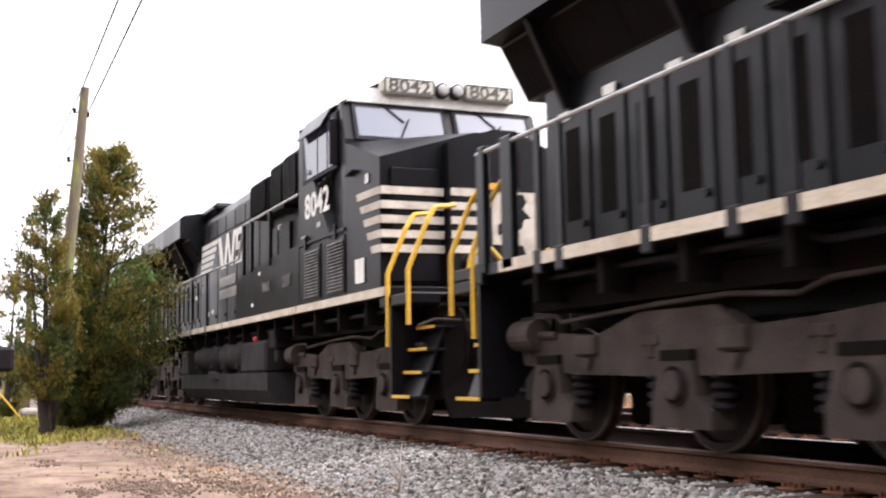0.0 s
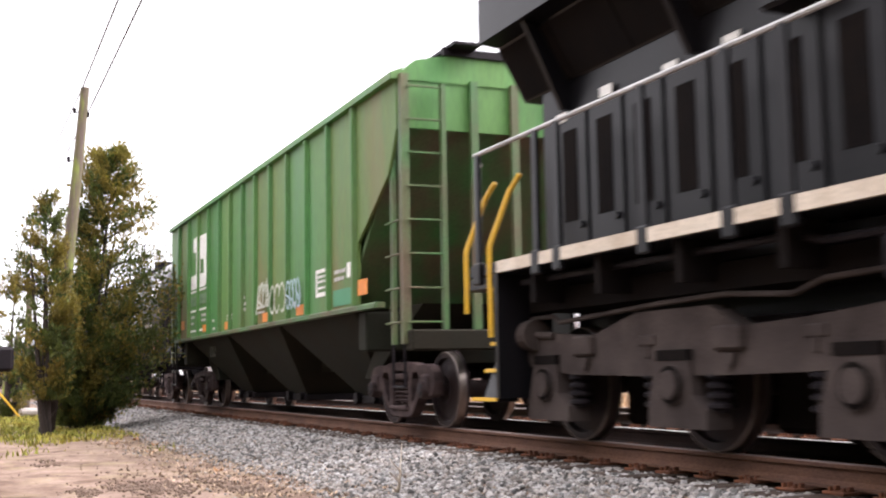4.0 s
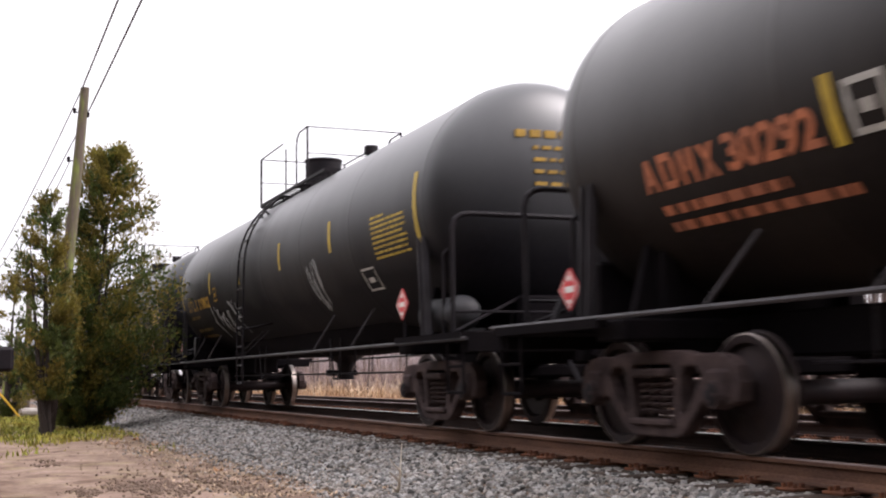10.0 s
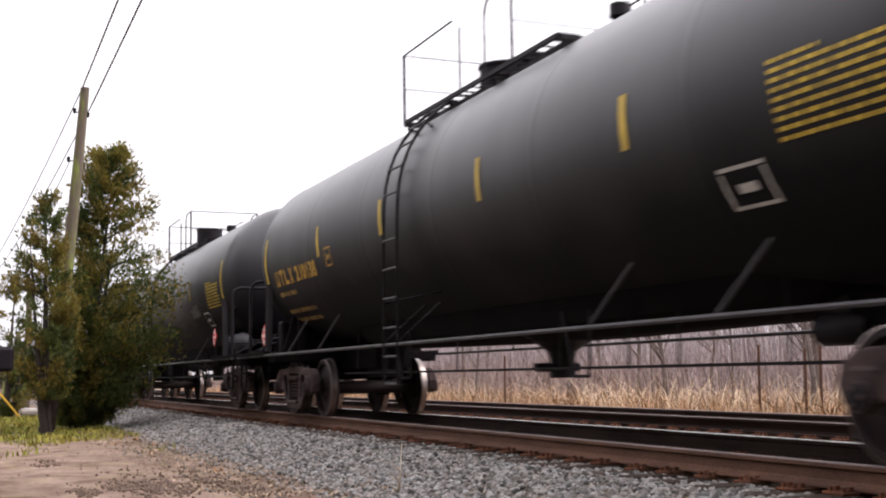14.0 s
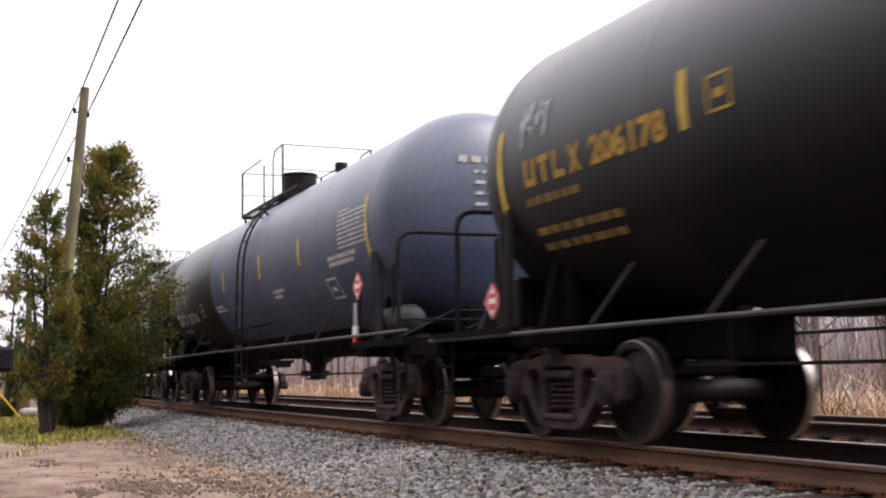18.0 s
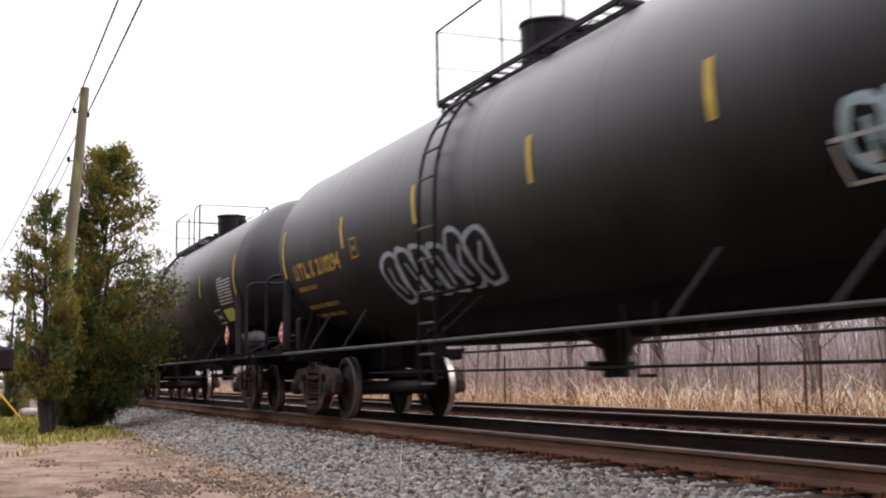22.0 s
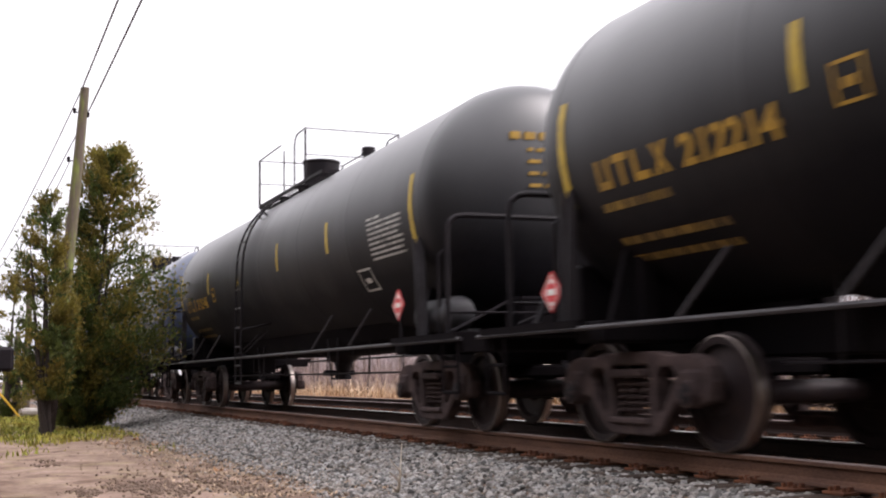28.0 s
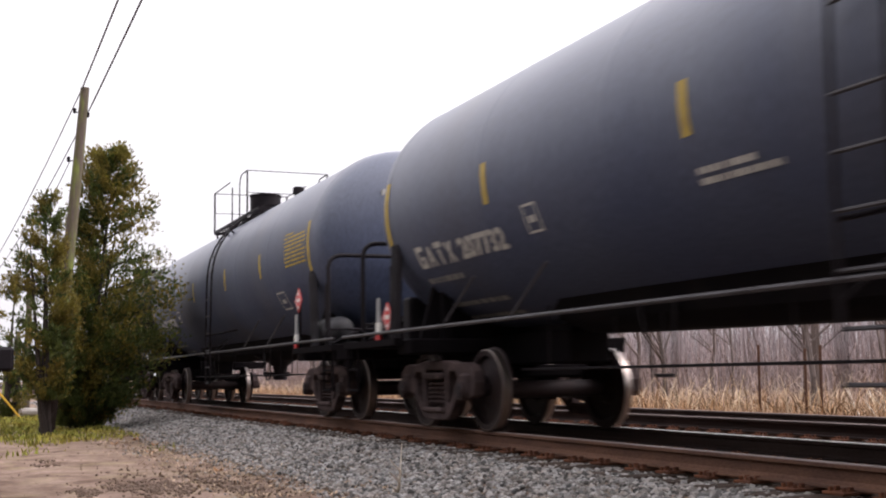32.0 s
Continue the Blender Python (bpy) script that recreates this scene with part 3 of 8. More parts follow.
def belly_mesh():
    """The deep trough along the barrel's underside, sloping to the outlet."""
    bm = bmesh.new()
    rings = []
    for x, z in ((-5.6, 1.24), (-4.6, 1.04), (-0.6, BELLY), (1.2, BELLY), (4.6, 1.04), (5.6, 1.24)):
        w = 0.76 if abs(x) < 5 else 0.45
        rings.append([bm.verts.new((x, y, zz)) for y, zz in ((-w, 1.52), (-w * 0.8, z + 0.13), (-w * 0.45, z), (w * 0.45, z), (w * 0.8, z + 0.13), (w, 1.52))])
    for a, b in zip(rings[:-1], rings[1:]):
        for k in range(5):
            bm.faces.new((a[k], a[k + 1], b[k + 1], b[k]))
    bm.faces.new(rings[0])
    bm.faces.new(rings[-1][::-1])
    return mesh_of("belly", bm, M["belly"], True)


BELLY = 0.99


def outlet_mesh():
    bm = bmesh.new()
    lathe(bm, [(0.20, 0.62), (0.04, 0.56), (-0.08, 0.30), (-0.18, 0.16), (-0.40, 0.11), (-0.42, 0.0)], "z", 20, (0.35, 0, 1.05))
    cyl(bm, (0.35, -0.35, 0.70), (0.35, 0.2, 0.70), 0.05, seg=8)
    cyl(bm, (0.35, 0, 0.58), (0.35, 0, 0.66), 0.15, seg=16)
    return mesh_of("bottom_outlet", bm, M["steel"], True)


def brake_cylinder_mesh():
    bm = bmesh.new()
    lathe(bm, [(-0.26, 0.0), (-0.26, 0.10), (-0.22, 0.13), (0.18, 0.13), (0.26, 0.08), (0.26, 0.0)], "x", 18, (5.1, -0.25, 0.93))
    box(bm, 4.98, 5.2, -0.3, -0.2, 1.0, 1.35)
    pipe(bm, [(5.3, -0.25, 0.93), (5.8, -0.25, 0.88)], 0.02)
    return mesh_of("brake_cylinder", bm, M["steel"], True)


M["reservoir"] = mat("dusty_grey_reservoir", (0.021, 0.021, 0.025), 0.55, 0, (0.036, 0.034, 0.036), 3, 0.8, 50, 0.1, spec=0.3)


def reservoir_mesh():
    bm = bmesh.new()
    prof = [(-0.60, 0.0), (-0.59, 0.09), (-0.54, 0.155), (-0.46, 0.19), (0.46, 0.19), (0.54, 0.155), (0.59, 0.09), (0.60, 0.0)]
    lathe(bm, prof, "x", 22, (7.55, -1.12, 1.32))
    for xx in (7.2, 7.9):
        lathe(bm, [(-0.03, 0.185), (-0.03, 0.20), (0.03, 0.20), (0.03, 0.185)], "x", 22, (xx, -1.12, 1.32))
        box(bm, xx - 0.03, xx + 0.03, -1.25, -0.85, 1.05, 1.15)
    return mesh_of("air_reservoir", bm, M["reservoir"], True)


def wheel_handle_mesh():
    """Hand-brake wheel on a stand at the rear end."""
    bm = bmesh.new()
    x = -8.15
    for k in range(20):
        a, b = 2 * math.pi * k / 20, 2 * math.pi * (k + 1) / 20
        cyl(bm, (x, -0.45 + 0.28 * math.cos(a), 1.85 + 0.28 * math.sin(a)), (x, -0.45 + 0.28 * math.cos(b), 1.85 + 0.28 * math.sin(b)), 0.016, seg=5)
    for k in range(4):
        a = k * math.pi / 4
        cyl(bm, (x, -0.45 - 0.28 * math.cos(a), 1.85 - 0.28 * math.sin(a)), (x, -0.45 + 0.28 * math.cos(a), 1.85 + 0.28 * math.sin(a)), 0.012, seg=5)
    box(bm, x + 0.02, x + 0.16, -0.62, -0.28, 1.06, 2.05, 0.02)
    box(bm, x + 0.05, x + 0.30, -1.05, 0.35, 1.06, 1.62, 0.03)
    pipe(bm, [(x, -0.45, 1.2), (x - 0.12, -0.8, 1.35), (x - 0.1, -1.2, 1.3), (x, -1.35, 1.08)], 0.03)
    return mesh_of("brake_wheel", bm, M["steel"])


def placard_mesh():
    """A square hazard board on its point, red with white bars."""
    bm = bmesh.new()
    s_ = 0.19
    prism(bm, [(-s_, 0), (0, s_), (s_, 0), (0, -s_)], 1, -0.012, 0)
    return mesh_of("placard", bm, M["red"])


def placard_sign_mesh():
    bm = bmesh.new()
    s_ = 0.165
    for a, b in ((0, 1), (1, 2), (2, 3), (3, 0)):
        q = [(-s_, 0), (0, s_), (s_, 0), (0, -s_)]
        p0, p1 = q[a], q[b]
        prism(bm, [p0, p1, (p1[0] * 0.955, p1[1] * 0.955), (p0[0] * 0.955, p0[1] * 0.955)], 1, -0.016, -0.012)
    box(bm, -0.08, 0.08, -0.016, -0.012, -0.028, 0.028)
    box(bm, -0.028, 0.028, -0.016, -0.012, 0.075, 0.12)
    box(bm, -0.03, 0.03, -0.016, -0.012, -0.12, -0.09)
    return mesh_of("placard_print", bm, M["white"])


M["dim_white"] = mat("worn_dim_white_print", (0.24, 0.24, 0.235), 0.7, 0, (0.12, 0.12, 0.12), 5, 0.8, 60, 0.02)
M["faint"] = mat("worn_faint_print", (0.24, 0.145, 0.02), 0.7, 0, (0.07, 0.045, 0.02), 5, 0.9, 60, 0.02)


def stencil(lines, x0, z0, w, lh, seed, gap=0.4):
    """Bars of unreadable lettering: lines of words, from the top line downwards."""
    rnd = random.Random(seed)
    bm = bmesh.new()
    for k, frac in enumerate(lines):
        x = 0.0
        while x < w * frac:
            ww = min(rnd.uniform(0.04, 0.13) * w, w * frac - x)
            patch(x0 + x, x0 + x + ww, z0 - k * lh * (1 + gap), lh, bm=bm)
            x += ww + rnd.uniform(0.015, 0.035) * w
    return bm


def glyph_blocks(kinds, x0, z0, w, h):
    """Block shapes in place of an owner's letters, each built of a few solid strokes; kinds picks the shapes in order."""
    bm = bmesh.new()
    cw = w / len(kinds)
    for k, kind in enumerate(kinds):
        a, g, st = x0 + k * cw, cw * 0.76, cw * 0.22
        # strokes: left edge, right edge, bottom, height, slant, as shares of the sign
        for j, (l, r, b, t, sl) in enumerate({"cup": ((0, 0.29, 0, 1, 0), (0.71, 1, 0, 1, 0), (0, 1, 0, 0.26, 0)), "tee": ((0, 1, 0.74, 0.26, 0), (0.36, 0.64, 0, 0.76, 0)), "ell": ((0, 0.29, 0, 1, 0), (0, 1, 0, 0.26, 0)),
                                              "cross": ((0, 0.29, 0, 1, 0.71), (0.71, 1, 0, 1, -0.71)), "hook": ((0, 0.29, 0, 1, 0), (0, 1, 0, 0.24, 0), (0, 1, 0.76, 0.24, 0), (0.71, 1, 0, 0.5, 0), (0.5, 1, 0.38, 0.16, 0)),
                                              "wedge": ((0, 0.27, 0, 1, 0.36), (0.73, 1, 0, 1, -0.36), (0.2, 0.8, 0.22, 0.2, 0)), "ring": ((0, 0.29, 0, 1, 0), (0.71, 1, 0.12, 0.76, 0), (0, 0.86, 0, 0.22, 0), (0, 0.86, 0.78, 0.22, 0)),
                                              "notch": ((0, 0.25, 0, 1, 0), (0.75, 1, 0, 1, 0), (0.5, 0.62, 0.35, 0.65, 0.25), (0.38, 0.5, 0.35, 0.65, -0.25))}[kind]):
            patch(a + l * g, a + r * g, z0 + b * h, t * h, lift=0.007 + 0.0006 * j, bm=bm, slant=sl * g / h)
    return bm


UT, GA, AD = ("cup", "tee", "ell", "cross"), ("hook", "wedge", "tee", "cross"), ("wedge", "ring", "notch", "cross")


def scribble(x0, z0, w, h, seed, loops=5, th=0.05):
    """Sprayed lines: a tangle of strokes on the barrel."""
    rnd = random.Random(seed)
    own = bmesh.new()
    for k in range(loops):
        cw = w / loops
        pts = [(k * cw + rnd.uniform(0, 0.3) * cw, rnd.uniform(0.55, 1) * h)]
        for j in range(rnd.randint(3, 5)):
            pts.append((k * cw + rnd.uniform(-0.1, 1.2) * cw, rnd.uniform(0, 1) * h))
        sm = []
        for a, b in zip(pts[:-1], pts[1:]):
            for q in range(6):
                t_ = q / 6
                t2 = t_ * t_ * (3 - 2 * t_)
                sm.append((a[0] + (b[0] - a[0]) * t_ + 0.25 * cw * math.sin(math.pi * t_) * (1 if j % 2 else -1), a[1] + (b[1] - a[1]) * t2))
        for a, b in zip(sm[:-1], sm[1:]):
            d = Vector((b[0] - a[0], b[1] - a[1]))
            if d.length < 1e-4:
                continue
            n_ = Vector((-d.y, d.x)).normalized() * th / 2 * rnd.uniform(0.7, 1.2)
            own.faces.new([own.verts.new((p[0] + sg * n_.x, p[1] + sg * n_.y, 0.0004 * (k % 5))) for p, sg in ((a, 1), (b, 1), (b, -1), (a, -1))])
    return bend(own, x0, z0, 0.009)


def bubble_letters(x0, z0, w, h, n, seed, th):
    """Sprayed outline letters: rounded closed outlines side by side, each with an inner stroke."""
    rnd = random.Random(seed)
    own = bmesh.new()
    cw = w / n
    for k in range(n):
        cx, cy = (k + 0.5) * cw, h * (0.5 + rnd.uniform(-0.06, 0.06))
        ph, sq = rnd.uniform(0, 6), rnd.uniform(0.55, 0.8)
        loop = []
        for j in range(21):
            a = 2 * math.pi * j / 20
            c, q = math.cos(a), math.sin(a)
            loop.append((cx + cw * 0.56 * math.copysign(abs(c) ** sq, c) * (1 + 0.14 * math.sin(3 * a + ph)), cy + h * 0.46 * math.copysign(abs(q) ** sq, q) * (1 + 0.12 * math.sin(2 * a + ph))))
        inner = [(cx + rnd.uniform(-0.2, 0.2) * cw, cy + h * f) for f in (-0.28, -0.05, 0.22)]
        for pts, t_ in ((loop, th), (inner, th * 0.8)):
            for a, b in zip(pts[:-1], pts[1:]):
                d = Vector((b[0] - a[0], b[1] - a[1]))
                n_ = Vector((-d.y, d.x)).normalized() * t_ / 2 * rnd.uniform(0.75, 1.2)
                e = d * 0.12
                own.faces.new([own.verts.new((p[0] + o * e.x + sg * n_.x, p[1] + o * e.y + sg * n_.y, 0.0005 * (k % 4))) for p, sg, o in ((a, 1, -1), (b, 1, 1), (b, -1, 1), (a, -1, -1))])
    return bend(own, x0, z0, 0.009)


def tank_car(x, shell_key, mats, split, label, spec):
    """A tank car centred at x on the track, with its trucks, fittings and markings."""
    car = thing("tank_car", x, TC, 0, label, "tank car", "tank cars of the train")
    part("shell", cached(shell_key, lambda: shell_mesh(mats[0], mats[1], split)), None, car)
    for sx, mm in ((-HALF, mats[0]), (HALF, mats[1])):
        part("head_seam", cached("seam" + mm.name, lambda: head_pad_mesh(mm)), None, car).location.x = sx
    part("manway", cached("manway", manway_mesh), None, car)
    hk = spec.get("housing", 0.55)
    part("valve_housing", cached(f"housing{hk}{spec.get('dome', -0.9)}", lambda: housing_mesh(hk, spec.get("dome", -0.9))), None, car)
    if spec.get("vent", True):
        part("safety_valve", cached("vent", vent_mesh), None, car)
    lx = spec.get("ladder", -0.35)
    for nm, mk in (("top_platform", platform_mesh), ("side_ladder", side_ladder_mesh), 
                   ("brake_rigging", under_pipes_mesh), ("belly", belly_mesh), ("bottom_outlet", outlet_mesh), ("brake_cylinder", brake_cylinder_mesh), ("brake_wheel", wheel_handle_mesh)):
        q = part(nm, cached(nm, mk), None, car)
        if nm == "side_ladder":
            q.location.x = lx
            for y, z in RUNGS:
                part("rung", cached("rung", rung_mesh), None, q).location = (0, y, z)
    railing(car)
    sr = part("safety_rail", cached("safety_rail", sill_rail_mesh), None, car)
    sr.location.z = spec.get("rail_up", -0.05)
    for sg in (-1, 1):
        part("end_railing", cached(f"end_railing{sg}", lambda: end_rail_mesh(sg)), None, car)
        part("corner_brace", cached(f"corner_brace{sg}", lambda: corner_brace_mesh(sg)), None, car, "scuffed grey channel brace")
        part("end_frame", cached(f"end_frame{sg}", lambda: sill_mesh(sg)), None, car)
    if spec.get("reservoir", True):
        part("air_reservoir", cached("air_reservoir", reservoir_mesh), None, car)
    for sx, rz in ((8.75, 0), (-8.75, math.pi)):
        cp = part("coupler", cached("coupler", coupler_mesh), None, car)
        cp.location.x, cp.rotation_euler.z = sx, rz
    for sx in (-7.02, 7.02):
        truck(car, sx)
    # vertical stripes along the side
    yl = spec.get("stripe", M["yellow"])
    for sx, z0, h in spec.get("stripes", [(7.36, 2.06, 0.95), (4.05, 2.39, 0.45), (1.28, 2.39, 0.45), (-1.65, 2.39, 0.45), (-4.35, 2.39, 0.45), (-7.40, 2.06, 0.95)]):
        part("stripe", patch(sx - 0.05, sx + 0.05, z0, h), yl, car)
    for px_, pz, py in ((7.08, 1.80 if mats[1] is M["tank3"] else 1.46, -1.5), (-7.80, 1.36, -1.36)):
        pl = part("placard", cached("placard", placard_mesh), None, car, "red diamond hazard placard")
        pl.location = (px_, py, pz)
        part("placard_print", cached("placard_print", placard_sign_mesh), None, pl)
        bmk = bmesh.new()
        cyl(bmk, (px_, py + 0.02, 1.05), (px_, py + 0.02, pz - 0.02), 0.02, seg=6)
        part("placard_post", bmk, M["steel"], car)
    if mats[1] is M["tank3"]:
        for sx in (7.10, -7.62):
            bm = bmesh.new()
            prism(bm, [(sx - 0.045, 1.02), (sx + 0.045, 1.02), (sx + 0.03, 1.58), (sx - 0.03, 1.58)], 1, -1.56, -1.535)
            mp_ = part("marker_post", bm, M["rail_grey"], car, "pale grey marker post")
            for z, m_, lab in ((1.03, M["red"], "red reflective band"), (1.16, M["white"], "white reflective band")):
                bm = bmesh.new()
                box(bm, sx - 0.055, sx + 0.055, -1.568, -1.53, z, z + 0.12)
                part("band", bm, m_, mp_, lab)
    spec["marks"](car)
    return car


def rows_marks(number, mk, letter, seed, kinds=UT, z=2.14, bx=5.82, bz=2.62):
    """The usual markings: owner's letters and number at the rear, a block of small print and a frame at the front."""
    def put(car):
        part("owner_letters", glyph_blocks(kinds, -6.90, z, 1.10, 0.25), letter, car)
        bm = text_bm(number, 0.32, 0.012, 1.12)
        part("car_number", bend(bm, -5.70, z, 0.011), letter, car)
        part("small_print", stencil([0.55, 0.0, 0.85, 0.8], -6.95, z - 0.17, 1.75, 0.075, seed, 0.8), M["faint"] if kinds is UT else M["dim_white"], car)
        part("data_block", stencil([0.4, 1, 1, 1, 0.9, 1, 1, 0.95, 1], bx, bz, 1.2, 0.030, seed + 1, 1.1), mk, car)
        part("data_frame", frame_bm(5.07, 1.77, 0.50, 0.29, 0.03), M["offwhite"], car)
        part("small_frame", frame_bm(-4.06, z + 0.08, 0.28, 0.27, 0.024), letter, car)
        part("end_letters", end_print(), letter, car)
    return put


def frame_bm(x0, z0, w, h, th=0.045):
    bm = bmesh.new()
    patch(x0, x0 + w, z0, th, bm=bm)
    patch(x0, x0 + w, z0 + h - th, th, bm=bm)
    patch(x0, x0 + th, z0, h, 0.0075, bm=bm)
    patch(x0 + w - th, x0 + w, z0, h, 0.0075, bm=bm)
    patch(x0 + w * 0.3, x0 + w * 0.7, z0 + h * 0.35, h * 0.25, bm=bm)
    return bm


def end_print():
    """Small bars of lettering on the front head."""
    bm = bmesh.new()
    rnd = random.Random(5)
    for k in range(5):
        z = 3.30 - 0.14 * k
        y = -0.55 + (0 if k == 0 else 0.2)
        w = 1.1 if k == 0 else 0.6
        while w > 0:
            ww = min(w, rnd.uniform(0.06, 0.16))
            q = math.hypot((y + ww / 2), z - TZ) / TR
            x = HALF + 0.74 * max(0.05, 1 - q ** 2.5) ** 0.4 + 0.014
            box(bm, x - 0.03, x, y, y + ww, z, z + (0.085 if k == 0 else 0.04))
            y += ww + 0.05
            w -= ww + 0.05
    return bm

# ---- the two locomotives ----
M["loco"] = mat("sun_worn_black_engine_paint", (0.0042, 0.0042, 0.0056), 0.33, 0, (0.0072, 0.0066, 0.0078), 1.2, 0.8, 40, 0.03, (1, 1, 0.4), dirt=(0.015, 0.0128, 0.0135), dirt_amt=0.4, spec=0.15)
M["loco_frame"] = mat("dusty_grey_brown_underframe", (0.060, 0.047, 0.043), 0.9, 0.0, (0.026, 0.020, 0.019), 2.5, 0.8, 60, 0.25, spec=0.12)
M["tank_grey"] = mat("dusty_grey_fuel_tank", (0.026, 0.0235, 0.0245), 0.75, 0, (0.016, 0.0145, 0.015), 2.0, 0.8, 50, 0.1, spec=0.2)
M["dusty_white"] = mat("road_dusted_white_paint", (0.50, 0.45, 0.385), 0.7, 0, (0.30, 0.25, 0.20), 3, 0.8, 50, 0.03)
M["cream"] = mat("soiled_cream_sill_paint", (0.58, 0.51, 0.42), 0.65, 0, (0.36, 0.28, 0.20), 2.5, 0.7, 50, 0.03)
M["handrail_yellow"] = mat("safety_yellow_paint", (0.62, 0.36, 0.015), 0.5, 0, (0.50, 0.30, 0.03), 6, 0.6, 60, 0.02)
M["louvre"] = mat("dusty_dark_louvre", (0.13, 0.125, 0.12), 0.7, 0, (0.03, 0.028, 0.027), 5, 0.7, 60, 0.1, spec=0.2)
# near-black for dark fittings; also paints the shade in gaps, grooves and recesses
M["blackhole"] = mat("black_fittings_and_recess_shade", (0.0062, 0.0050, 0.0050), 0.95, 0, (0.010, 0.0075, 0.0065), 3, 0.8, spec=0.05)
M["lamp"] = mat("headlight_lens", (0.30, 0.30, 0.29), 0.12, 0.0, (0.2, 0.2, 0.2), 20, 0.4, 200, 0.05)
M["amber"] = mat("amber_lens", (0.85, 0.36, 0.02), 0.3)
M["board_ink"] = mat("dark_board_digits", (0.06, 0.055, 0.045), 0.6)
M["board"] = mat("number_board_face", (0.50, 0.48, 0.40), 0.5, 0, (0.40, 0.38, 0.31), 5, 0.4, 60, 0.02)


def glass(name, col, rough=0.03):
    m = bpy.data.materials.new(name)
    m.use_nodes = True
    b = m.node_tree.nodes["Principled BSDF"]
    b.inputs["Base Color"].default_value = (*col, 1)
    b.inputs["Roughness"].default_value = rough
    b.inputs["Metallic"].default_value = 0.0
    b.inputs["Specular IOR Level"].default_value = 0.6
    b.inputs["IOR"].default_value = 1.5
    return m


M["glass"] = glass("tinted_cab_glass", (0.05, 0.065, 0.10))


def side_text(body, size, x0, y, z0, bold=0.0, width=None, thick=0.006):
    """Letters standing on a side that faces the camera's side of the track."""
    bm = text_bm(body, size, bold, width)
    for v in bm.verts:
        v.co = (x0 + v.co.x, y, z0 + v.co.y)
    return bm


def slab(poly, y, bm=None, d=0.006):
    """A thin plate of the outline (x, z) on a side at y."""
    bm = bm or bmesh.new()
    return prism(bm, poly, 1, y - d, y)


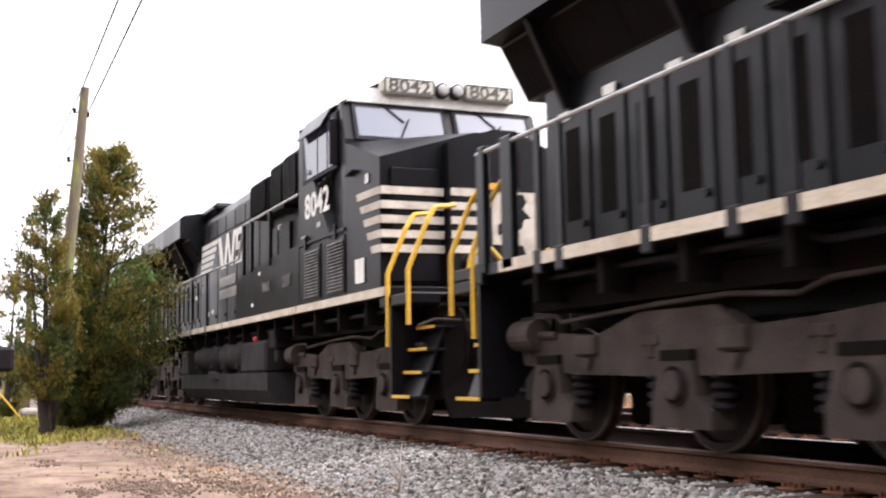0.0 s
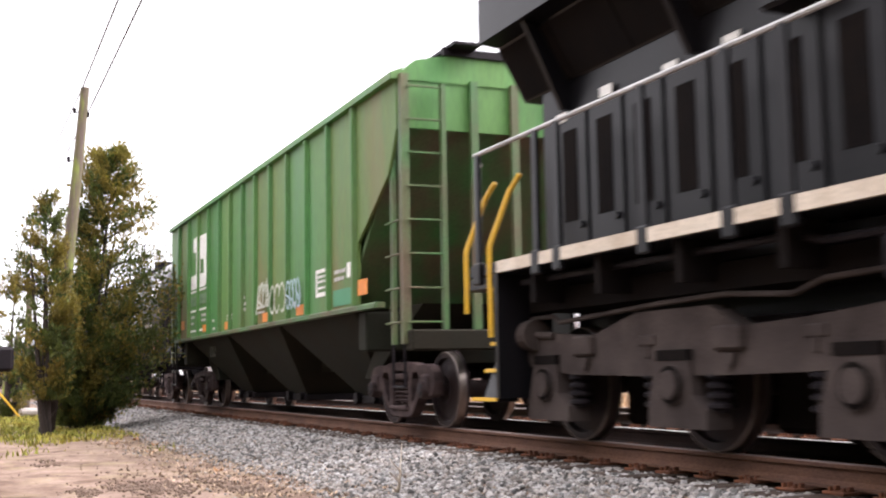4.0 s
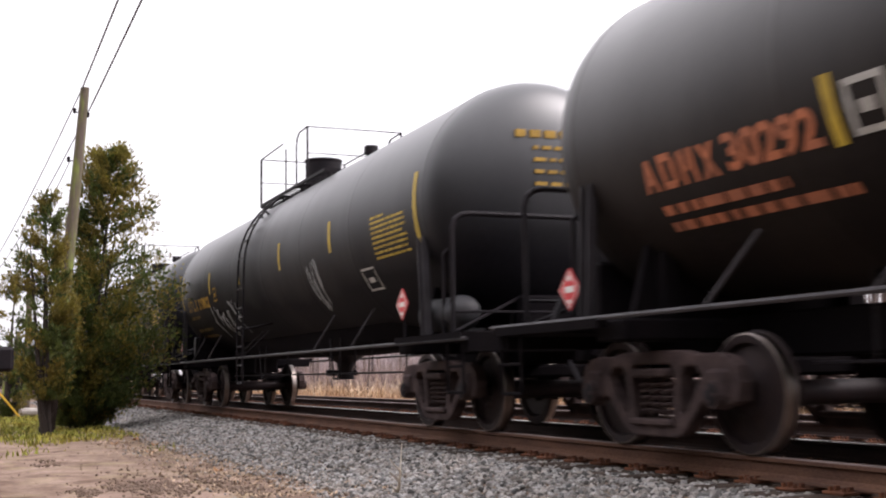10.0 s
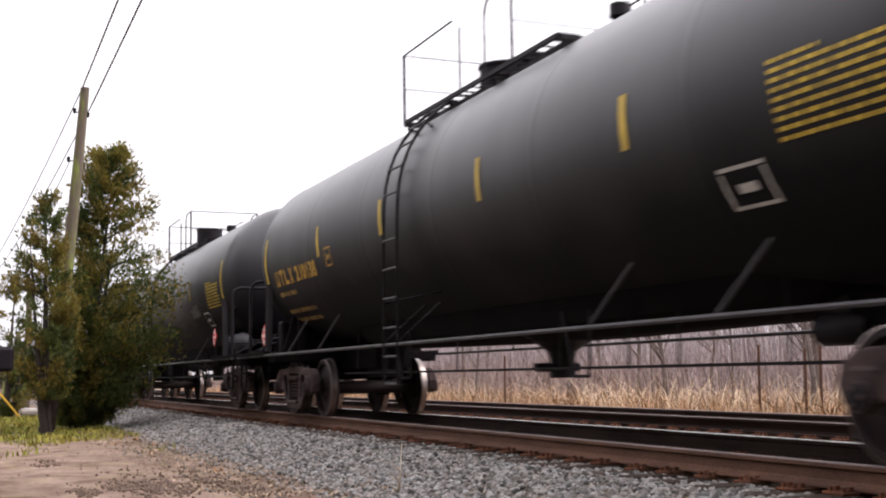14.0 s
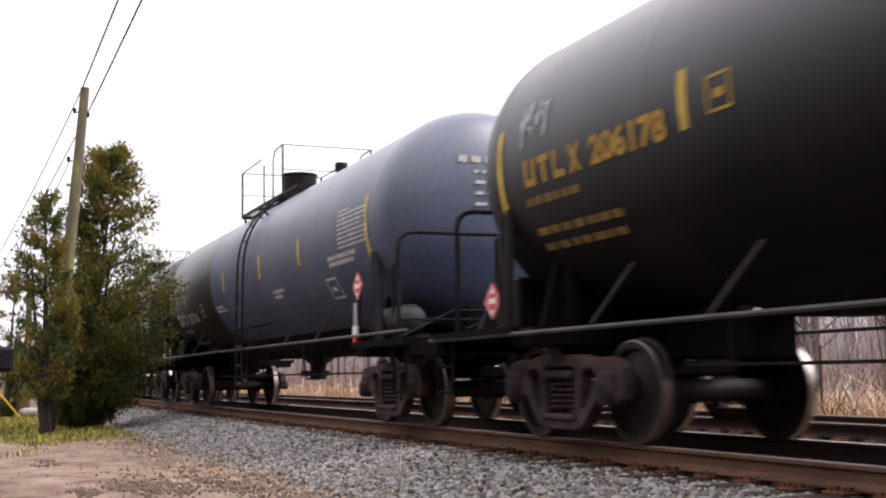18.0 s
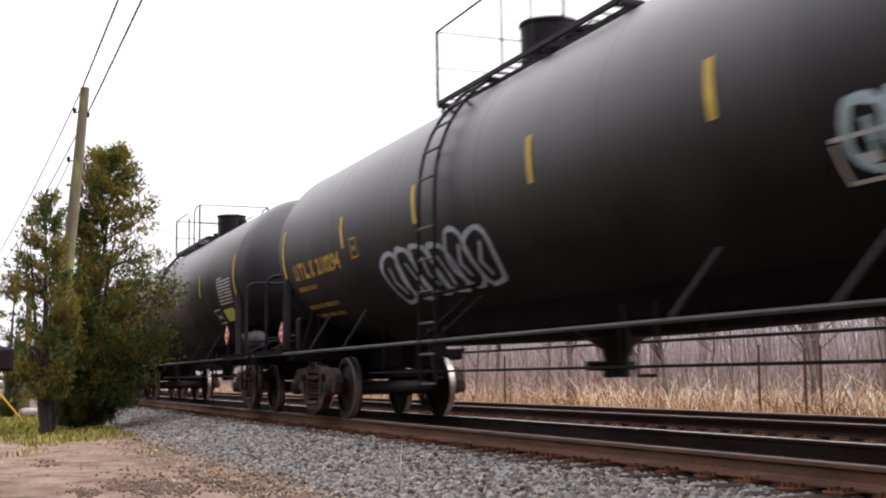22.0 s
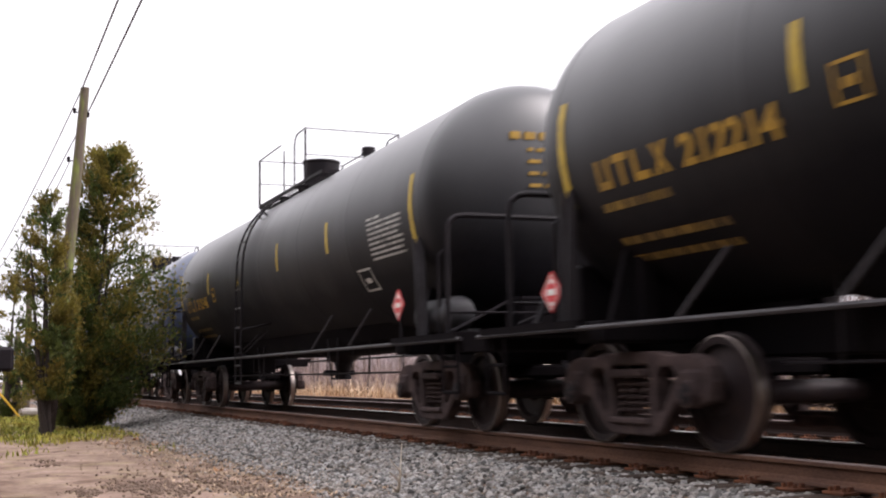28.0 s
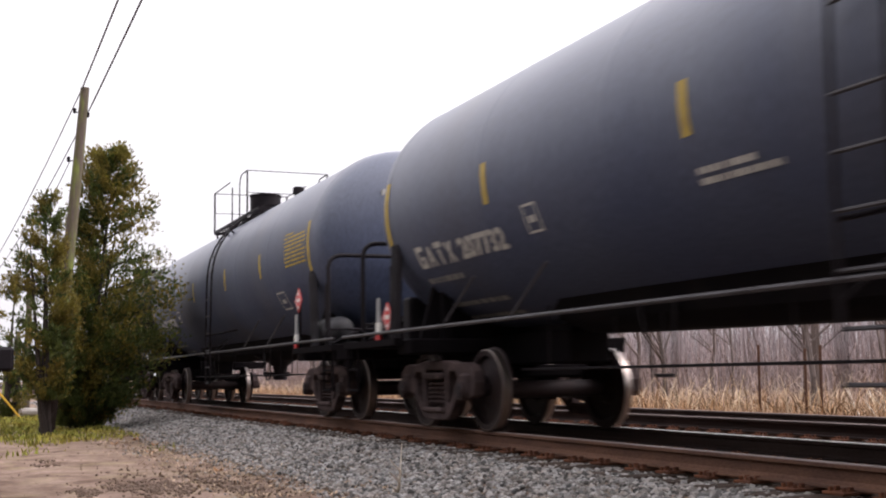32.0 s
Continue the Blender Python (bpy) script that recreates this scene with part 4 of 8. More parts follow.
def loco_truck(loco, xs):
    """A three-axle truck: cast frame, pedestals, coil springs, brake gear and turning wheelsets."""
    mid = xs[1]
    bm = bmesh.new()
    box(bm, xs[0] - mid - 0.4, xs[2] - mid + 0.4, -0.6, 0.6, 0.62, 0.95, 0.03)
    tr = part("truck", bm, M["loco_frame"], loco)
    tr.location.x = mid
    for yy in (-1.08, 1.08):
        bm = bmesh.new()
        a, b = xs[0] - mid, xs[2] - mid
        top = [(a - 0.62, 0.92), (a - 0.25, 1.02), (a + 0.45, 0.98), (a + 0.75, 0.94), (-0.55, 1.12), (0.45, 1.12), (0.8, 0.95), (b - 0.45, 0.98), (b + 0.3, 1.04), (b + 0.62, 0.94)]
        low = [(b + 0.55, 0.72), (b - 0.4, 0.62), (0.5, 0.60), (-0.5, 0.60), (a + 0.4, 0.62), (a - 0.55, 0.72)]
        prism(bm, top + low, 1, yy - 0.08, yy + 0.08)
        part("side_frame", bm, M["loco_frame"], tr)
        s_ = -1 if yy < 0 else 1
        for x in xs:
            x -= mid
            bm = bmesh.new()
            prism(bm, [(x - 0.20, 0.80), (x + 0.20, 0.80), (x + 0.24, 0.45), (x + 0.42, 0.34), (x + 0.42, 0.20), (x - 0.36, 0.20), (x - 0.34, 0.40)], 1, yy - 0.12, yy + 0.10)
            cyl(bm, (x, yy + s_ * 0.11, 0.53), (x, yy + s_ * 0.15, 0.53), 0.155, seg=18)
            cyl(bm, (x, yy + s_ * 0.13, 0.53), (x, yy + s_ * 0.18, 0.53), 0.11, seg=18)
            jb = part("journal_box", bm, M["loco_frame"], tr)
            # dark ring, proud of the cap, paints in the shade of its groove
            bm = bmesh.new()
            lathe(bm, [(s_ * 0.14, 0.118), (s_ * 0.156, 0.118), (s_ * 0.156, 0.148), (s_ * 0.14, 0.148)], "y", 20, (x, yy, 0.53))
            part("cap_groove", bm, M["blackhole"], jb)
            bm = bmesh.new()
            # dark block, proud of the frame, paints in the shade of the gap
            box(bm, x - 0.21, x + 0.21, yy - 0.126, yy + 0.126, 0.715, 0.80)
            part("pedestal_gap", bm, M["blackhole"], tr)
            bm = bmesh.new()
            box(bm, x - 0.50, x - 0.28, yy - 0.10, yy + 0.09, 0.84, 0.93, 0.012)
            box(bm, x - 0.42, x - 0.36, yy - 0.10, yy + 0.08, 0.74, 0.86, 0.01)
            part("bracket", bm, M["loco_frame"], tr)
            for dx in (-0.42, 0.42):
                if a - 0.3 < x + dx < b + 0.6:
                    sp = part("spring", cached("loco_spring", loco_spring_mesh), None, tr)
                    sp.location = (x + dx, yy - s_ * 0.02, 0.34)
            bm = bmesh.new()
            box(bm, x + 0.52, x + 0.86, yy - 0.13, yy + 0.05, 0.78, 0.96, 0.02)
            prism(bm, [(x + 0.62, 0.76), (x + 0.76, 0.76), (x + 0.72, 0.66), (x + 0.66, 0.66)], 1, yy - 0.12, yy + 0.02)
            part("brake_lug", bm, M["loco_frame"], tr)
        for x in (a - 0.62, b + 0.55):
            bm = bmesh.new()
            cyl(bm, (x, yy * 1.08, 1.0), (x + 0.42, yy * 1.08, 1.0), 0.15, seg=16)
            cyl(bm, (x + 0.40, yy * 1.08, 1.0), (x + 0.75, yy * 1.08, 0.98), 0.035, seg=8)
            part("brake_cylinder", bm, M["loco_frame"], tr)
        bm = bmesh.new()
        pipe(bm, [(a - 0.6, yy * 1.06, 1.16), (a + 0.1, yy * 1.06, 1.16), (a + 0.2, yy * 1.06, 1.10), (-0.3, yy * 1.06, 1.17), (0.6, yy * 1.06, 1.19), (b - 0.6, yy * 1.06, 1.14), (b - 0.3, yy * 1.06, 1.22), (b + 0.4, yy * 1.06, 1.24)], 0.022)
        part("sand_pipe", bm, M["loco_frame"], tr)
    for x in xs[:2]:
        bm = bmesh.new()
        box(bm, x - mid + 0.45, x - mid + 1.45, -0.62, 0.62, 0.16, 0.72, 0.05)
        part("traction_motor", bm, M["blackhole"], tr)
    for x in xs:
        w = part("wheelset", cached("loco_wheelset", lambda: wheelset_mesh(0.533)), None, tr)
        TURNERS.append((w, (x - mid, 0, 0.533), 0.533))
    return tr


def loco_spring_mesh():
    bm = bmesh.new()
    for k in range(4):
        lathe(bm, [(k * 0.075, 0.07), (k * 0.075 + 0.02, 0.105), (k * 0.075 + 0.045, 0.105), (k * 0.075 + 0.065, 0.07)], "z", 16)
    cyl(bm, (0, 0, -0.02), (0, 0, 0.32), 0.06, seg=10)
    return mesh_of("spring", bm, M["steel"], True)


def steps(loco, x0, x1, sgn, name_side):
    """A corner stepwell with yellow-edged treads, on one side and end."""
    yy = -1.5 if name_side < 0 else 1.5
    inn = yy - (0.85 if yy > 0 else -0.85)
    mid_ = yy - (0.60 if yy > 0 else -0.60)
    stile = x0 if sgn > 0 else x1
    bm = bmesh.new()
    prism(bm, [(yy, 0.40), (mid_ * 0.6 + yy * 0.4, 0.40), (mid_, 0.70), (mid_, 1.62), (yy, 1.62)], 0, stile - 0.03, stile + 0.03)
    box(bm, x0, x1, inn - 0.02, inn + 0.02, 0.36, 1.60)
    # the slanting sheet behind the treads
    q = -1 if yy > 0 else 1
    prism(bm, [(yy + q * 0.12, 0.37), (yy + q * 0.16, 0.37), (yy + q * 0.58, 1.46), (yy + q * 0.54, 1.46)], 0, x0 + 0.03, x1 - 0.02)
    part("step_well", bm, M["loco"], loco)
    for k, z in enumerate((0.40, 0.68, 0.95, 1.21)):
        bm = bmesh.new()
        o = yy - math.copysign((0.0, 0.15, 0.22, 0.33)[k], yy)
        i2 = o + (0.24 if yy < 0 else -0.24)
        box(bm, x0 + 0.04, x1 - 0.02, min(o, i2), max(o, i2), z - 0.035, z, 0.005)
        st = part("step", bm, M["steel"], loco)
        bm = bmesh.new()
        e = o - 0.012 if yy < 0 else o + 0.012
        box(bm, x0 + 0.04, x1 - 0.02, min(e, o), max(e, o), z - 0.028, z + 0.008)
        part("step_edge", bm, M["handrail_yellow"], st, "yellow painted step edge")


def locomotive(x, lead, label):
    """A six-axle road locomotive facing +x, centred at x; lead: number and nose are shown."""
    L = thing("locomotive", x, TC, 0, label, "locomotive", "locomotives of the train")
    # frame and sill
    bm = bmesh.new()
    rear = -10.75 if lead else -11.2
    box(bm, rear, 10.6, -1.12, 1.12, 1.42, 1.58, 0.02)
    box(bm, 9.6, 10.6, -1.5, 1.5, 1.46, 1.60, 0.02)
    box(bm, rear, rear + 0.6, -1.5, 1.5, 1.46, 1.60, 0.02)
    box(bm, -10.2, 10.0, -0.55, 0.55, 1.05, 1.45)
    part("frame", bm, M["loco"], L)
    bm = bmesh.new()
    box(bm, rear + 0.03, 9.86, -1.50, 1.50, 1.60, 1.72, 0.01)
    part("walkway", bm, M["loco"], L)
    for a, b in ((-10.05, -9.3), (-9.22, -8.9), (-8.8, -7.55), (-7.45, -5.9), (-5.8, -4.3), (-4.2, -2.7), (-2.6, -1.05), (-0.95, 0.6), (0.68, 5.90), (5.94, 9.84)):
        bm = bmesh.new()
        box(bm, a, b, -1.53, -1.495, 1.605, 1.715)
        part("sill_stripe", bm, M["cream"], L, "soiled cream painted sill stripe")
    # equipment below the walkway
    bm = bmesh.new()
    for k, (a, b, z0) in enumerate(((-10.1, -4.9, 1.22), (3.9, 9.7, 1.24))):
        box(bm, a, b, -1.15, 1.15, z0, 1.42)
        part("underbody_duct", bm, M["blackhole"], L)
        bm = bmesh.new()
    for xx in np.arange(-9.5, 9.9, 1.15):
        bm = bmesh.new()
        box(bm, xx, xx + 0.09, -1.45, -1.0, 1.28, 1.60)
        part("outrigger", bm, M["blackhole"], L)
    bm = bmesh.new()
    pipe(bm, [(-9.9, -1.32, 1.50), (-6.0, -1.32, 1.50), (-5.8, -1.30, 1.44), (9.6, -1.30, 1.44)], 0.03, 8)
    part("conduit", bm, M["steel"], L)
    for xx in (-4.95, 4.05):
        bm = bmesh.new()
        box(bm, xx - 0.25, xx + 0.2, -1.42, -1.12, 1.12, 1.42, 0.03)
        box(bm, xx - 0.1, xx + 0.15, -1.36, -1.16, 0.88, 1.12, 0.03)
        part("sand_valve_box", bm, M["steel"], L)
    # hood
    HY = 0.97
    bm = bmesh.new()
    roof = [(-HY, 1.72), (-HY, 4.20), (-HY + 0.12, 4.42), (-HY + 0.38, 4.52), (HY - 0.38, 4.52), (HY - 0.12, 4.42), (HY, 4.20), (HY, 1.72)]
    prism(bm, roof, 0, -10.05, 6.0)
    part("hood", bm, M["loco"], L)
    # tall doors along the hood
    xd = -9.75
    k = 0
    while xd < 1.6:
        w = 0.62 if xd < -4.6 else 0.95
        top = 3.10 if xd < -4.6 else 3.74
        bm = bmesh.new()
        box(bm, xd, xd + w - 0.05, -HY - 0.03, -HY, 1.80, top, 0.012)
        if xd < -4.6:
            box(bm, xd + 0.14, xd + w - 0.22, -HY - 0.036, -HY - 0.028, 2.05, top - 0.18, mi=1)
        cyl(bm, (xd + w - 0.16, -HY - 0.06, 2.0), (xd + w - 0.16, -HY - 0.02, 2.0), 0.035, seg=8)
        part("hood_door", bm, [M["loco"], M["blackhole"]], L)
        xd += w
    for xx in np.arange(-4.2, 2.0, 0.9):
        bm = bmesh.new()
        box(bm, xx, xx + 0.84, -HY - 0.02, -HY, 3.80, 4.16, 0.01)
        part("upper_panel", bm, M["loco"], L)
    # radiator wings
    bm = bmesh.new()
    wing = [(-1.50, 3.96), (-1.50, 4.42), (-1.40, 4.50), (-0.9, 4.58), (0.9, 4.58), (1.40, 4.50), (1.50, 4.42), (1.50, 3.96), (1.28, 3.94), (0.98, 3.40), (-0.98, 3.40), (-1.28, 3.94)]
    prism(bm, wing, 0, -10.42, -4.22)
    part("radiator_wing", bm, M["loco"], L)
    bm = bmesh.new()
    box(bm, -4.22, -2.7, -1.0, 1.0, 4.40, 4.62, 0.08)
    part("exhaust_housing", bm, M["loco"], L)
    # screens run on without gaps, to paint the wing's shaded underside dark
    for xx in np.arange(-10.36, -4.4, 1.02):
        bm = bmesh.new()
        prism(bm, [(-1.275, 3.91), (-0.985, 3.42), (-1.0, 3.41), (-1.295, 3.90)], 0, xx, xx + 1.0)
        part("radiator_screen", bm, M["blackhole"], L)
    for xx in (-9.55, -7.5, -5.3):
        bm = bmesh.new()
        prism(bm, [(-1.46, 3.95), (-1.26, 3.93), (-0.98, 3.40), (-0.98, 3.12), (-1.06, 3.12)], 0, xx, xx + 0.06)
        part("wing_bracket", bm, M["loco"], L)
    bm = bmesh.new()
    box(bm, -6.35, -6.0, -1.28, -0.97, 3.08, 3.28, 0.03)
    box(bm, -6.28, -6.06, -1.25, -1.0, 3.28, 3.42, 0.03)
    part("sand_filler", bm, M["loco"], L)
    for (xx, z) in ((-9.72, 3.02), (-8.9, 3.10), (-7.1, 3.06), (-5.5, 3.18), (-4.8, 2.52), (-3.4, 2.05), (-2.9, 2.08), (-0.4, 3.35), (2.9, 3.28), (-7.9, 3.05)):
        bm = bmesh.new()
        box(bm, xx, xx + 0.20, -HY - 0.042, -HY - 0.03, z, z + 0.09)
        part("label_plate", bm, M["white"], L, "small white warning plate")
    # painted marks on the hood: slanted bars, block shapes, two lines of bars
    bm = bmesh.new()
    for k in range(5):
        z = 3.04 + 0.145 * k
        slab([(-4.18 + 0.035 * k, z), (-2.95 + 0.16 * k, z), (-2.90 + 0.16 * k, z + 0.10), (-4.15 + 0.035 * k, z + 0.10)], -HY - 0.034, bm)
    part("side_emblem", bm, M["white"], L, "white slanted bars of the emblem")
    bm = bmesh.new()
    slab([(-2.25, 3.72), (-1.95, 3.72), (-1.62, 3.00), (-1.92, 3.00)], -HY - 0.034, bm)
    slab([(-1.62, 3.00), (-1.42, 3.00), (-1.16, 3.72), (-1.40, 3.72)], -HY - 0.036, bm)
    slab([(-1.30, 3.72), (-1.12, 3.72), (-0.86, 3.02), (-1.06, 3.02)], -HY - 0.044, bm)
    slab([(-0.98, 3.00), (-0.76, 3.00), (-0.50, 3.72), (-0.72, 3.72)], -HY - 0.036, bm)
    for z in (3.00, 3.28, 3.58):
        slab([(-0.52, z), (0.06, z), (0.11, z + 0.14), (-0.47, z + 0.14)], -HY - 0.036, bm)
    slab([(-0.46, 3.36), (-0.28, 3.36), (-0.20, 3.68), (-0.38, 3.68)], -HY - 0.046, bm)
    slab([(-0.10, 3.04), (0.08, 3.04), (0.14, 3.36), (-0.04, 3.36)], -HY - 0.046, bm)
    part("owner_letters", bm, M["white"], L, "large white block letters")
    bm = bmesh.new()
    for z, ws in ((2.61, (0.24, 0.26, 0.24, 0.2, 0.26, 0.2, 0.26)), (2.345, (0.22, 0.26, 0.24, 0.22, 0.24, 0.22, 0.22, 0.24))):
        a = -2.05
        for w in ws:
            w *= 0.78
            slab([(a, z), (a + w * 0.3, z), (a + w * 0.3 + 0.05, z + 0.20), (a + 0.05, z + 0.20)], -HY - 0.036, bm)
            slab([(a + w * 0.5, z), (a + w * 0.8, z), (a + w * 0.8 + 0.05, z + 0.20), (a + w * 0.5 + 0.05, z + 0.20)], -HY - 0.036, bm)
            slab([(a + 0.03, z + 0.14), (a + w * 0.7, z + 0.14), (a + w * 0.7 + 0.02, z + 0.195), (a + 0.03, z + 0.195)], -HY - 0.046, bm)
            a += w + 0.035
    part("owner_name", bm, M["offwhite"], L, "two rows of white block lettering")
    # full-width equipment box behind the cab
    bm = bmesh.new()
    prism(bm, [(1.72, 1.72), (1.72, 2.45), (4.4, 2.62), (6.05, 2.66), (6.05, 1.72)], 1, -1.50, -0.9)
    part("equipment_box", bm, M["loco"], L)
    for (a, b, z0, z1) in ((3.80, 4.28, 2.08, 2.24), (5.08, 5.55, 2.07, 2.27)):
        bm = bmesh.new()
        for k in range(5):
            z = z0 + (z1 - z0) * k / 5
            box(bm, a, b, -1.53, -1.50, z, z + 0.028)
        part("louvre", bm, M["louvre"], L)
    for xx, z in ((3.45, 2.40), (2.95, 1.88)):
        bm = bmesh.new()
        box(bm, xx, xx + 0.12, -1.508, -1.50, z, z + 0.06)
        part("label_plate", bm, M["white"], L, "small white warning plate")
    for xx in (2.2, 3.0, 4.25, 5.2):
        bm = bmesh.new()
        box(bm, xx, xx + 0.72, -HY - 0.05, -HY, 2.7, 3.35, 0.015)
        part("cabinet_door", bm, M["loco"], L)
    for (a, b, z0, z1) in ((2.05, 3.1, 3.62, 4.16), (3.55, 4.2, 3.55, 4.25), (4.4, 5.1, 3.6, 4.28), (5.35, 5.8, 3.9, 4.2)):
        bm = bmesh.new()
        box(bm, a - 0.06, b + 0.06, -HY - 0.30, -0.6, z0 - 0.06, z1 + 0.06, 0.02)
        # near-black sheet behind the bars paints in the depth of the recess
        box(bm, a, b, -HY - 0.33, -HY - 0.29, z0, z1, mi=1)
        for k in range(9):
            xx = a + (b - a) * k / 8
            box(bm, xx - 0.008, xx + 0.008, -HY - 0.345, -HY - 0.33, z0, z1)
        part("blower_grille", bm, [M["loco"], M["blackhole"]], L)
    # the cab
    CY = 1.50
    bm = bmesh.new()
    cab = [(6.0, 1.72), (6.0, 4.44), (6.0, 4.68), (7.98, 4.66), (8.08, 4.42), (8.30, 3.86), (8.30, 1.72)]
    prism(bm, cab, 1, -CY, CY)
    for v in bm.verts:
        if v.co.z > 4.6:
            v.co.y *= 0.72
    part("cab", bm, M["loco"], L)
    bm = bmesh.new()
    prism(bm, [(-1.08, 4.67), (-0.9, 4.76), (0.9, 4.76), (1.08, 4.67)], 0, 5.95, 8.0)
    part("cab_roof", bm, M["loco"], L)
    # white front brow with number boards and headlight
    bm = bmesh.new()
    prism(bm, [(-1.44, 4.43), (-1.12, 4.64), (1.12, 4.64), (1.44, 4.43)], 0, 7.75, 8.14)
    part("brow", bm, M["white"] if lead else M["loco"], L, "dusty white painted brow over the windshield" if lead else "")
    for yy in (-0.52, 0.72):
        bm = bmesh.new()
        box(bm, 8.0, 8.24, yy - 0.40, yy + 0.40, 4.55, 4.80, 0.05)
        nb = part("number_board", bm, M["board"], L)
        bm = text_bm("8042", 0.26, 0.006, 0.64)
        for v in bm.verts:
            v.co = (8.247, yy - 0.32 + v.co.x, 4.585 + v.co.y)
        part("board_number", bm, M["board_ink"], nb)
        bm = bmesh.new()
        for z in (4.555, 4.765):
            box(bm, 8.235, 8.252, yy - 0.38, yy + 0.38, z, z + 0.026)
        for y in (yy - 0.385, yy + 0.359):
            box(bm, 8.235, 8.2535, y, y + 0.026, 4.582, 4.764)
        part("board_frame", bm, M["board_ink"], nb)
    for yy in (-0.01, 0.22):
        bm = bmesh.new()
        cyl(bm, (8.05, yy, 4.67), (8.26, yy, 4.67), 0.11, seg=18)
        h = part("headlight", bm, M["steel"], L)
        bm = bmesh.new()
        lathe(bm, [(0.0, 0.085), (0.02, 0.06), (0.028, 0.0)], "x", 16, (8.262, yy, 4.67))
        part("lens", bm, M["lamp"], h)
    # windshields: panes in frames on the raked front
    def front(yy, z):
        return 8.312 - (z - 3.86) * (0.22 / 0.56) if z > 3.86 else 8.312
    for ya, yb in ((-1.36, 0.02), (0.16, 1.36)):
        for nm, m_, o, g_ in (("window_frame", M["steel"], 0.0, 0.0), ("windshield", M["glass"], 0.012, 0.05)):
            bm = bmesh.new()
            q = [(ya + g_, 3.86 + g_), (yb - g_, 3.86 + g_), (yb - g_, 4.40 - g_), (ya + g_, 4.40 - g_)]
            vs = [bm.verts.new((front(y, z) + o + 0.03, y, z)) for y, z in q]
            vb = [bm.verts.new((front(y, z) - 0.05, y, z)) for y, z in q]
            bm.faces.new(vs)
            for i in range(4):
                bm.faces.new((vs[i], vs[(i + 1) % 4], vb[(i + 1) % 4], vb[i]))
            part(nm, bm, m_, L)
        bm = bmesh.new()
        c0 = (ya + yb) / 2
        pipe(bm, [(front(0, 4.4) + 0.05, c0 - 0.25, 4.42), (front(0, 4.15) + 0.06, c0 + 0.05, 4.15)], 0.012, 5)
        pipe(bm, [(front(0, 4.15) + 0.06, c0 + 0.12, 4.2), (front(0, 3.9) + 0.06, c0 - 0.02, 3.92)], 0.014, 5)
        part("wiper", bm, M["steel"], L)
    # side windows with awning and mirror
    for s_ in (-1, 1):
        yy = s_ * (CY + 0.004)
        bm = bmesh.new()
        box(bm, 6.22, 7.92, min(yy, yy - s_ * 0.05), max(yy, yy - s_ * 0.05) + 0.0, 3.52, 4.34, 0.01)
        part("window_frame", bm, M["steel"], L)
        for a, b in ((6.30, 7.02), (7.08, 7.50), (7.56, 7.80)):
            bm = bmesh.new()
            y2 = yy + s_ * 0.012
            box(bm, a, b, min(y2, yy), max(y2, yy), 3.58, 4.26)
            part("side_window", bm, M["glass"], L)
        bm = bmesh.new()
        prism(bm, [(6.25, 4.46), (7.75, 4.46), (7.75, 4.44), (6.25, 4.44)], 1, s_ * 1.30, s_ * 1.46)
        prism(bm, [(s_ * 1.46, 4.48), (s_ * 1.62, 4.20), (s_ * 1.62, 4.18), (s_ * 1.46, 4.45)], 0, 6.25, 7.55)
        part("awning", bm, M["loco"], L)
        bm = bmesh.new()
        box(bm, 7.94, 7.98, min(s_ * 1.5, s_ * 1.62), max(s_ * 1.5, s_ * 1.62), 3.55, 4.2, 0.01)
        part("mirror", bm, M["steel"], L)
    # the nose: it narrows and slopes down to the front
    bm = bmesh.new()
    A = [(8.28, -1.50, 1.72), (8.28, -1.50, 3.80), (8.28, -0.1, 3.86), (8.28, 0.5, 3.86), (8.28, 1.50, 3.80), (8.28, 1.50, 1.72)]
    B = [(9.46, -1.43, 1.72), (9.46, -1.43, 3.40), (9.46, -0.10, 3.80), (9.46, 0.5, 3.80), (9.46, 1.43, 3.50), (9.46, 1.43, 1.72)]
    va, vb = [bm.verts.new(p) for p in A], [bm.verts.new(p) for p in B]
    bm.faces.new(va)
    bm.faces.new(vb[::-1])
    for i in range(6):
        bm.faces.new((va[i], vb[i], vb[(i + 1) % 6], va[(i + 1) % 6]))
    part("nose", bm, M["loco"], L)
    bm = bmesh.new()
    prism(bm, [(-0.55, 1.72), (-0.55, 3.62), (0.1, 3.82), (0.42, 3.82), (1.18, 3.50), (1.18, 1.72)], 0, 9.40, 9.62)
    part("nose_front", bm, M["loco"], L)
    bm = bmesh.new()
    box(bm, 9.47, 9.50, -1.30, -0.62, 1.8, 3.28, 0.02)
    part("nose_door", bm, M["loco"], L)
    # white stripes wrap from the nose's side to its front
    if lead:
        for k in range(5):
            z = 3.02 - 0.185 * k
            a = 8.75 + 0.115 * k
            ya = -1.5 + 0.07 * (a - 8.28) / 1.18
            bm = bmesh.new()
            e = 0.012
            pts = [(a, ya - e), (9.46 + e, -1.43 - e), (9.475 + e, -1.42)]
            for (x0_, y0_), (x1_, y1_) in zip(pts[:-1], pts[1:]):
                vs = [bm.verts.new(p) for p in ((x0_, y0_, z - 0.10), (x1_, y1_, z - 0.10), (x1_, y1_, z), (x0_ - (0.06 if x0_ == a else 0), y0_, z))]
                bm.faces.new(vs)
            part("nose_stripe", bm, M["dusty_white"], L, "dusty white painted nose stripe")
            bm = bmesh.new()
            box(bm, 9.47, 9.514, -1.43, -0.57, z - 0.10, z)
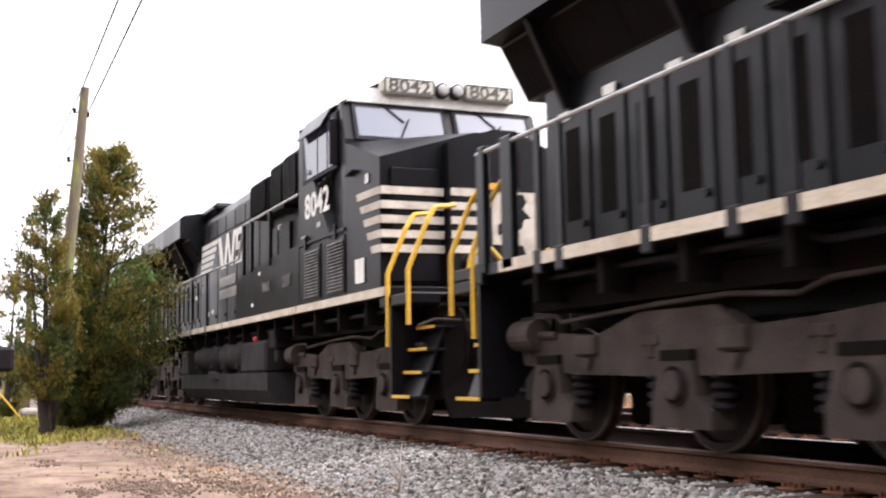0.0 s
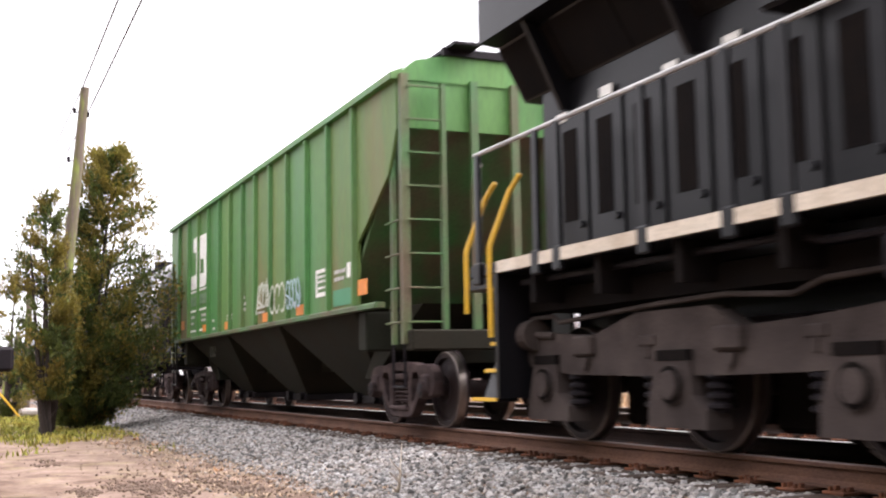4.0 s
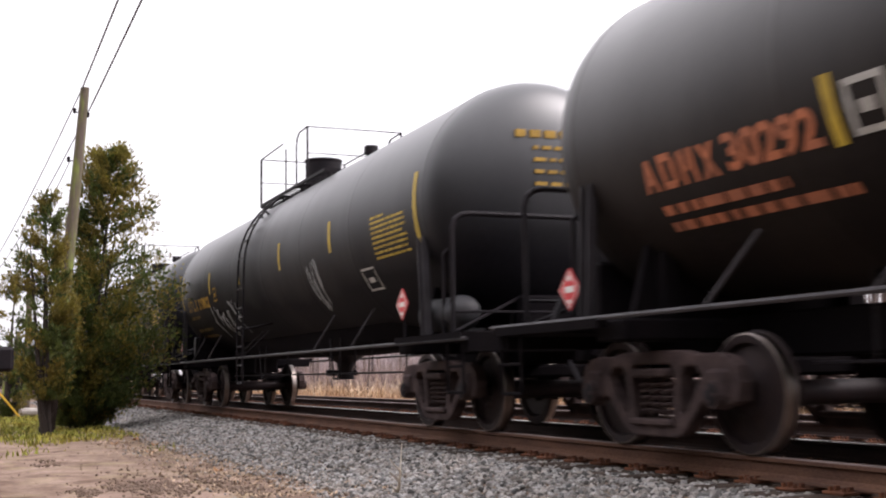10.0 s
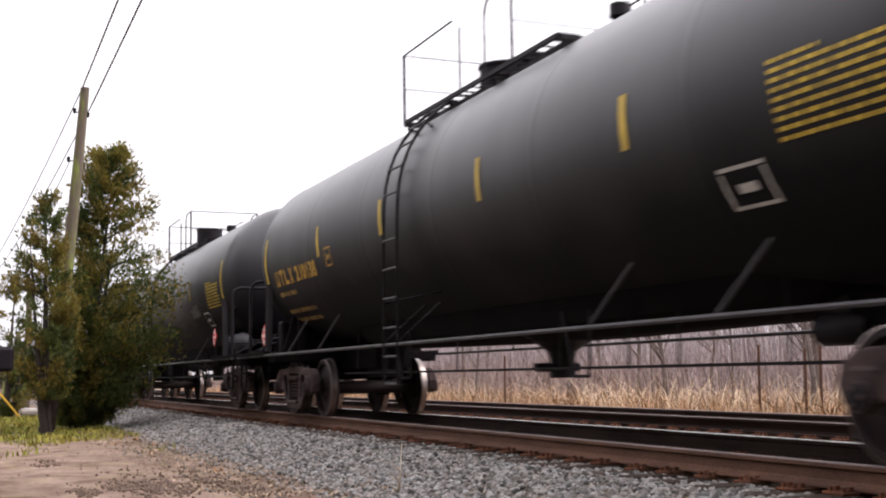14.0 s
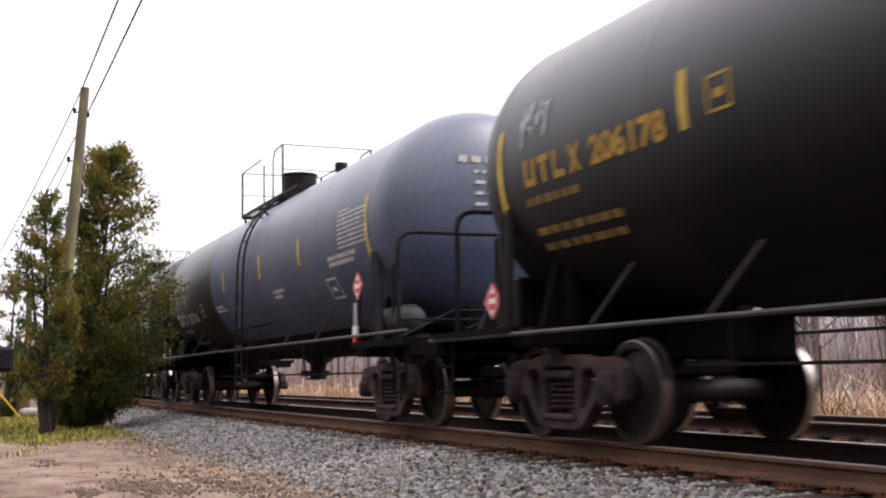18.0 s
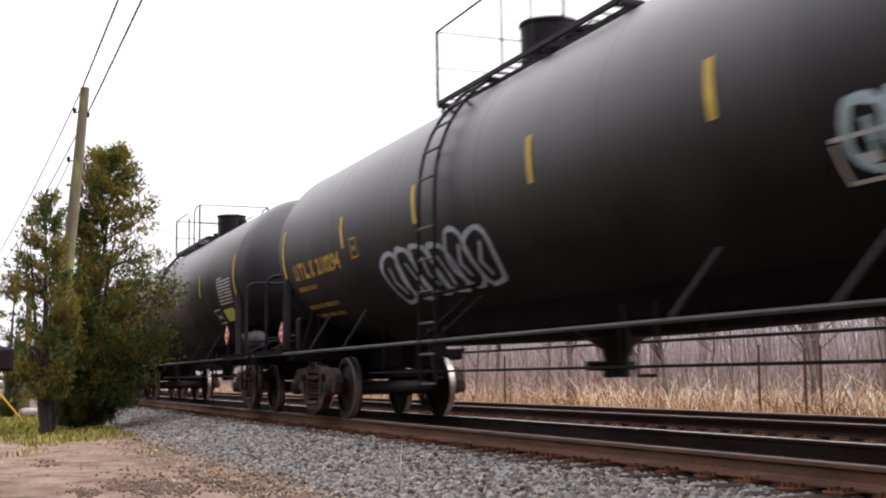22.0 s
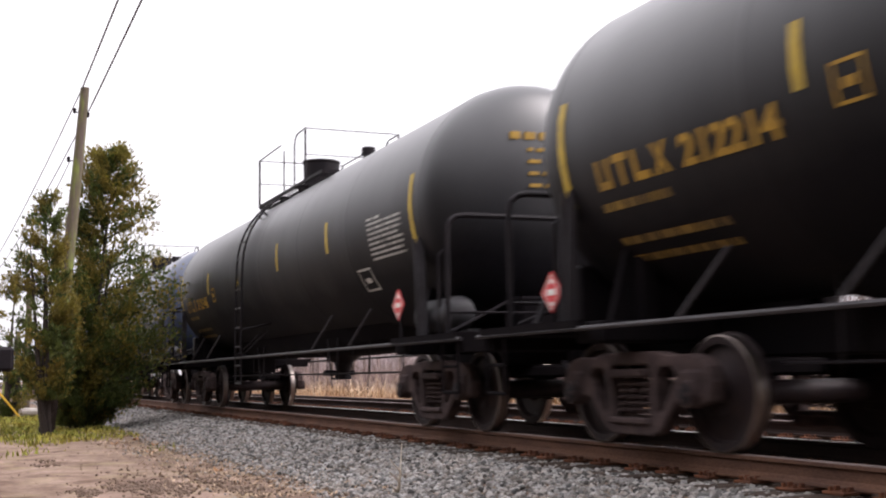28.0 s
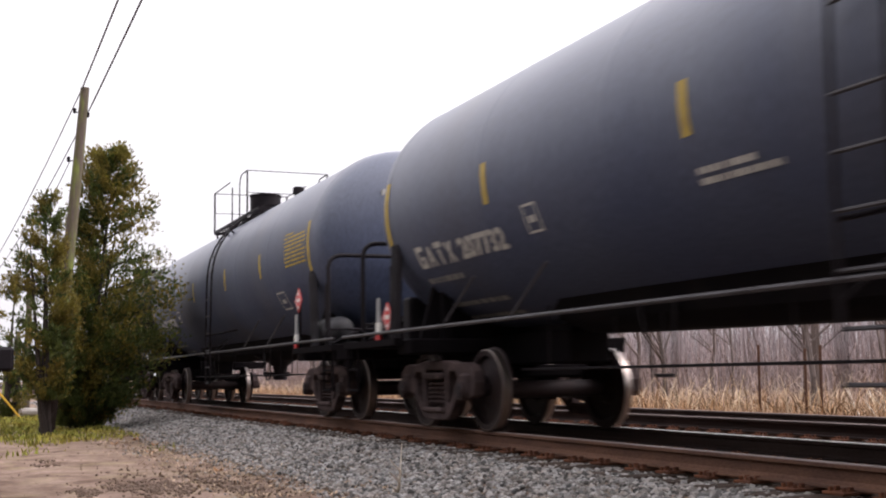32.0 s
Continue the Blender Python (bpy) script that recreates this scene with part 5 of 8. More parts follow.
            part("nose_stripe", bm, M["dusty_white"], L, "dusty white painted nose stripe")
            bm = bmesh.new()
            box(bm, 9.62, 9.628, -0.52, -0.10 + (0.10 * (k % 2)), z - 0.10, z)
            part("nose_stripe", bm, M["dusty_white"], L, "dusty white painted nose stripe")
        bm = bmesh.new()
        prism(bm, [(0.06, 2.30), (0.06, 3.00), (0.74, 3.00), (0.74, 2.16), (0.55, 2.16), (0.50, 2.30)], 0, 9.62, 9.63)
        em = part("nose_emblem", bm, M["dusty_white"], L, "white panel with a dark emblem on the nose")
        bm = bmesh.new()
        prism(bm, [(0.40, 2.96), (0.50, 2.98), (0.56, 2.88), (0.50, 2.78), (0.62, 2.66), (0.52, 2.64), (0.48, 2.52), (0.34, 2.46), (0.30, 2.34), (0.22, 2.34), (0.24, 2.46), (0.14, 2.42), (0.14, 2.56), (0.26, 2.62), (0.34, 2.74)], 0, 9.63, 9.636)
        part("emblem_shape", bm, M["loco"], em, "dark rearing emblem shape")
        bm = bmesh.new()
        box(bm, 9.46, 9.64, 0.20, 0.48, 3.06, 3.56, 0.02)
        part("nose_hatch", bm, M["blackhole"], L, "dark recessed hatch on the nose")
        bm = side_text("8042", 0.50, 6.35, -CY - 0.006, 2.98, 0.012, 1.22)
        part("road_number", bm, M["white"], L, "white road number under the cab window")
        bm = bmesh.new()
        slab([(6.15, 2.72), (6.42, 2.72), (6.42, 2.75), (6.15, 2.75)], -CY - 0.004, bm)
        slab([(6.98, 2.80), (7.14, 2.80), (7.14, 2.87), (6.98, 2.87)], -CY - 0.004, bm)
        part("small_print", bm, M["offwhite"], L)
    # cab side grilles, white plate, door trim
    for a, b in ((6.40, 7.12), (7.55, 8.25)):
        bm = bmesh.new()
        box(bm, a - 0.05, b + 0.05, -CY - 0.02, -CY, 1.76, 2.55, 0.01)
        for k in range(15):
            z = 1.80 + 0.7 * k / 15
            prism(bm, [(-CY - 0.045, z), (-CY - 0.018, z + 0.035), (-CY - 0.018, z + 0.028), (-CY - 0.045, z - 0.006)], 0, a, b, 1)
        part("side_grille", bm, [M["loco"], M["louvre"]], L)
    bm = bmesh.new()
    box(bm, 6.05, 8.28, -CY - 0.03, -CY, 2.60, 2.64)
    for xx in (6.45, 7.9):
        box(bm, xx, xx + 0.06, -CY - 0.05, -CY, 2.52, 2.72)
    part("drip_strip", bm, M["loco"], L)
    bm = bmesh.new()
    slab([(8.62, 1.84), (8.96, 1.84), (8.96, 2.16), (8.62, 2.16)], -1.47, bm, 0.012)
    part("white_plate", bm, M["white"], L, "square white painted plate")
    for xx, z in ((7.2, 3.38), (7.45, 3.40), (8.45, 3.30), (8.6, 3.32)):
        bm = bmesh.new()
        box(bm, xx, xx + 0.12, -1.56, -1.46, z, z + 0.04, 0.01)
        part("grab_lug", bm, M["steel"], L)
    bm = bmesh.new()
    slab([(9.02, 3.12), (9.12, 3.12), (9.12, 3.24), (9.02, 3.24)], -1.46, bm, 0.012)
    part("warning_plate", bm, M["white"], L, "small white warning plate")
    # pilot, plow, steps, coupler
    bm = bmesh.new()
    box(bm, 10.02, 10.55, -1.08, 1.08, 0.34, 1.60, 0.03)
    part("pilot", bm, M["blackhole"], L)
    bm = bmesh.new()
    prism(bm, [(10.45, 0.80), (10.62, 0.80), (11.0, 0.16), (10.85, 0.12), (10.45, 0.35)], 1, -0.06, 0.06)
    for s_ in (-1, 1):
        va = [bm.verts.new(p) for p in ((10.62, 0, 0.96), (10.42, s_ * 1.15, 0.96), (10.62, s_ * 1.0, 0.14), (11.0, 0, 0.12))]
        vb = [bm.verts.new(p) for p in ((10.55, 0, 0.96), (10.36, s_ * 1.15, 0.96), (10.55, s_ * 1.0, 0.14), (10.92, 0, 0.12))]
        bm.faces.new(va)
        bm.faces.new(vb[::-1])
        for i in range(4):
            bm.faces.new((va[i], vb[i], vb[(i + 1) % 4], va[(i + 1) % 4]))
    part("snow_plow", bm, M["blackhole"], L)
    for s_ in (-1, 1):
        steps(L, 9.98, 10.6, 1, s_)
        steps(L, rear, rear + 0.62, -1, s_)
    for sx, rz in ((10.3, 0), (-10.4, math.pi)):
        cp = part("coupler", cached("coupler", coupler_mesh), None, L)
        cp.location.x, cp.rotation_euler.z = sx, rz
    for k, y in enumerate((-0.86, -0.70, -0.55, 0.55, 0.70, 0.86)):
        bm = bmesh.new()
        sweep(bm, [(10.56, y, 1.42), (10.70, y, 1.34), (10.76, y + 0.02, 1.12), (10.72, y + 0.03 * (-1) ** k, 0.86), (10.66, y, 0.72)], 0.026, 8)
        part("air_hose", bm, M["blackhole"], L, "black rubber air hose")
    bm = bmesh.new()
    sweep(bm, [(10.62, -1.40, 1.20), (10.64, -1.2, 1.28), (10.66, -0.5, 1.26), (10.72, -0.1, 1.12)], 0.018, 7)
    part("uncoupling_lever", bm, M["loco_frame"], L, "bent uncoupling lever")
    # yellow hand rails at the front steps and the platform
    for s_ in (-1, 1):
        for xx in (9.90, 10.58):
            y = s_ * 1.50
            bm = bmesh.new()
            pipe(bm, [(xx, y, 0.98 if xx < 10 else 1.22), (xx, y, 1.86), (xx + 0.06, y - s_ * 0.22, 2.42), (xx + 0.03, y - s_ * 0.34, 2.60), (xx - 0.02, y - s_ * 0.62, 2.64)], 0.030, 8)
            part("step_rail", bm, M["handrail_yellow"], L, "yellow bent grab rail by the steps")
            bm = bmesh.new()
            xr = rear + (0.5 if xx < 10 else -0.06)
            pipe(bm, [(xr, y, 0.99 if xx < 10 else 1.25), (xr, y, 1.88), (xr + 0.1, y - s_ * 0.18, 2.42), (xr + 0.22, y - s_ * 0.24, 2.58)], 0.028, 8)
            part("step_rail", bm, M["handrail_yellow"], L, "yellow bent grab rail by the steps")
    bm = bmesh.new()
    for s_ in (-1, 1):
        pipe(bm, [(10.5, s_ * 0.25, 1.6), (10.5, s_ * 0.25, 2.0), (10.5, s_ * 0.4, 2.15), (10.5, s_ * 0.65, 2.05), (10.5, s_ * 0.75, 1.6)], 0.03, 8)
    part("platform_chain_rail", bm, M["handrail_yellow"], L, "yellow rail over the coupler")
    for s_ in (-1, 1):
        bm = bmesh.new()
        cyl(bm, (9.9, s_ * 0.42, 2.02), (10.12, s_ * 0.42, 2.02), 0.12, seg=16)
        dl = part("ditch_light", bm, M["steel"], L)
        bm = bmesh.new()
        lathe(bm, [(0.0, 0.075), (0.006, 0.05), (0.008, 0.0)], "x", 16, (10.122, s_ * 0.42, 2.02))
        part("lens", bm, M["lamp"], dl)
    bm = bmesh.new()
    box(bm, 9.63, 9.66, 0.02, 0.22, 3.02, 3.10)
    part("amber_marker", bm, M["amber"], L, "amber marker light")
    # side hand rails and stanchions
    for s_ in (-1, 1):
        y = s_ * 1.50
        bm = bmesh.new()
        pts = [(-10.75, y * 0.9, 2.78), (-10.55, y, 2.84), (1.92, y, 2.84), (2.38, y, 3.42), (6.0, y, 3.44)] if s_ < 0 else [(-10.75, y * 0.9, 2.78), (-10.55, y, 2.84), (5.9, y, 2.84)]
        pipe(bm, pts, 0.024, 8)
        part("hand_rail", bm, M["rail_grey"], L, "worn grey tubular hand rail")
        for xx in (-10.5, -9.25, -8.85, -7.5, -6.45, -5.85, -4.25, -2.65, -1.0):
            bm = bmesh.new()
            box(bm, xx - 0.05, xx + 0.05, y - 0.02, y + 0.02, 1.62, 2.84, 0.008)
            box(bm, xx - 0.08, xx + 0.08, y - 0.035, y + 0.035, 1.52, 1.74, 0.015)
            part("stanchion", bm, M["loco"], L)
        if not lead and s_ < 0:
            for xx, w in ((-10.42, 0.07), (-9.86, 0.12)):
                bm = bmesh.new()
                box(bm, xx - w, xx + w, y - 0.03, y + 0.05, 1.62, 2.90, 0.012)
                part("stanchion", bm, M["loco"], L)
        for xx in (2.35, 2.95, 4.25):
            bm = bmesh.new()
            box(bm, xx - 0.06, xx + 0.06, y - 0.03, y + 0.03, 2.5, 3.42, 0.01)
            part("stanchion", bm, M["loco"], L)
    # fuel tank with two air reservoirs in its side
    bm = bmesh.new()
    prof = [(-1.42, 0.72), (-1.42, 0.42), (-1.22, 0.19), (1.22, 0.19), (1.42, 0.42), (1.42, 0.72)]
    prism(bm, prof, 0, -4.3, 3.75)
    box(bm, -4.3, -3.45, -1.42, 1.42, 0.72, 1.27, 0.04)
    box(bm, 1.75, 3.55, -1.42, 1.42, 0.72, 1.28, 0.05)
    box(bm, -3.45, 1.75, -0.8, 0.8, 0.72, 1.3)
    part("fuel_tank", bm, M["tank_grey"], L, "dusty grey fuel tank")
    for a, b in ((-3.05, -0.72), (-0.42, 1.62)):
        bm = bmesh.new()
        r = 0.29
        lathe(bm, [(a, 0.0), (a + 0.02, 0.14), (a + 0.10, 0.24), (a + 0.22, r), (b - 0.22, r), (b - 0.10, 0.24), (b - 0.02, 0.14), (b, 0.0)], "x", 28, (0, -1.12, 1.08))
        part("air_reservoir", bm, M["tank_grey"], L, "dusty grey air reservoir", True)
        for xx in (a + 0.35, b - 0.4):
            bm = bmesh.new()
            prism(bm, [(-1.36, 0.72), (-1.18, 0.72), (-1.22, 0.92), (-1.34, 0.92)], 0, xx, xx + 0.10)
            cyl(bm, (xx + 0.05, -1.40, 0.86), (xx + 0.05, -1.2, 0.86), 0.06, seg=10)
            part("reservoir_bracket", bm, M["tank_grey"], L)
    bm = bmesh.new()
    prism(bm, [(-0.9, 0.78), (-0.2, 0.74), (-0.1, 0.62), (-1.0, 0.62)], 1, -1.48, -1.38)
    part("filler_step", bm, M["tank_grey"], L)
    bm = bmesh.new()
    box(bm, 2.66, 2.86, -1.42, -1.24, 1.28, 1.37, 0.03)
    part("fuel_filler", bm, M["red"], L, "red fuel filler cap")
    loco_truck(L, (-9.72, -7.65, -5.68))
    loco_truck(L, (5.05, 6.95, 8.95))
    return L

# ---- the covered hopper ----
M["green"] = mat("emerald_green_car_paint", (0.034, 0.152, 0.030), 0.55, 0, (0.068, 0.165, 0.030), 1.1, 0.8, 30, 0.05, (1, 1, 0.2), obj_var=0.10, dirt=(0.12, 0.085, 0.030), dirt_amt=0.55)
M["green_olive"] = mat("rust_streaked_olive_paint", (0.058, 0.150, 0.026), 0.6, 0, (0.100, 0.140, 0.030), 1.0, 0.75, 30, 0.05, (1.4, 1, 0.16), obj_var=0.12, dirt=(0.17, 0.072, 0.028), dirt_amt=0.95)
M["green_dark"] = mat("grimy_green_end_paint", (0.036, 0.115, 0.030), 0.6, 0, (0.080, 0.055, 0.032), 1.5, 0.9, 30, 0.1, dirt=(0.12, 0.06, 0.035), dirt_amt=0.8)
M["green_bay"] = mat("near_black_green_bay", (0.011, 0.012, 0.0075), 0.85, 0, (0.020, 0.016, 0.011), 1.2, 0.8, 40, 0.1, spec=0.15)
M["patchgreen"] = mat("fresh_green_patch", (0.03, 0.20, 0.09), 0.5, 0, (0.03, 0.16, 0.07), 2, 0.5, 40, 0.03)
M["faded_mark"] = mat("faded_grey_green_mark", (0.16, 0.23, 0.14), 0.7, 0, (0.07, 0.16, 0.07), 4, 0.8, 50, 0.02)
M["orange"] = mat("orange_reflector_panel", (0.62, 0.20, 0.025), 0.5, 0, (0.5, 0.17, 0.03), 4, 0.5, 40, 0.03)
M["spray_white"] = mat("sprayed_white", (0.50, 0.51, 0.45), 0.7, 0, (0.28, 0.33, 0.24), 3, 0.8, 40, 0.03)
M["dull_spray"] = mat("dull_sprayed_tan", (0.10, 0.095, 0.07), 0.8, 0, (0.05, 0.048, 0.036), 4, 0.8, 40, 0.02)
M["spray_pale"] = mat("sprayed_blue_white", (0.36, 0.41, 0.47), 0.7, 0, (0.20, 0.25, 0.30), 3, 0.8, 40, 0.02)
M["spray_blue"] = mat("sprayed_pale_blue", (0.36, 0.48, 0.58), 0.7, 0, (0.22, 0.32, 0.3), 3, 0.8, 40, 0.03)


def stroke(bm, pts, th, y):
    """A sprayed line of width th through the points (x, z), just off a flat side at y."""
    for a, b in zip(pts[:-1], pts[1:]):
        d = Vector((b[0] - a[0], b[1] - a[1]))
        if d.length < 1e-5:
            continue
        t_ = d.normalized() * th * 0.3
        n_ = Vector((-d.y, d.x)).normalized() * th / 2
        a2, b2 = (a[0] - t_.x, a[1] - t_.y), (b[0] + t_.x, b[1] + t_.y)
        f = bm.faces.new([bm.verts.new((p[0] + s_ * n_.x, y, p[1] + s_ * n_.y)) for p, s_ in ((a2, -1), (b2, -1), (b2, 1), (a2, 1))])
        y -= 0.0006
    return bm


def loop_letters(bm, x0, z0, w, h, n, seed, th, y):
    rnd = random.Random(seed)
    for k in range(n):
        cx, cw = x0 + w * (k + 0.5) / n, w / n * 0.52
        a0, a1 = rnd.choice(((40, 330), (-120, 170), (100, 430), (200, 520)))
        pts = []
        for j in range(15):
            a = radians(a0 + (a1 - a0) * j / 14)
            pts.append((cx + cw * math.cos(a) * (1 + 0.15 * math.sin(2 * a + k)), z0 + h / 2 + h / 2 * math.sin(a)))
        stroke(bm, pts, th, y)
        if rnd.random() < 0.6:
            stroke(bm, [(cx - cw, z0 + h * rnd.random()), (cx + cw * 1.2, z0 + h * rnd.random())], th, y - 0.01)
    return bm


def hopper_car(x):
    """A three-bay covered hopper with ribbed sides, centred at x."""
    H = thing("hopper_car", x, TC, 0, "faded green ribbed covered hopper car with rust streaks and sprayed letters", "hopper car")
    SY, z0, z1 = 1.54, 1.52, 4.20
    ribs = [-7.76, -6.53, -5.36, -4.27, -3.22, -2.15, -1.18, -0.18, 0.78, 1.80, 2.86, 3.92, 4.99, 6.1, 7.62]
    olive = (1, 5, 8, 9, 12, 13)
    # side panels between the ribs; the end panels are cut back below
    for s_ in (-1, 1):
        for k, (a, b) in enumerate(zip(ribs[:-1], ribs[1:])):
            bm = bmesh.new()
            y = s_ * SY
            if k == 0:
                poly = [(a, z1), (b, z1), (b, z0), (a + 1.22, z0), (a + 1.16, 2.45), (a + 0.3, 3.36), (a, 3.62)]
            elif k == len(ribs) - 2:
                poly = [(a, z1), (b, z1), (b, 3.55), (b - 0.3, 3.04), (b - 1.44, 2.34), (b - 1.46, z0), (a, z0)]
            else:
                poly = [(a, z1), (b, z1), (b, z0), (a, z0)]
            prism(bm, poly, 1, y - 0.02, y + 0.02)
            part("side_panel", bm, M["green_olive" if k in olive else "green"], H)
        for xx in ribs[1:-1]:
            bm = bmesh.new()
            y = s_ * (SY + 0.02)
            prism(bm, [(xx - 0.05, y), (xx - 0.032, y + s_ * 0.065), (xx + 0.032, y + s_ * 0.065), (xx + 0.05, y)], 2, z0 + 0.02, z1 - 0.06)
            part("rib", bm, M["green"], H)
        bm = bmesh.new()
        y = s_ * SY
        prism(bm, [(y - s_ * 0.06, z1 - 0.05), (y + s_ * 0.10, z1 - 0.05), (y + s_ * 0.10, z1 + 0.03), (y - s_ * 0.06, z1 + 0.10)], 0, -7.70, 7.66)
        part("top_chord", bm, M["green"], H)
        bm = bmesh.new()
        prism(bm, [(y - s_ * 0.08, z0 - 0.05), (y + s_ * 0.06, z0 - 0.05), (y + s_ * 0.06, z0), (y + s_ * 0.035, z0 + 0.02), (y - s_ * 0.08, z0 + 0.02)], 0, -7.1, 6.9)
        part("side_sill", bm, M["green_dark"], H)
    # roof with running board and hatches
    bm = bmesh.new()
    prism(bm, [(-1.52, 4.22), (-1.30, 4.42), (-0.7, 4.54), (0.7, 4.54), (1.30, 4.42), (1.52, 4.22), (1.4, 4.16), (-1.4, 4.16)], 0, -7.66, 7.62)
    part("roof", bm, M["green"], H)
    bm = bmesh.new()
    box(bm, -7.9, 7.9, -0.9, -0.55, 4.58, 4.62)
    box(bm, -7.9, 7.9, 0.55, 0.9, 4.58, 4.62)
    for xx in np.arange(-7.6, 7.7, 1.9):
        box(bm, xx, xx + 0.06, -0.95, 0.95, 4.50, 4.60)
    part("running_board", bm, M["steel"], H)
    for xx in (-5.6, -1.9, 1.9, 5.6):
        bm = bmesh.new()
        box(bm, xx - 1.6, xx + 1.6, -0.35, 0.35, 4.52, 4.66, 0.03)
        part("roof_hatch", bm, M["green"], H)
    # ends: top sheet, slope sheet, posts, ladder
    for s_ in (-1, 1):
        xe = s_ * 7.60
        bm = bmesh.new()
        box(bm, min(xe, xe - s_ * 0.05), max(xe, xe - s_ * 0.05), -1.5, 1.5, 3.58, 4.25)
        part("end_sheet", bm, M["green"], H)
        bm = bmesh.new()
        prism(bm, [(xe - s_ * 0.02, 3.60), (s_ * 5.55, z0 - 0.05), (s_ * 5.45, z0 - 0.05), (xe - s_ * 0.12, 3.60)], 1, -1.5, 1.5)
        part("slope_sheet", bm, M["green_dark"], H)
        bm = bmesh.new()
        box(bm, min(xe, s_ * 7.9), max(xe, s_ * 7.9), -1.5, 1.5, 0.92, 1.16, 0.02)
        box(bm, min(s_ * 5.6, s_ * 7.9), max(s_ * 5.6, s_ * 7.9), -0.3, 0.3, 0.78, 1.18)
        box(bm, min(s_ * 6.0, s_ * 6.3), max(s_ * 6.0, s_ * 6.3), -1.5, 1.5, 0.95, 1.45, 0.02)
        part("end_sill", bm, M["green_bay"], H)
        for yy in (-0.55, 0.0, 0.55):
            bm = bmesh.new()
            box(bm, min(xe, xe + s_ * 0.07), max(xe, xe + s_ * 0.07), yy - 0.05, yy + 0.05, 1.15, 4.2)
            part("end_post", bm, M["green_dark"], H)
        for yy in (-1.5, 1.5):
            bm = bmesh.new()
            box(bm, min(s_ * 7.30, s_ * 7.36), max(s_ * 7.30, s_ * 7.36), yy - 0.03, yy + 0.03, 1.0, 3.5)
            box(bm, min(s_ * 7.66, s_ * 7.76), max(s_ * 7.66, s_ * 7.76), yy - 0.05, yy + 0.05, 1.0, 4.2)
            part("corner_post", bm, M["green_dark"], H)
            bm = bmesh.new()
            pipe(bm, [(s_ * 7.28, yy, 1.5), (s_ * 7.28, yy, 0.5), (s_ * 7.66, yy, 0.5), (s_ * 7.66, yy, 1.5)], 0.018)
            part("sill_step", bm, M["steel"], H)
        for k in range(8):
            z = 1.25 + 0.40 * k
            bm = bmesh.new()
            cyl(bm, (s_ * 7.78, -1.48, z), (s_ * 7.78, -1.02, z), 0.013, seg=6)
            part("rung", bm, M["green_dark"], H)
            if k < 4:
                bm = bmesh.new()
                cyl(bm, (s_ * 7.70, -1.56, z), (s_ * 7.22, -1.56, z), 0.013, seg=6)
                part("rung", bm, M["green_dark"], H)
        bm = bmesh.new()
        box(bm, min(s_ * 7.72, s_ * 7.80), max(s_ * 7.72, s_ * 7.80), -1.05, -0.99, 1.15, 4.1)
        part("ladder_stile", bm, M["green_dark"], H)
        cp = part("coupler", cached("coupler", coupler_mesh), None, H)
        cp.location.x, cp.rotation_euler.z = s_ * 7.85, 0 if s_ > 0 else math.pi
    # three discharge bays
    for cx in (-3.87, 0.0, 3.87):
        bm = bmesh.new()
        T_ = [(cx - 1.93, -1.5, z0), (cx + 1.93, -1.5, z0), (cx + 1.93, 1.5, z0), (cx - 1.93, 1.5, z0)]
        B_ = [(cx - 0.42, -0.55, 0.30), (cx + 0.42, -0.55, 0.30), (cx + 0.42, 0.55, 0.30), (cx - 0.42, 0.55, 0.30)]
        va, vb = [bm.verts.new(p) for p in T_], [bm.verts.new(p) for p in B_]
        bm.faces.new(va)
        bm.faces.new(vb[::-1])
        for i in range(4):
            bm.faces.new((va[i], vb[i], vb[(i + 1) % 4], va[(i + 1) % 4]))
        bay = part("discharge_bay", bm, M["green_bay"], H)
        bm = bmesh.new()
        box(bm, cx - 0.52, cx + 0.52, -0.62, 0.62, 0.22, 0.34, 0.02)
        for yy in (-0.62, 0.62):
            cyl(bm, (cx - 0.4, yy - 0.08, 0.30), (cx - 0.4, yy + 0.08, 0.30), 0.09, seg=12)
            cyl(bm, (cx + 0.4, yy - 0.08, 0.30), (cx + 0.4, yy + 0.08, 0.30), 0.07, seg=12)
        part("discharge_gate", bm, M["steel"], bay)
    bm = bmesh.new()
    box(bm, -5.7, 5.7, -0.45, 0.45, 0.72, 1.5)
    for cx in (-1.93, 1.93):
        prism(bm, [(cx - 0.5, 0.80), (cx, 1.5), (cx + 0.5, 0.80)], 1, -0.6, 0.6)
    for s_ in (-1, 1):
        prism(bm, [(s_ * 5.75, z0), (s_ * 7.0, z0), (s_ * 5.2, 0.6), (s_ * 4.8, 0.6)], 1, -1.0, 1.0)
    part("centre_sill", bm, M["green_bay"], H)
    for sx in (-6.35, 6.35):
        truck(H, sx)
    # marks on the near side, laid just proud of the panels
    Y = -SY - 0.026
    bm = bmesh.new()
    YR = -SY - 0.09
    # a block emblem: a flag-like top, a stem and a hooked base
    slab([(-4.92, 3.68), (-3.39, 3.65), (-3.26, 3.56), (-3.28, 3.21), (-3.66, 3.13), (-4.16, 3.17), (-4.47, 3.34), (-4.93, 3.38)], Y, bm)
    slab([(-4.47, 3.36), (-4.15, 3.28), (-4.17, 2.79), (-4.49, 2.81)], Y - 0.001, bm)
    slab([(-3.78, 3.19), (-3.58, 3.12), (-3.38, 2.96), (-3.40, 2.65), (-3.77, 2.66)], Y - 0.001, bm)
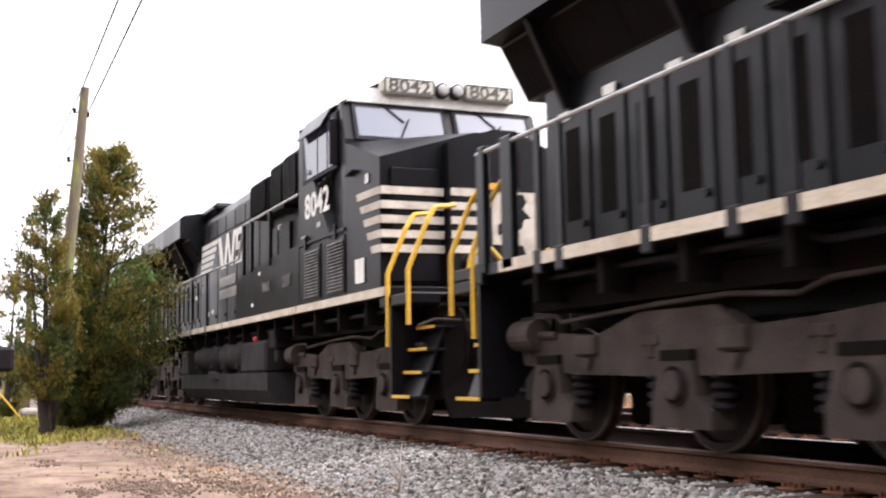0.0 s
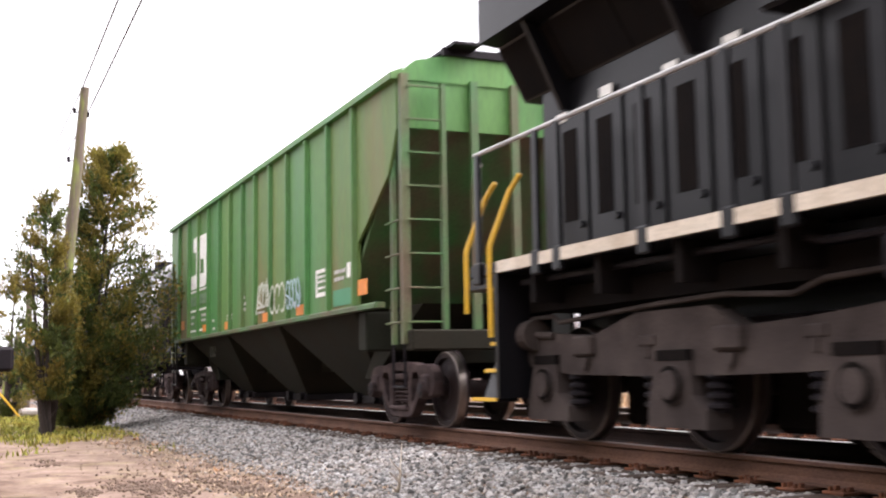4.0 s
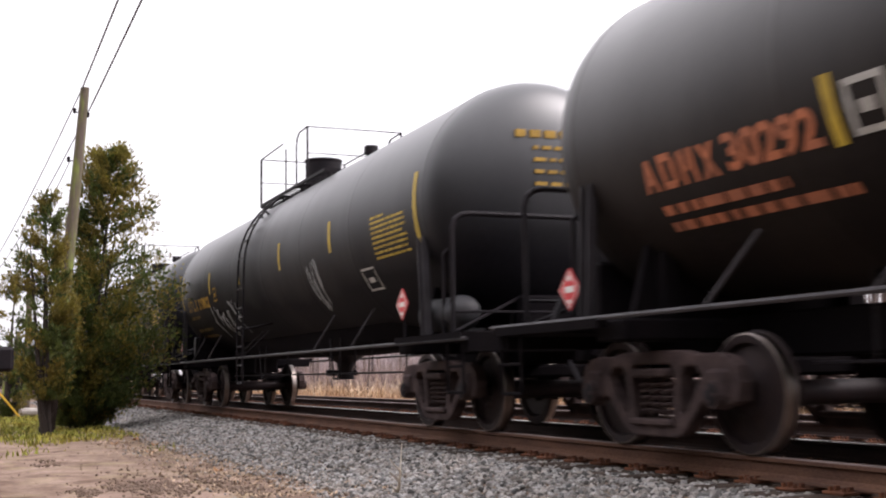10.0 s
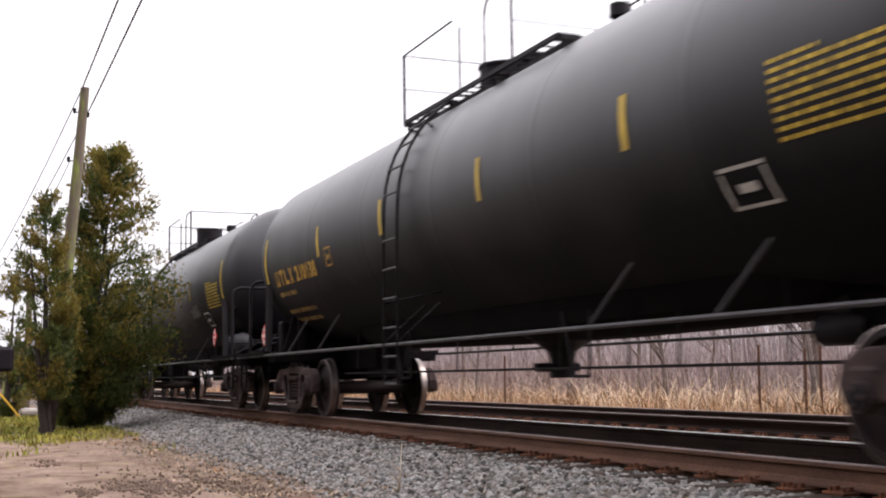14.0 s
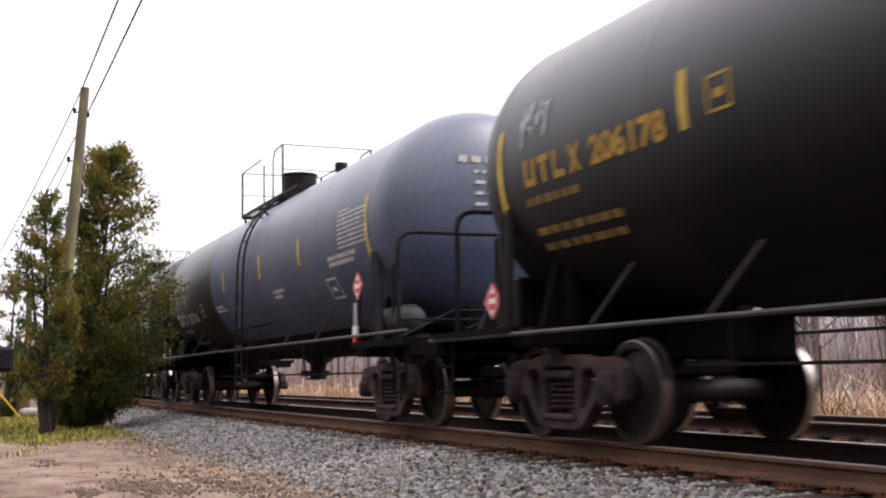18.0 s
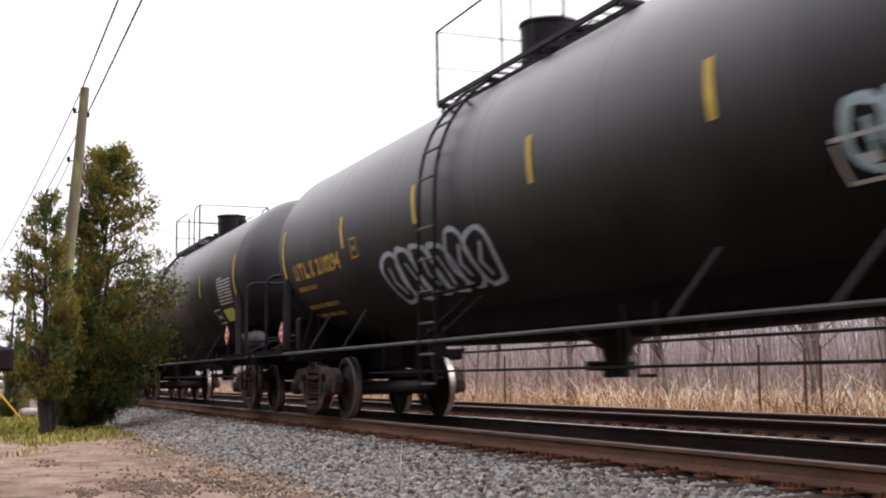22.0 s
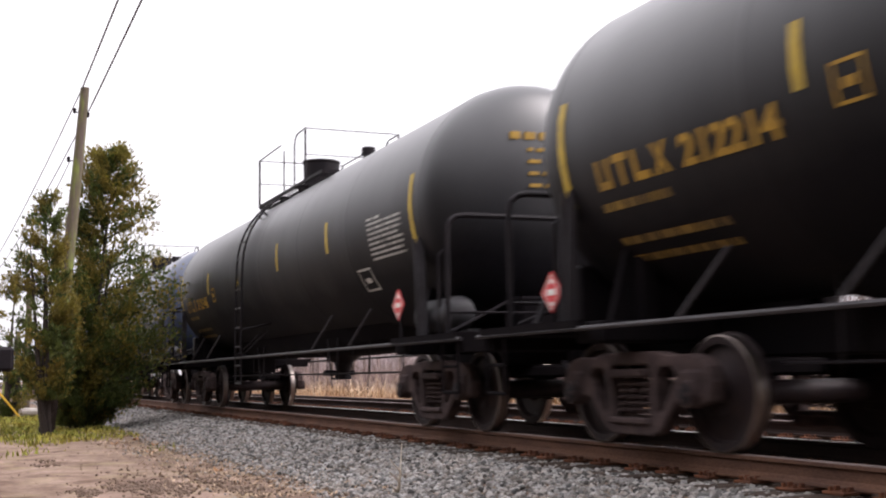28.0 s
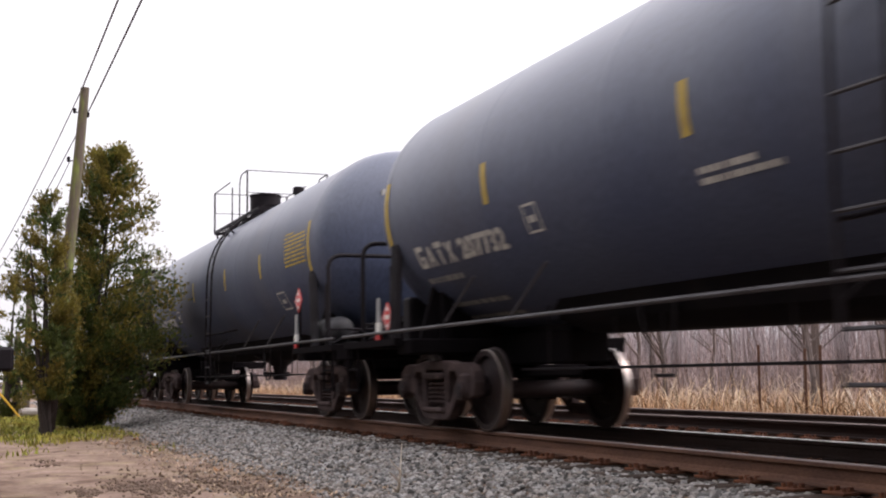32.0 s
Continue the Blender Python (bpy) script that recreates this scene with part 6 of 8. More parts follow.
    slab([(-5.15, 2.86), (-4.49, 2.88), (-3.76, 2.84), (-3.39, 2.76), (-3.40, 2.65), (-3.72, 2.56), (-5.16, 2.57)], Y, bm)
    for xa, za, zb in ((-4.303, 3.15, 3.66), (-4.303, 2.57, 3.14)):
        slab([(xa, za), (xa + 0.066, za), (xa + 0.066, zb), (xa, zb)], -1.6265, bm, 0.003)
    part("emblem", bm, M["white"], H, "white block emblem")
    for z in (2.51, 2.09, 1.66):
        bm = bmesh.new()
        slab([(-5.2, z - 0.02), (-3.27, z - 0.02), (-3.27, z + 0.02), (-5.2, z + 0.02)], Y, bm)
        part("white_line", bm, M["white"], H)
    bm = bmesh.new()
    rnd = random.Random(3)
    for (a, z, w, h, n) in ((-5.15, 1.93, 0.4, 0.06, 3), (-5.15, 1.80, 0.3, 0.05, 2), (-4.0, 1.93, 0.45, 0.06, 3), (-4.0, 1.83, 0.4, 0.05, 3), (-2.9, 1.76, 0.2, 0.05, 2), (-2.85, 1.60, 0.25, 0.05, 2),
                            (-1.55, 1.80, 0.5, 0.03, 3), (-1.55, 1.74, 0.5, 0.03, 2), (-0.3, 2.05, 0.25, 0.04, 2), (-0.4, 1.93, 0.45, 0.05, 3), (-0.4, 1.83, 0.4, 0.05, 3), (0.7, 1.80, 0.7, 0.035, 4), (0.7, 1.72, 0.7, 0.03, 3), (3.1, 1.72, 0.15, 0.06, 2), (4.8, 1.60, 0.2, 0.05, 2), (5.2, 2.02, 0.5, 0.05, 4), (5.2, 1.92, 0.45, 0.05, 3)):
        for k in range(n):
            q = w / n
            slab([(a + k * q, z), (a + k * q + q * 0.8, z), (a + k * q + q * 0.8, z + h), (a + k * q, z + h)], Y, bm)
    part("stencil", bm, M["offwhite"], H, "rows of small white stencil bars")
    bm = bmesh.new()
    for k in range(10):
        if k != 4:
            a = -5.14 + 0.185 * k
            slab([(a, 2.20), (a + 0.045, 2.20), (a + 0.045, 2.41), (a, 2.41)], Y, bm)
            slab([(a + 0.09, 2.20), (a + 0.135, 2.20), (a + 0.135, 2.41), (a + 0.09, 2.41)], Y, bm)
            slab([(a, 2.37 - 0.08 * (k % 3)), (a + 0.135, 2.37 - 0.08 * (k % 3)), (a + 0.135, 2.41 - 0.08 * (k % 3)), (a, 2.41 - 0.08 * (k % 3))], Y - 0.003, bm)
    tagged(part("faded_number", bm, M["faded_mark"], H, "faded grey-green row of block marks"), "faded grey-green row of block marks", kind="stuff")
    for a, z in ((-6.33, 1.74), (-3.86, 1.60), (-1.72, 1.56), (1.22, 1.56), (3.3, 1.56), (6.2, 1.66)):
        w = 0.42 if abs(a) < 6 else 0.36
        bm = bmesh.new()
        slab([(a, z), (a + w, z), (a + w, z + 0.15 + 0.05 * (abs(a) > 6)), (a, z + 0.15 + 0.05 * (abs(a) > 6))], Y - 0.002, bm)
        part("reflector", bm, M["orange"], H, "faded orange reflector panel")
    bm = bmesh.new()
    slab([(5.15, 1.58), (6.05, 1.58), (6.05, 1.80), (5.15, 1.80)], Y, bm)
    part("paint_patch", bm, M["patchgreen"], H, "fresh green paint patch")
    bm = bmesh.new()
    DX, DZ = -0.47, -0.12
    slab([(4.82, 1.88), (5.42, 1.88), (5.42, 1.94), (4.82, 1.94)], Y, bm)
    slab([(4.82, 2.22), (5.42, 2.22), (5.42, 2.27), (4.82, 2.27)], Y, bm)
    slab([(4.82, 1.88), (4.88, 1.88), (4.88, 2.27), (4.82, 2.27)], Y - 0.003, bm)
    slab([(5.36, 1.88), (5.42, 1.88), (5.42, 2.27), (5.36, 2.27)], Y - 0.003, bm)
    for z in (1.99, 2.08, 2.15):
        slab([(4.92, z), (5.14, z), (5.14, z + 0.03), (4.92, z + 0.03)], Y, bm)
        slab([(5.2, z), (5.34, z), (5.34, z + 0.03), (5.2, z + 0.03)], Y, bm)
    for v in bm.verts:
        v.co.x, v.co.z = v.co.x + DX, v.co.z + DZ
    part("data_frame", bm, M["white"], H, "white framed data panel")
    bm = bmesh.new()
    slab([(5.75, 1.93), (6.0, 1.93), (6.0, 2.13), (5.75, 2.13)], Y, bm)
    part("white_plate", bm, M["white"], H)
    bm = bmesh.new()
    loop_letters(bm, 1.15, 1.80, 0.75, 0.36, 4, 2, 0.04, Y - 0.07)
    stroke(bm, [(1.05, 1.70), (1.2, 1.95), (1.35, 2.15), (1.5, 2.2), (1.6, 2.05), (1.8, 2.25), (1.86, 1.85)], 0.045, Y - 0.075)
    loop_letters(bm, 1.98, 1.66, 0.9, 0.44, 3, 5, 0.045, Y - 0.07)
    part("sprayed_letters", bm, M["spray_white"], H, "white sprayed scrawl")
    bm = bmesh.new()
    loop_letters(bm, 2.98, 1.68, 0.75, 0.42, 4, 12, 0.045, Y - 0.07)
    part("sprayed_letters", bm, M["spray_blue"], H, "pale blue sprayed scrawl")
    bm = bmesh.new()
    loop_letters(bm, -4.3, 1.10, 0.55, 0.22, 4, 21, 0.03, -1.32)
    part("sprayed_letters", bm, M["dull_spray"], H, "small pale sprayed scrawl on the slope sheet")
    return H

# ---- ties, plates and ballast ----
def tie_mesh():
    bm = bmesh.new()
    box(bm, -0.115, 0.115, -1.31, 1.31, -0.18, 0.0, 0.012)
    return mesh_of("tie", bm, M["tie"])


def plate_mesh():
    """A tie plate with four spikes and a pair of anchors."""
    bm = bmesh.new()
    box(bm, -0.10, 0.10, -0.20, 0.20, 0.0, 0.022, 0.005)
    for x in (-0.06, 0.06):
        for y in (-0.10, 0.10):
            box(bm, x - 0.012, x + 0.012, y - 0.022, y + 0.022, 0.02, 0.055, 0.004)
        box(bm, x - 0.010, x + 0.010, -0.17, -0.145, 0.02, 0.05)
    return mesh_of("tie_plate", bm, M["plate"])


def track_ties(name, yc, zt, label):
    tr = thing(name, 0, yc, 0, label, "railway track", kind="structure")
    rnd = random.Random(int(yc * 10))
    for k in range(125):
        x = -58.0 + 0.5 * k + rnd.uniform(-0.03, 0.03)
        t = part("tie", cached("tie", tie_mesh), None, tr)
        t.location = (x, rnd.uniform(-0.05, 0.05), zt - 0.025 + rnd.uniform(-0.012, 0.006))
        t.rotation_euler = (0, rnd.uniform(-0.02, 0.02), rnd.uniform(-0.03, 0.03))
        for yy in (-0.755, 0.755):
            p = part("tie_plate", cached("tie_plate", plate_mesh), None, t)
            p.location = (0, yy, 0.001)
            p.rotation_euler = (0, 0, rnd.uniform(-0.03, 0.03))
    verts, faces = [], []
    for k in range(500):
        x, o = -58.5 - 0.5 * k, len(verts)
        verts += [(x + sx * 0.115, sy * 1.3, zt + dz) for dz in (-0.2, -0.025) for sx, sy in ((-1, -1), (1, -1), (1, 1), (-1, 1))]
        faces += [(o + 4, o + 5, o + 6, o + 7)] + [(o + a, o + (a + 1) % 4, o + 4 + (a + 1) % 4, o + 4 + a) for a in range(4)]
    me = bpy.data.meshes.new("far_ties")
    me.from_pydata(verts, [], faces)
    me.materials.append(M["tie"])
    tagged(part("far_ties", me, None, tr), kind="stuff")


track_ties("track_near", TC, -0.173, "weathered wooden ties with rusty orange plates in ballast")
track_ties("track_second", TC2, -0.183, "weathered wooden ties of the second track")


def scatter_mesh(name, centres, sizes, base, faces, material, rng, squash=(0.6, 1.0), jitter=0.28):
    """Joins many small stones: turned, stretched and dented copies of a small solid."""
    n, m = len(centres), len(base)
    ang = rng.uniform(0, 2 * np.pi, n)
    tilt = rng.uniform(-0.7, 0.7, n)
    v = np.repeat(base[None], n, 0) * (1 + rng.uniform(-jitter, jitter, (n, m, 1)))
    v *= np.stack([rng.uniform(0.75, 1.3, n), rng.uniform(0.7, 1.1, n), rng.uniform(*squash, n)], -1)[:, None]
    y, z = v[..., 1] * np.cos(tilt)[:, None] - v[..., 2] * np.sin(tilt)[:, None], v[..., 1] * np.sin(tilt)[:, None] + v[..., 2] * np.cos(tilt)[:, None]
    x = v[..., 0]
    c, s_ = np.cos(ang)[:, None], np.sin(ang)[:, None]
    v = np.stack([x * c - y * s_, x * s_ + y * c, z], -1) * sizes[:, None, None] + centres[:, None]
    f = (faces[None] + (np.arange(n) * m)[:, None, None]).reshape(-1, faces.shape[1])
    me = bpy.data.meshes.new(name)
    me.from_pydata(v.reshape(-1, 3).tolist(), [], f.tolist())
    me.materials.append(material)
    return new(name, me)


def small_solid():
    bm = bmesh.new()
    bmesh.ops.create_icosphere(bm, subdivisions=1, radius=1)
    bm.verts.ensure_lookup_table()
    a = np.array([v.co[:] for v in bm.verts])
    f = np.array([[v.index for v in p.verts] for p in bm.faces])
    bm.free()
    return a, f


def stone_material():
    """Crushed grey stone: each stone its own shade."""
    m = mat("crushed_grey_stone", (0.205, 0.20, 0.195), 0.92, 0, (0.135, 0.105, 0.082), 7, 0.7, 90, 0.25)
    nt = m.node_tree
    g = nt.nodes.new("ShaderNodeNewGeometry")
    r = nt.nodes.new("ShaderNodeMapRange")
    r.inputs[3].default_value, r.inputs[4].default_value = 0.22, 2.0
    h = nt.nodes.new("ShaderNodeHueSaturation")
    b = nt.nodes["Principled BSDF"]
    old = b.inputs["Base Color"].links[0].from_socket
    nt.links.new(g.outputs["Random Per Island"], r.inputs[0])
    nt.links.new(r.outputs[0], h.inputs["Value"])
    nt.links.new(old, h.inputs["Color"])
    nt.links.new(h.outputs[0], b.inputs["Base Color"])
    return m


M["stone"] = stone_material()
rng = np.random.default_rng(11)
SB, SF = small_solid()


def stones(n, x0, x1, y0, y1, top, size, near=1.0):
    x = x0 + (x1 - x0) * rng.random(n) ** near
    y = y0 + (y1 - y0) * rng.random(n)
    z = np.array([max(ground_height(a, b), -9) for a, b in zip(x, y)]) + top
    return np.stack([x, y, z + rng.uniform(-0.012, 0.018, n)], -1), rng.uniform(size * 0.6, size * 1.35, n)


heaps = [stones(42000, -3.5, -36.0, -2.15, -0.10, 0.0, 0.026, 1.35), stones(5000, -36.0, -62.0, -2.2, -0.1, 0.0, 0.045), stones(2600, -3.5, -34.0, -2.5, -2.05, 0.0, 0.022, 1.2),
         stones(7000, 0.0, -38.0, 4.2, 7.9, 0.02, 0.036, 1.2), stones(260, -5.0, -26.0, -3.3, -2.4, 0.004, 0.016)]
tagged(scatter_mesh("ballast", np.concatenate([h[0] for h in heaps]), np.concatenate([h[1] for h in heaps]), SB, SF, M["stone"], rng), "crushed grey ballast stones along the tracks", "ballast", kind="stuff")
# stained stones, with the shade under the train put into their colour
M["shaded_stone"] = mat("stained_shaded_ballast", (0.05, 0.045, 0.042), 0.85, 0, (0.026, 0.023, 0.022), 6, 0.8, 90, 0.25)
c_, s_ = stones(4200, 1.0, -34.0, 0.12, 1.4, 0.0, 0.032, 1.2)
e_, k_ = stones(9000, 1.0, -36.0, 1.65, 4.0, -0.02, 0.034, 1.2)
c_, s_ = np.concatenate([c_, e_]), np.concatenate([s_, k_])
tagged(scatter_mesh("stained_ballast", c_, s_, SB, SF, M["shaded_stone"], rng), "stained ballast between the rails and the tracks, darkened for shade", "ballast", kind="stuff")
CLOD_SPOTS = [(-12.1, -3.93, 0.16, 130), (-11.98, -3.57, 0.22, 170), (-11.83, -4.33, 0.14, 110), (-12.1, -3.07, 0.18, 110), (-11.1, -2.97, 0.15, 90), (-11.6, -3.8, 0.2, 120), (-16.1, -4.4, 0.15, 60), (-13.6, -3.6, 0.5, 40), (-10.98, -2.86, 0.2, 90), (-11.44, -3.59, 0.25, 130), (-11.8, -2.4, 0.3, 60), (-13.0, -2.9, 0.4, 60)]
# dirt crumbs and clods in the ruts
c_, s_ = stones(500, -6.0, -26.0, -5.4, -2.6, -0.004, 0.009, 1.2)
for cx_, cy_, sp, k_ in CLOD_SPOTS:
    k_ = int(k_ * 1.9)
    e_ = np.stack([rng.normal(cx_, sp * 1.6, k_), rng.normal(cy_, sp * 0.55, k_)], -1)
    z_ = np.array([ground_height(a, b) for a, b in e_]) + 0.01
    c_ = np.concatenate([c_, np.concatenate([e_, z_[:, None]], 1)])
    s_ = np.concatenate([s_, 0.005 + 0.019 * rng.random(k_) ** 2.0])
M["clod"] = mat("crumbly_dark_earth", (0.105, 0.068, 0.048), 0.95, 0, (0.19, 0.132, 0.098), 3, 0.8, 50, 0.5)
tagged(scatter_mesh("earth_clods", c_, s_, SB, SF, M["clod"], rng), "crumbled brown earth clods on the dirt", "earth", kind="stuff")


# ---- weeds and woods beyond the tracks ----
def blade_mesh(name, roots, heights, lean, width, material, rng):
    """Many thin two-part blades."""
    n = len(roots)
    a = rng.uniform(0, 2 * np.pi, n)
    d = np.stack([np.cos(a), np.sin(a), np.zeros(n)], -1)
    side = np.stack([-np.sin(a), np.cos(a), np.zeros(n)], -1) * (width * rng.uniform(0.6, 1.4, n))[:, None]
    up = np.array([0, 0, 1.0])
    mid = roots + heights[:, None] * 0.55 * up + d * (lean * 0.3 * heights)[:, None]
    tip = roots + heights[:, None] * up + d * (lean * heights)[:, None]
    v = np.stack([roots - side, roots + side, mid + side * 0.7, mid - side * 0.7, tip], 1)
    base = np.arange(n)[:, None] * 5
    q = (base + np.array([[0, 1, 2, 3]])).tolist()
    t = (base + np.array([[3, 2, 4]])).tolist()
    me = bpy.data.meshes.new(name)
    me.from_pydata(v.reshape(-1, 3).tolist(), [], q + t)
    me.materials.append(material)
    return new(name, me)


def island_mat(name, col, col2, spread=0.35, rough=0.85):
    m = mat(name, col, rough, 0, col2, 1.5, 0.9, 40, 0.0)
    nt = m.node_tree
    g = nt.nodes.new("ShaderNodeNewGeometry")
    r = nt.nodes.new("ShaderNodeMapRange")
    r.inputs[3].default_value, r.inputs[4].default_value = 1 - spread, 1 + spread
    h = nt.nodes.new("ShaderNodeHueSaturation")
    b = nt.nodes["Principled BSDF"]
    old = b.inputs["Base Color"].links[0].from_socket
    nt.links.new(g.outputs["Random Per Island"], r.inputs[0])
    nt.links.new(r.outputs[0], h.inputs["Value"])
    nt.links.new(old, h.inputs["Color"])
    nt.links.new(h.outputs[0], b.inputs["Base Color"])
    return m


def leafy(m, through):
    """Thin leaves: part of the light comes through them."""
    nt = m.node_tree
    t, x = nt.nodes.new("ShaderNodeBsdfTranslucent"), nt.nodes.new("ShaderNodeMixShader")
    t.inputs["Color"].default_value = (*through, 1)
    x.inputs[0].default_value = 0.35
    nt.links.new(nt.nodes["Principled BSDF"].outputs[0], x.inputs[1])
    nt.links.new(t.outputs[0], x.inputs[2])
    nt.links.new(x.outputs[0], nt.nodes["Material Output"].inputs[0])
    return m


M["straw"] = island_mat("dry_straw_grass", (0.34, 0.200, 0.095), (0.17, 0.088, 0.045), 0.7)
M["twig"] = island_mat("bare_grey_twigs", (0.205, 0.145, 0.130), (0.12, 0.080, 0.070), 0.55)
M["bark"] = mat("grey_brown_bark", (0.125, 0.095, 0.084), 0.95, 0, (0.066, 0.050, 0.044), 6, 0.8, 40, 0.7, (1, 1, 0.25), 0.15)
n = 34000
gx_ = -2.0 - 78 * rng.random(n) ** 1.3
gy_ = 8.0 + 9.0 * rng.random(n) ** 1.4
gz_ = np.array([ground_height(a, b) for a, b in zip(gx_, gy_)])
clump = 0.62 + 0.30 * np.sin(gx_ * 0.9) * np.cos(gy_ * 0.7 + gx_ * 0.21) + 0.28 * np.sin(gx_ * 2.7 + 1.3) * np.sin(gy_ * 1.9)
hh = rng.uniform(0.2, 0.95, n) * np.clip(clump, 0.2, 1.3)
tagged(blade_mesh("dry_grass", np.stack([gx_, gy_, gz_], -1), hh, rng.uniform(0.1, 2.3, n) ** 1.2, 0.008, M["straw"], rng), "tall tangled dry grass beyond the tracks", "grass", kind="stuff")
# pale arching canes lying through the grass
n = 2600
cx_, cy_ = -3.0 - 60 * rng.random(n) ** 1.3, 8.3 + 4.0 * rng.random(n)
M["cane"] = island_mat("bleached_arching_cane", (0.46, 0.36, 0.24), (0.28, 0.18, 0.10), 0.5)
tagged(blade_mesh("bent_canes", np.stack([cx_, cy_, np.array([ground_height(a, b) for a, b in zip(cx_, cy_)])], -1), rng.uniform(0.35, 1.25, n), rng.uniform(0.4, 2.2, n), 0.011, M["cane"], rng), "bleached bent canes tangled in the dry grass", "grass", kind="stuff")
n = 16000
bx_ = -1.0 - 110 * rng.random(n) ** 1.2
by_ = 10.0 + 24.0 * rng.random(n)
clump = np.sin(bx_ * 0.55 + 1.0) + np.sin(bx_ * 0.23 + by_ * 0.3)
keep = rng.random(n) < np.clip(0.62 + 0.35 * clump, 0.12, 1.0)
bx_, by_ = bx_[keep], by_[keep]
n = len(bx_)
bz_ = np.array([ground_height(a, b) for a, b in zip(bx_, by_)])
bh_ = rng.uniform(0.8, 3.0, n) * (0.8 + 0.25 * np.sin(bx_ * 0.55 + 1.0))
roots = np.stack([bx_, by_, bz_], -1)
twigs = [roots]
tall = [bh_]
for k in range(2):
    twigs.append(roots + np.stack([rng.uniform(-0.25, 0.25, n), rng.uniform(-0.25, 0.25, n), bh_ * rng.uniform(0.25, 0.6, n)], -1))
    tall.append(bh_ * rng.uniform(0.25, 0.5, n))
tagged(blade_mesh("brush", np.concatenate(twigs), np.concatenate(tall), np.concatenate([rng.uniform(0.0, 0.8, n), rng.uniform(0.4, 1.9, 2 * n)]), 0.0075, M["twig"], rng), "leafless grey-brown brush behind the grass", "brush", kind="stuff")


# distance haze is mixed into this paler, mauver twig colour
M["haze_twig"] = island_mat("hazed_mauve_grey_woods", (0.29, 0.245, 0.25), (0.22, 0.175, 0.175), 0.4)
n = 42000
# runs on unseen past x = 0, added to darken reflections
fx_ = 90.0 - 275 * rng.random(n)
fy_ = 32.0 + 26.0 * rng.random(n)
tagged(blade_mesh("far_woods", np.stack([fx_, fy_, np.full(n, GZ - 0.1)], -1), rng.uniform(2.5, 9.0, n) * (0.85 + 0.2 * np.sin(fx_ * 0.21)), rng.uniform(0.0, 0.45, n), 0.026, M["haze_twig"], rng), "distant leafless woods with haze in their grey", "woods", kind="stuff")


def tubes(name, segs, material, parent, sides=5):
    """Joins tapered round sticks (start, end, start radius, end radius) into one part."""
    verts, faces = [], []
    for p, q, r0, r1 in segs:
        d = (q - p).normalized()
        u = d.cross(Vector((0.31, 0.95, 0.05))).normalized()
        w = d.cross(u)
        o = len(verts)
        for c, r in ((p, r0), (q, r1)):
            for k in range(sides):
                a = 2 * math.pi * k / sides
                verts.append(c + (u * math.cos(a) + w * math.sin(a)) * r)
        for k in range(sides):
            faces.append((o + k, o + (k + 1) % sides, o + sides + (k + 1) % sides, o + sides + k))
        faces.append(tuple(range(o + sides, o + 2 * sides)))
    me = bpy.data.meshes.new(name)
    me.from_pydata([tuple(v) for v in verts], [], faces)
    me.materials.append(material)
    return part(name, me, None, parent)


def bare_tree(x, y, h, r, seed, label="slender leafless tree with grey-brown bark"):
    """A leafless tree: a bent tapered trunk with forking limbs and twigs."""
    rnd = random.Random(seed)
    z = ground_height(x, y)
    T = thing("bare_tree", x, y, z, label, "tree", "bare trees beyond the tracks")
    pts = [Vector((0, 0, -0.1))]
    lx, ly = rnd.uniform(-0.12, 0.12), rnd.uniform(-0.1, 0.1)
    for k in range(1, 7):
        pts.append(Vector((lx * h * k / 6 + rnd.uniform(-0.05, 0.05) * h * 0.3, ly * h * k / 6 + rnd.uniform(-0.05, 0.05) * h * 0.2, h * k / 6)))
    tubes("trunk", [(pts[k], pts[k + 1], r * (1 - k / 7), r * (1 - (k + 1) / 7)) for k in range(6)], M["bark"], T, 7)
    for k in range(rnd.randint(9, 14)):
        f = rnd.uniform(0.22, 0.98)
        i = min(5, int(f * 6))
        p = pts[i].lerp(pts[i + 1], f * 6 - i)
        a = rnd.uniform(0, 6.28)
        l = h * rnd.uniform(0.18, 0.36) * (1.15 - f * 0.6)
        d = Vector((math.cos(a) * 0.7, math.sin(a) * 0.7, rnd.uniform(0.5, 1.0))).normalized()
        q = p + d * l
        rr = r * 0.34 * (1.1 - f)
        segs = [(p, q, rr + 0.006, rr * 0.5 + 0.004)]
        for j in range(7):
            b = p.lerp(q, rnd.uniform(0.3, 1.0))
            e = b + Vector((rnd.uniform(-1, 1), rnd.uniform(-1, 1), rnd.uniform(0.2, 1.2))).normalized() * l * rnd.uniform(0.25, 0.6)
            segs.append((b, e, rr * 0.3 + 0.003, 0.002))
        tubes("limb", segs, M["bark"], T, 4)
    return T


rt = random.Random(4)
for k in range(46):
    x = -4.0 - 95 * (k / 46) - rt.uniform(0, 2.0)
    bare_tree(x, rt.uniform(11.0, 24.0), rt.uniform(4.5, 8.5), rt.uniform(0.035, 0.12), 100 + k)
for k, (x, y, h, r) in enumerate(((-15.0, 11.2, 6.5, 0.10), (-12.9, 10.6, 5.5, 0.09), (-20.2, 12.0, 7.0, 0.12), (-33.0, 13.0, 7.5, 0.13), (-9.2, 10.2, 5.0, 0.06))):
    bare_tree(x, y, h, r, 300 + k, "leaning leafless tree behind the dry grass")
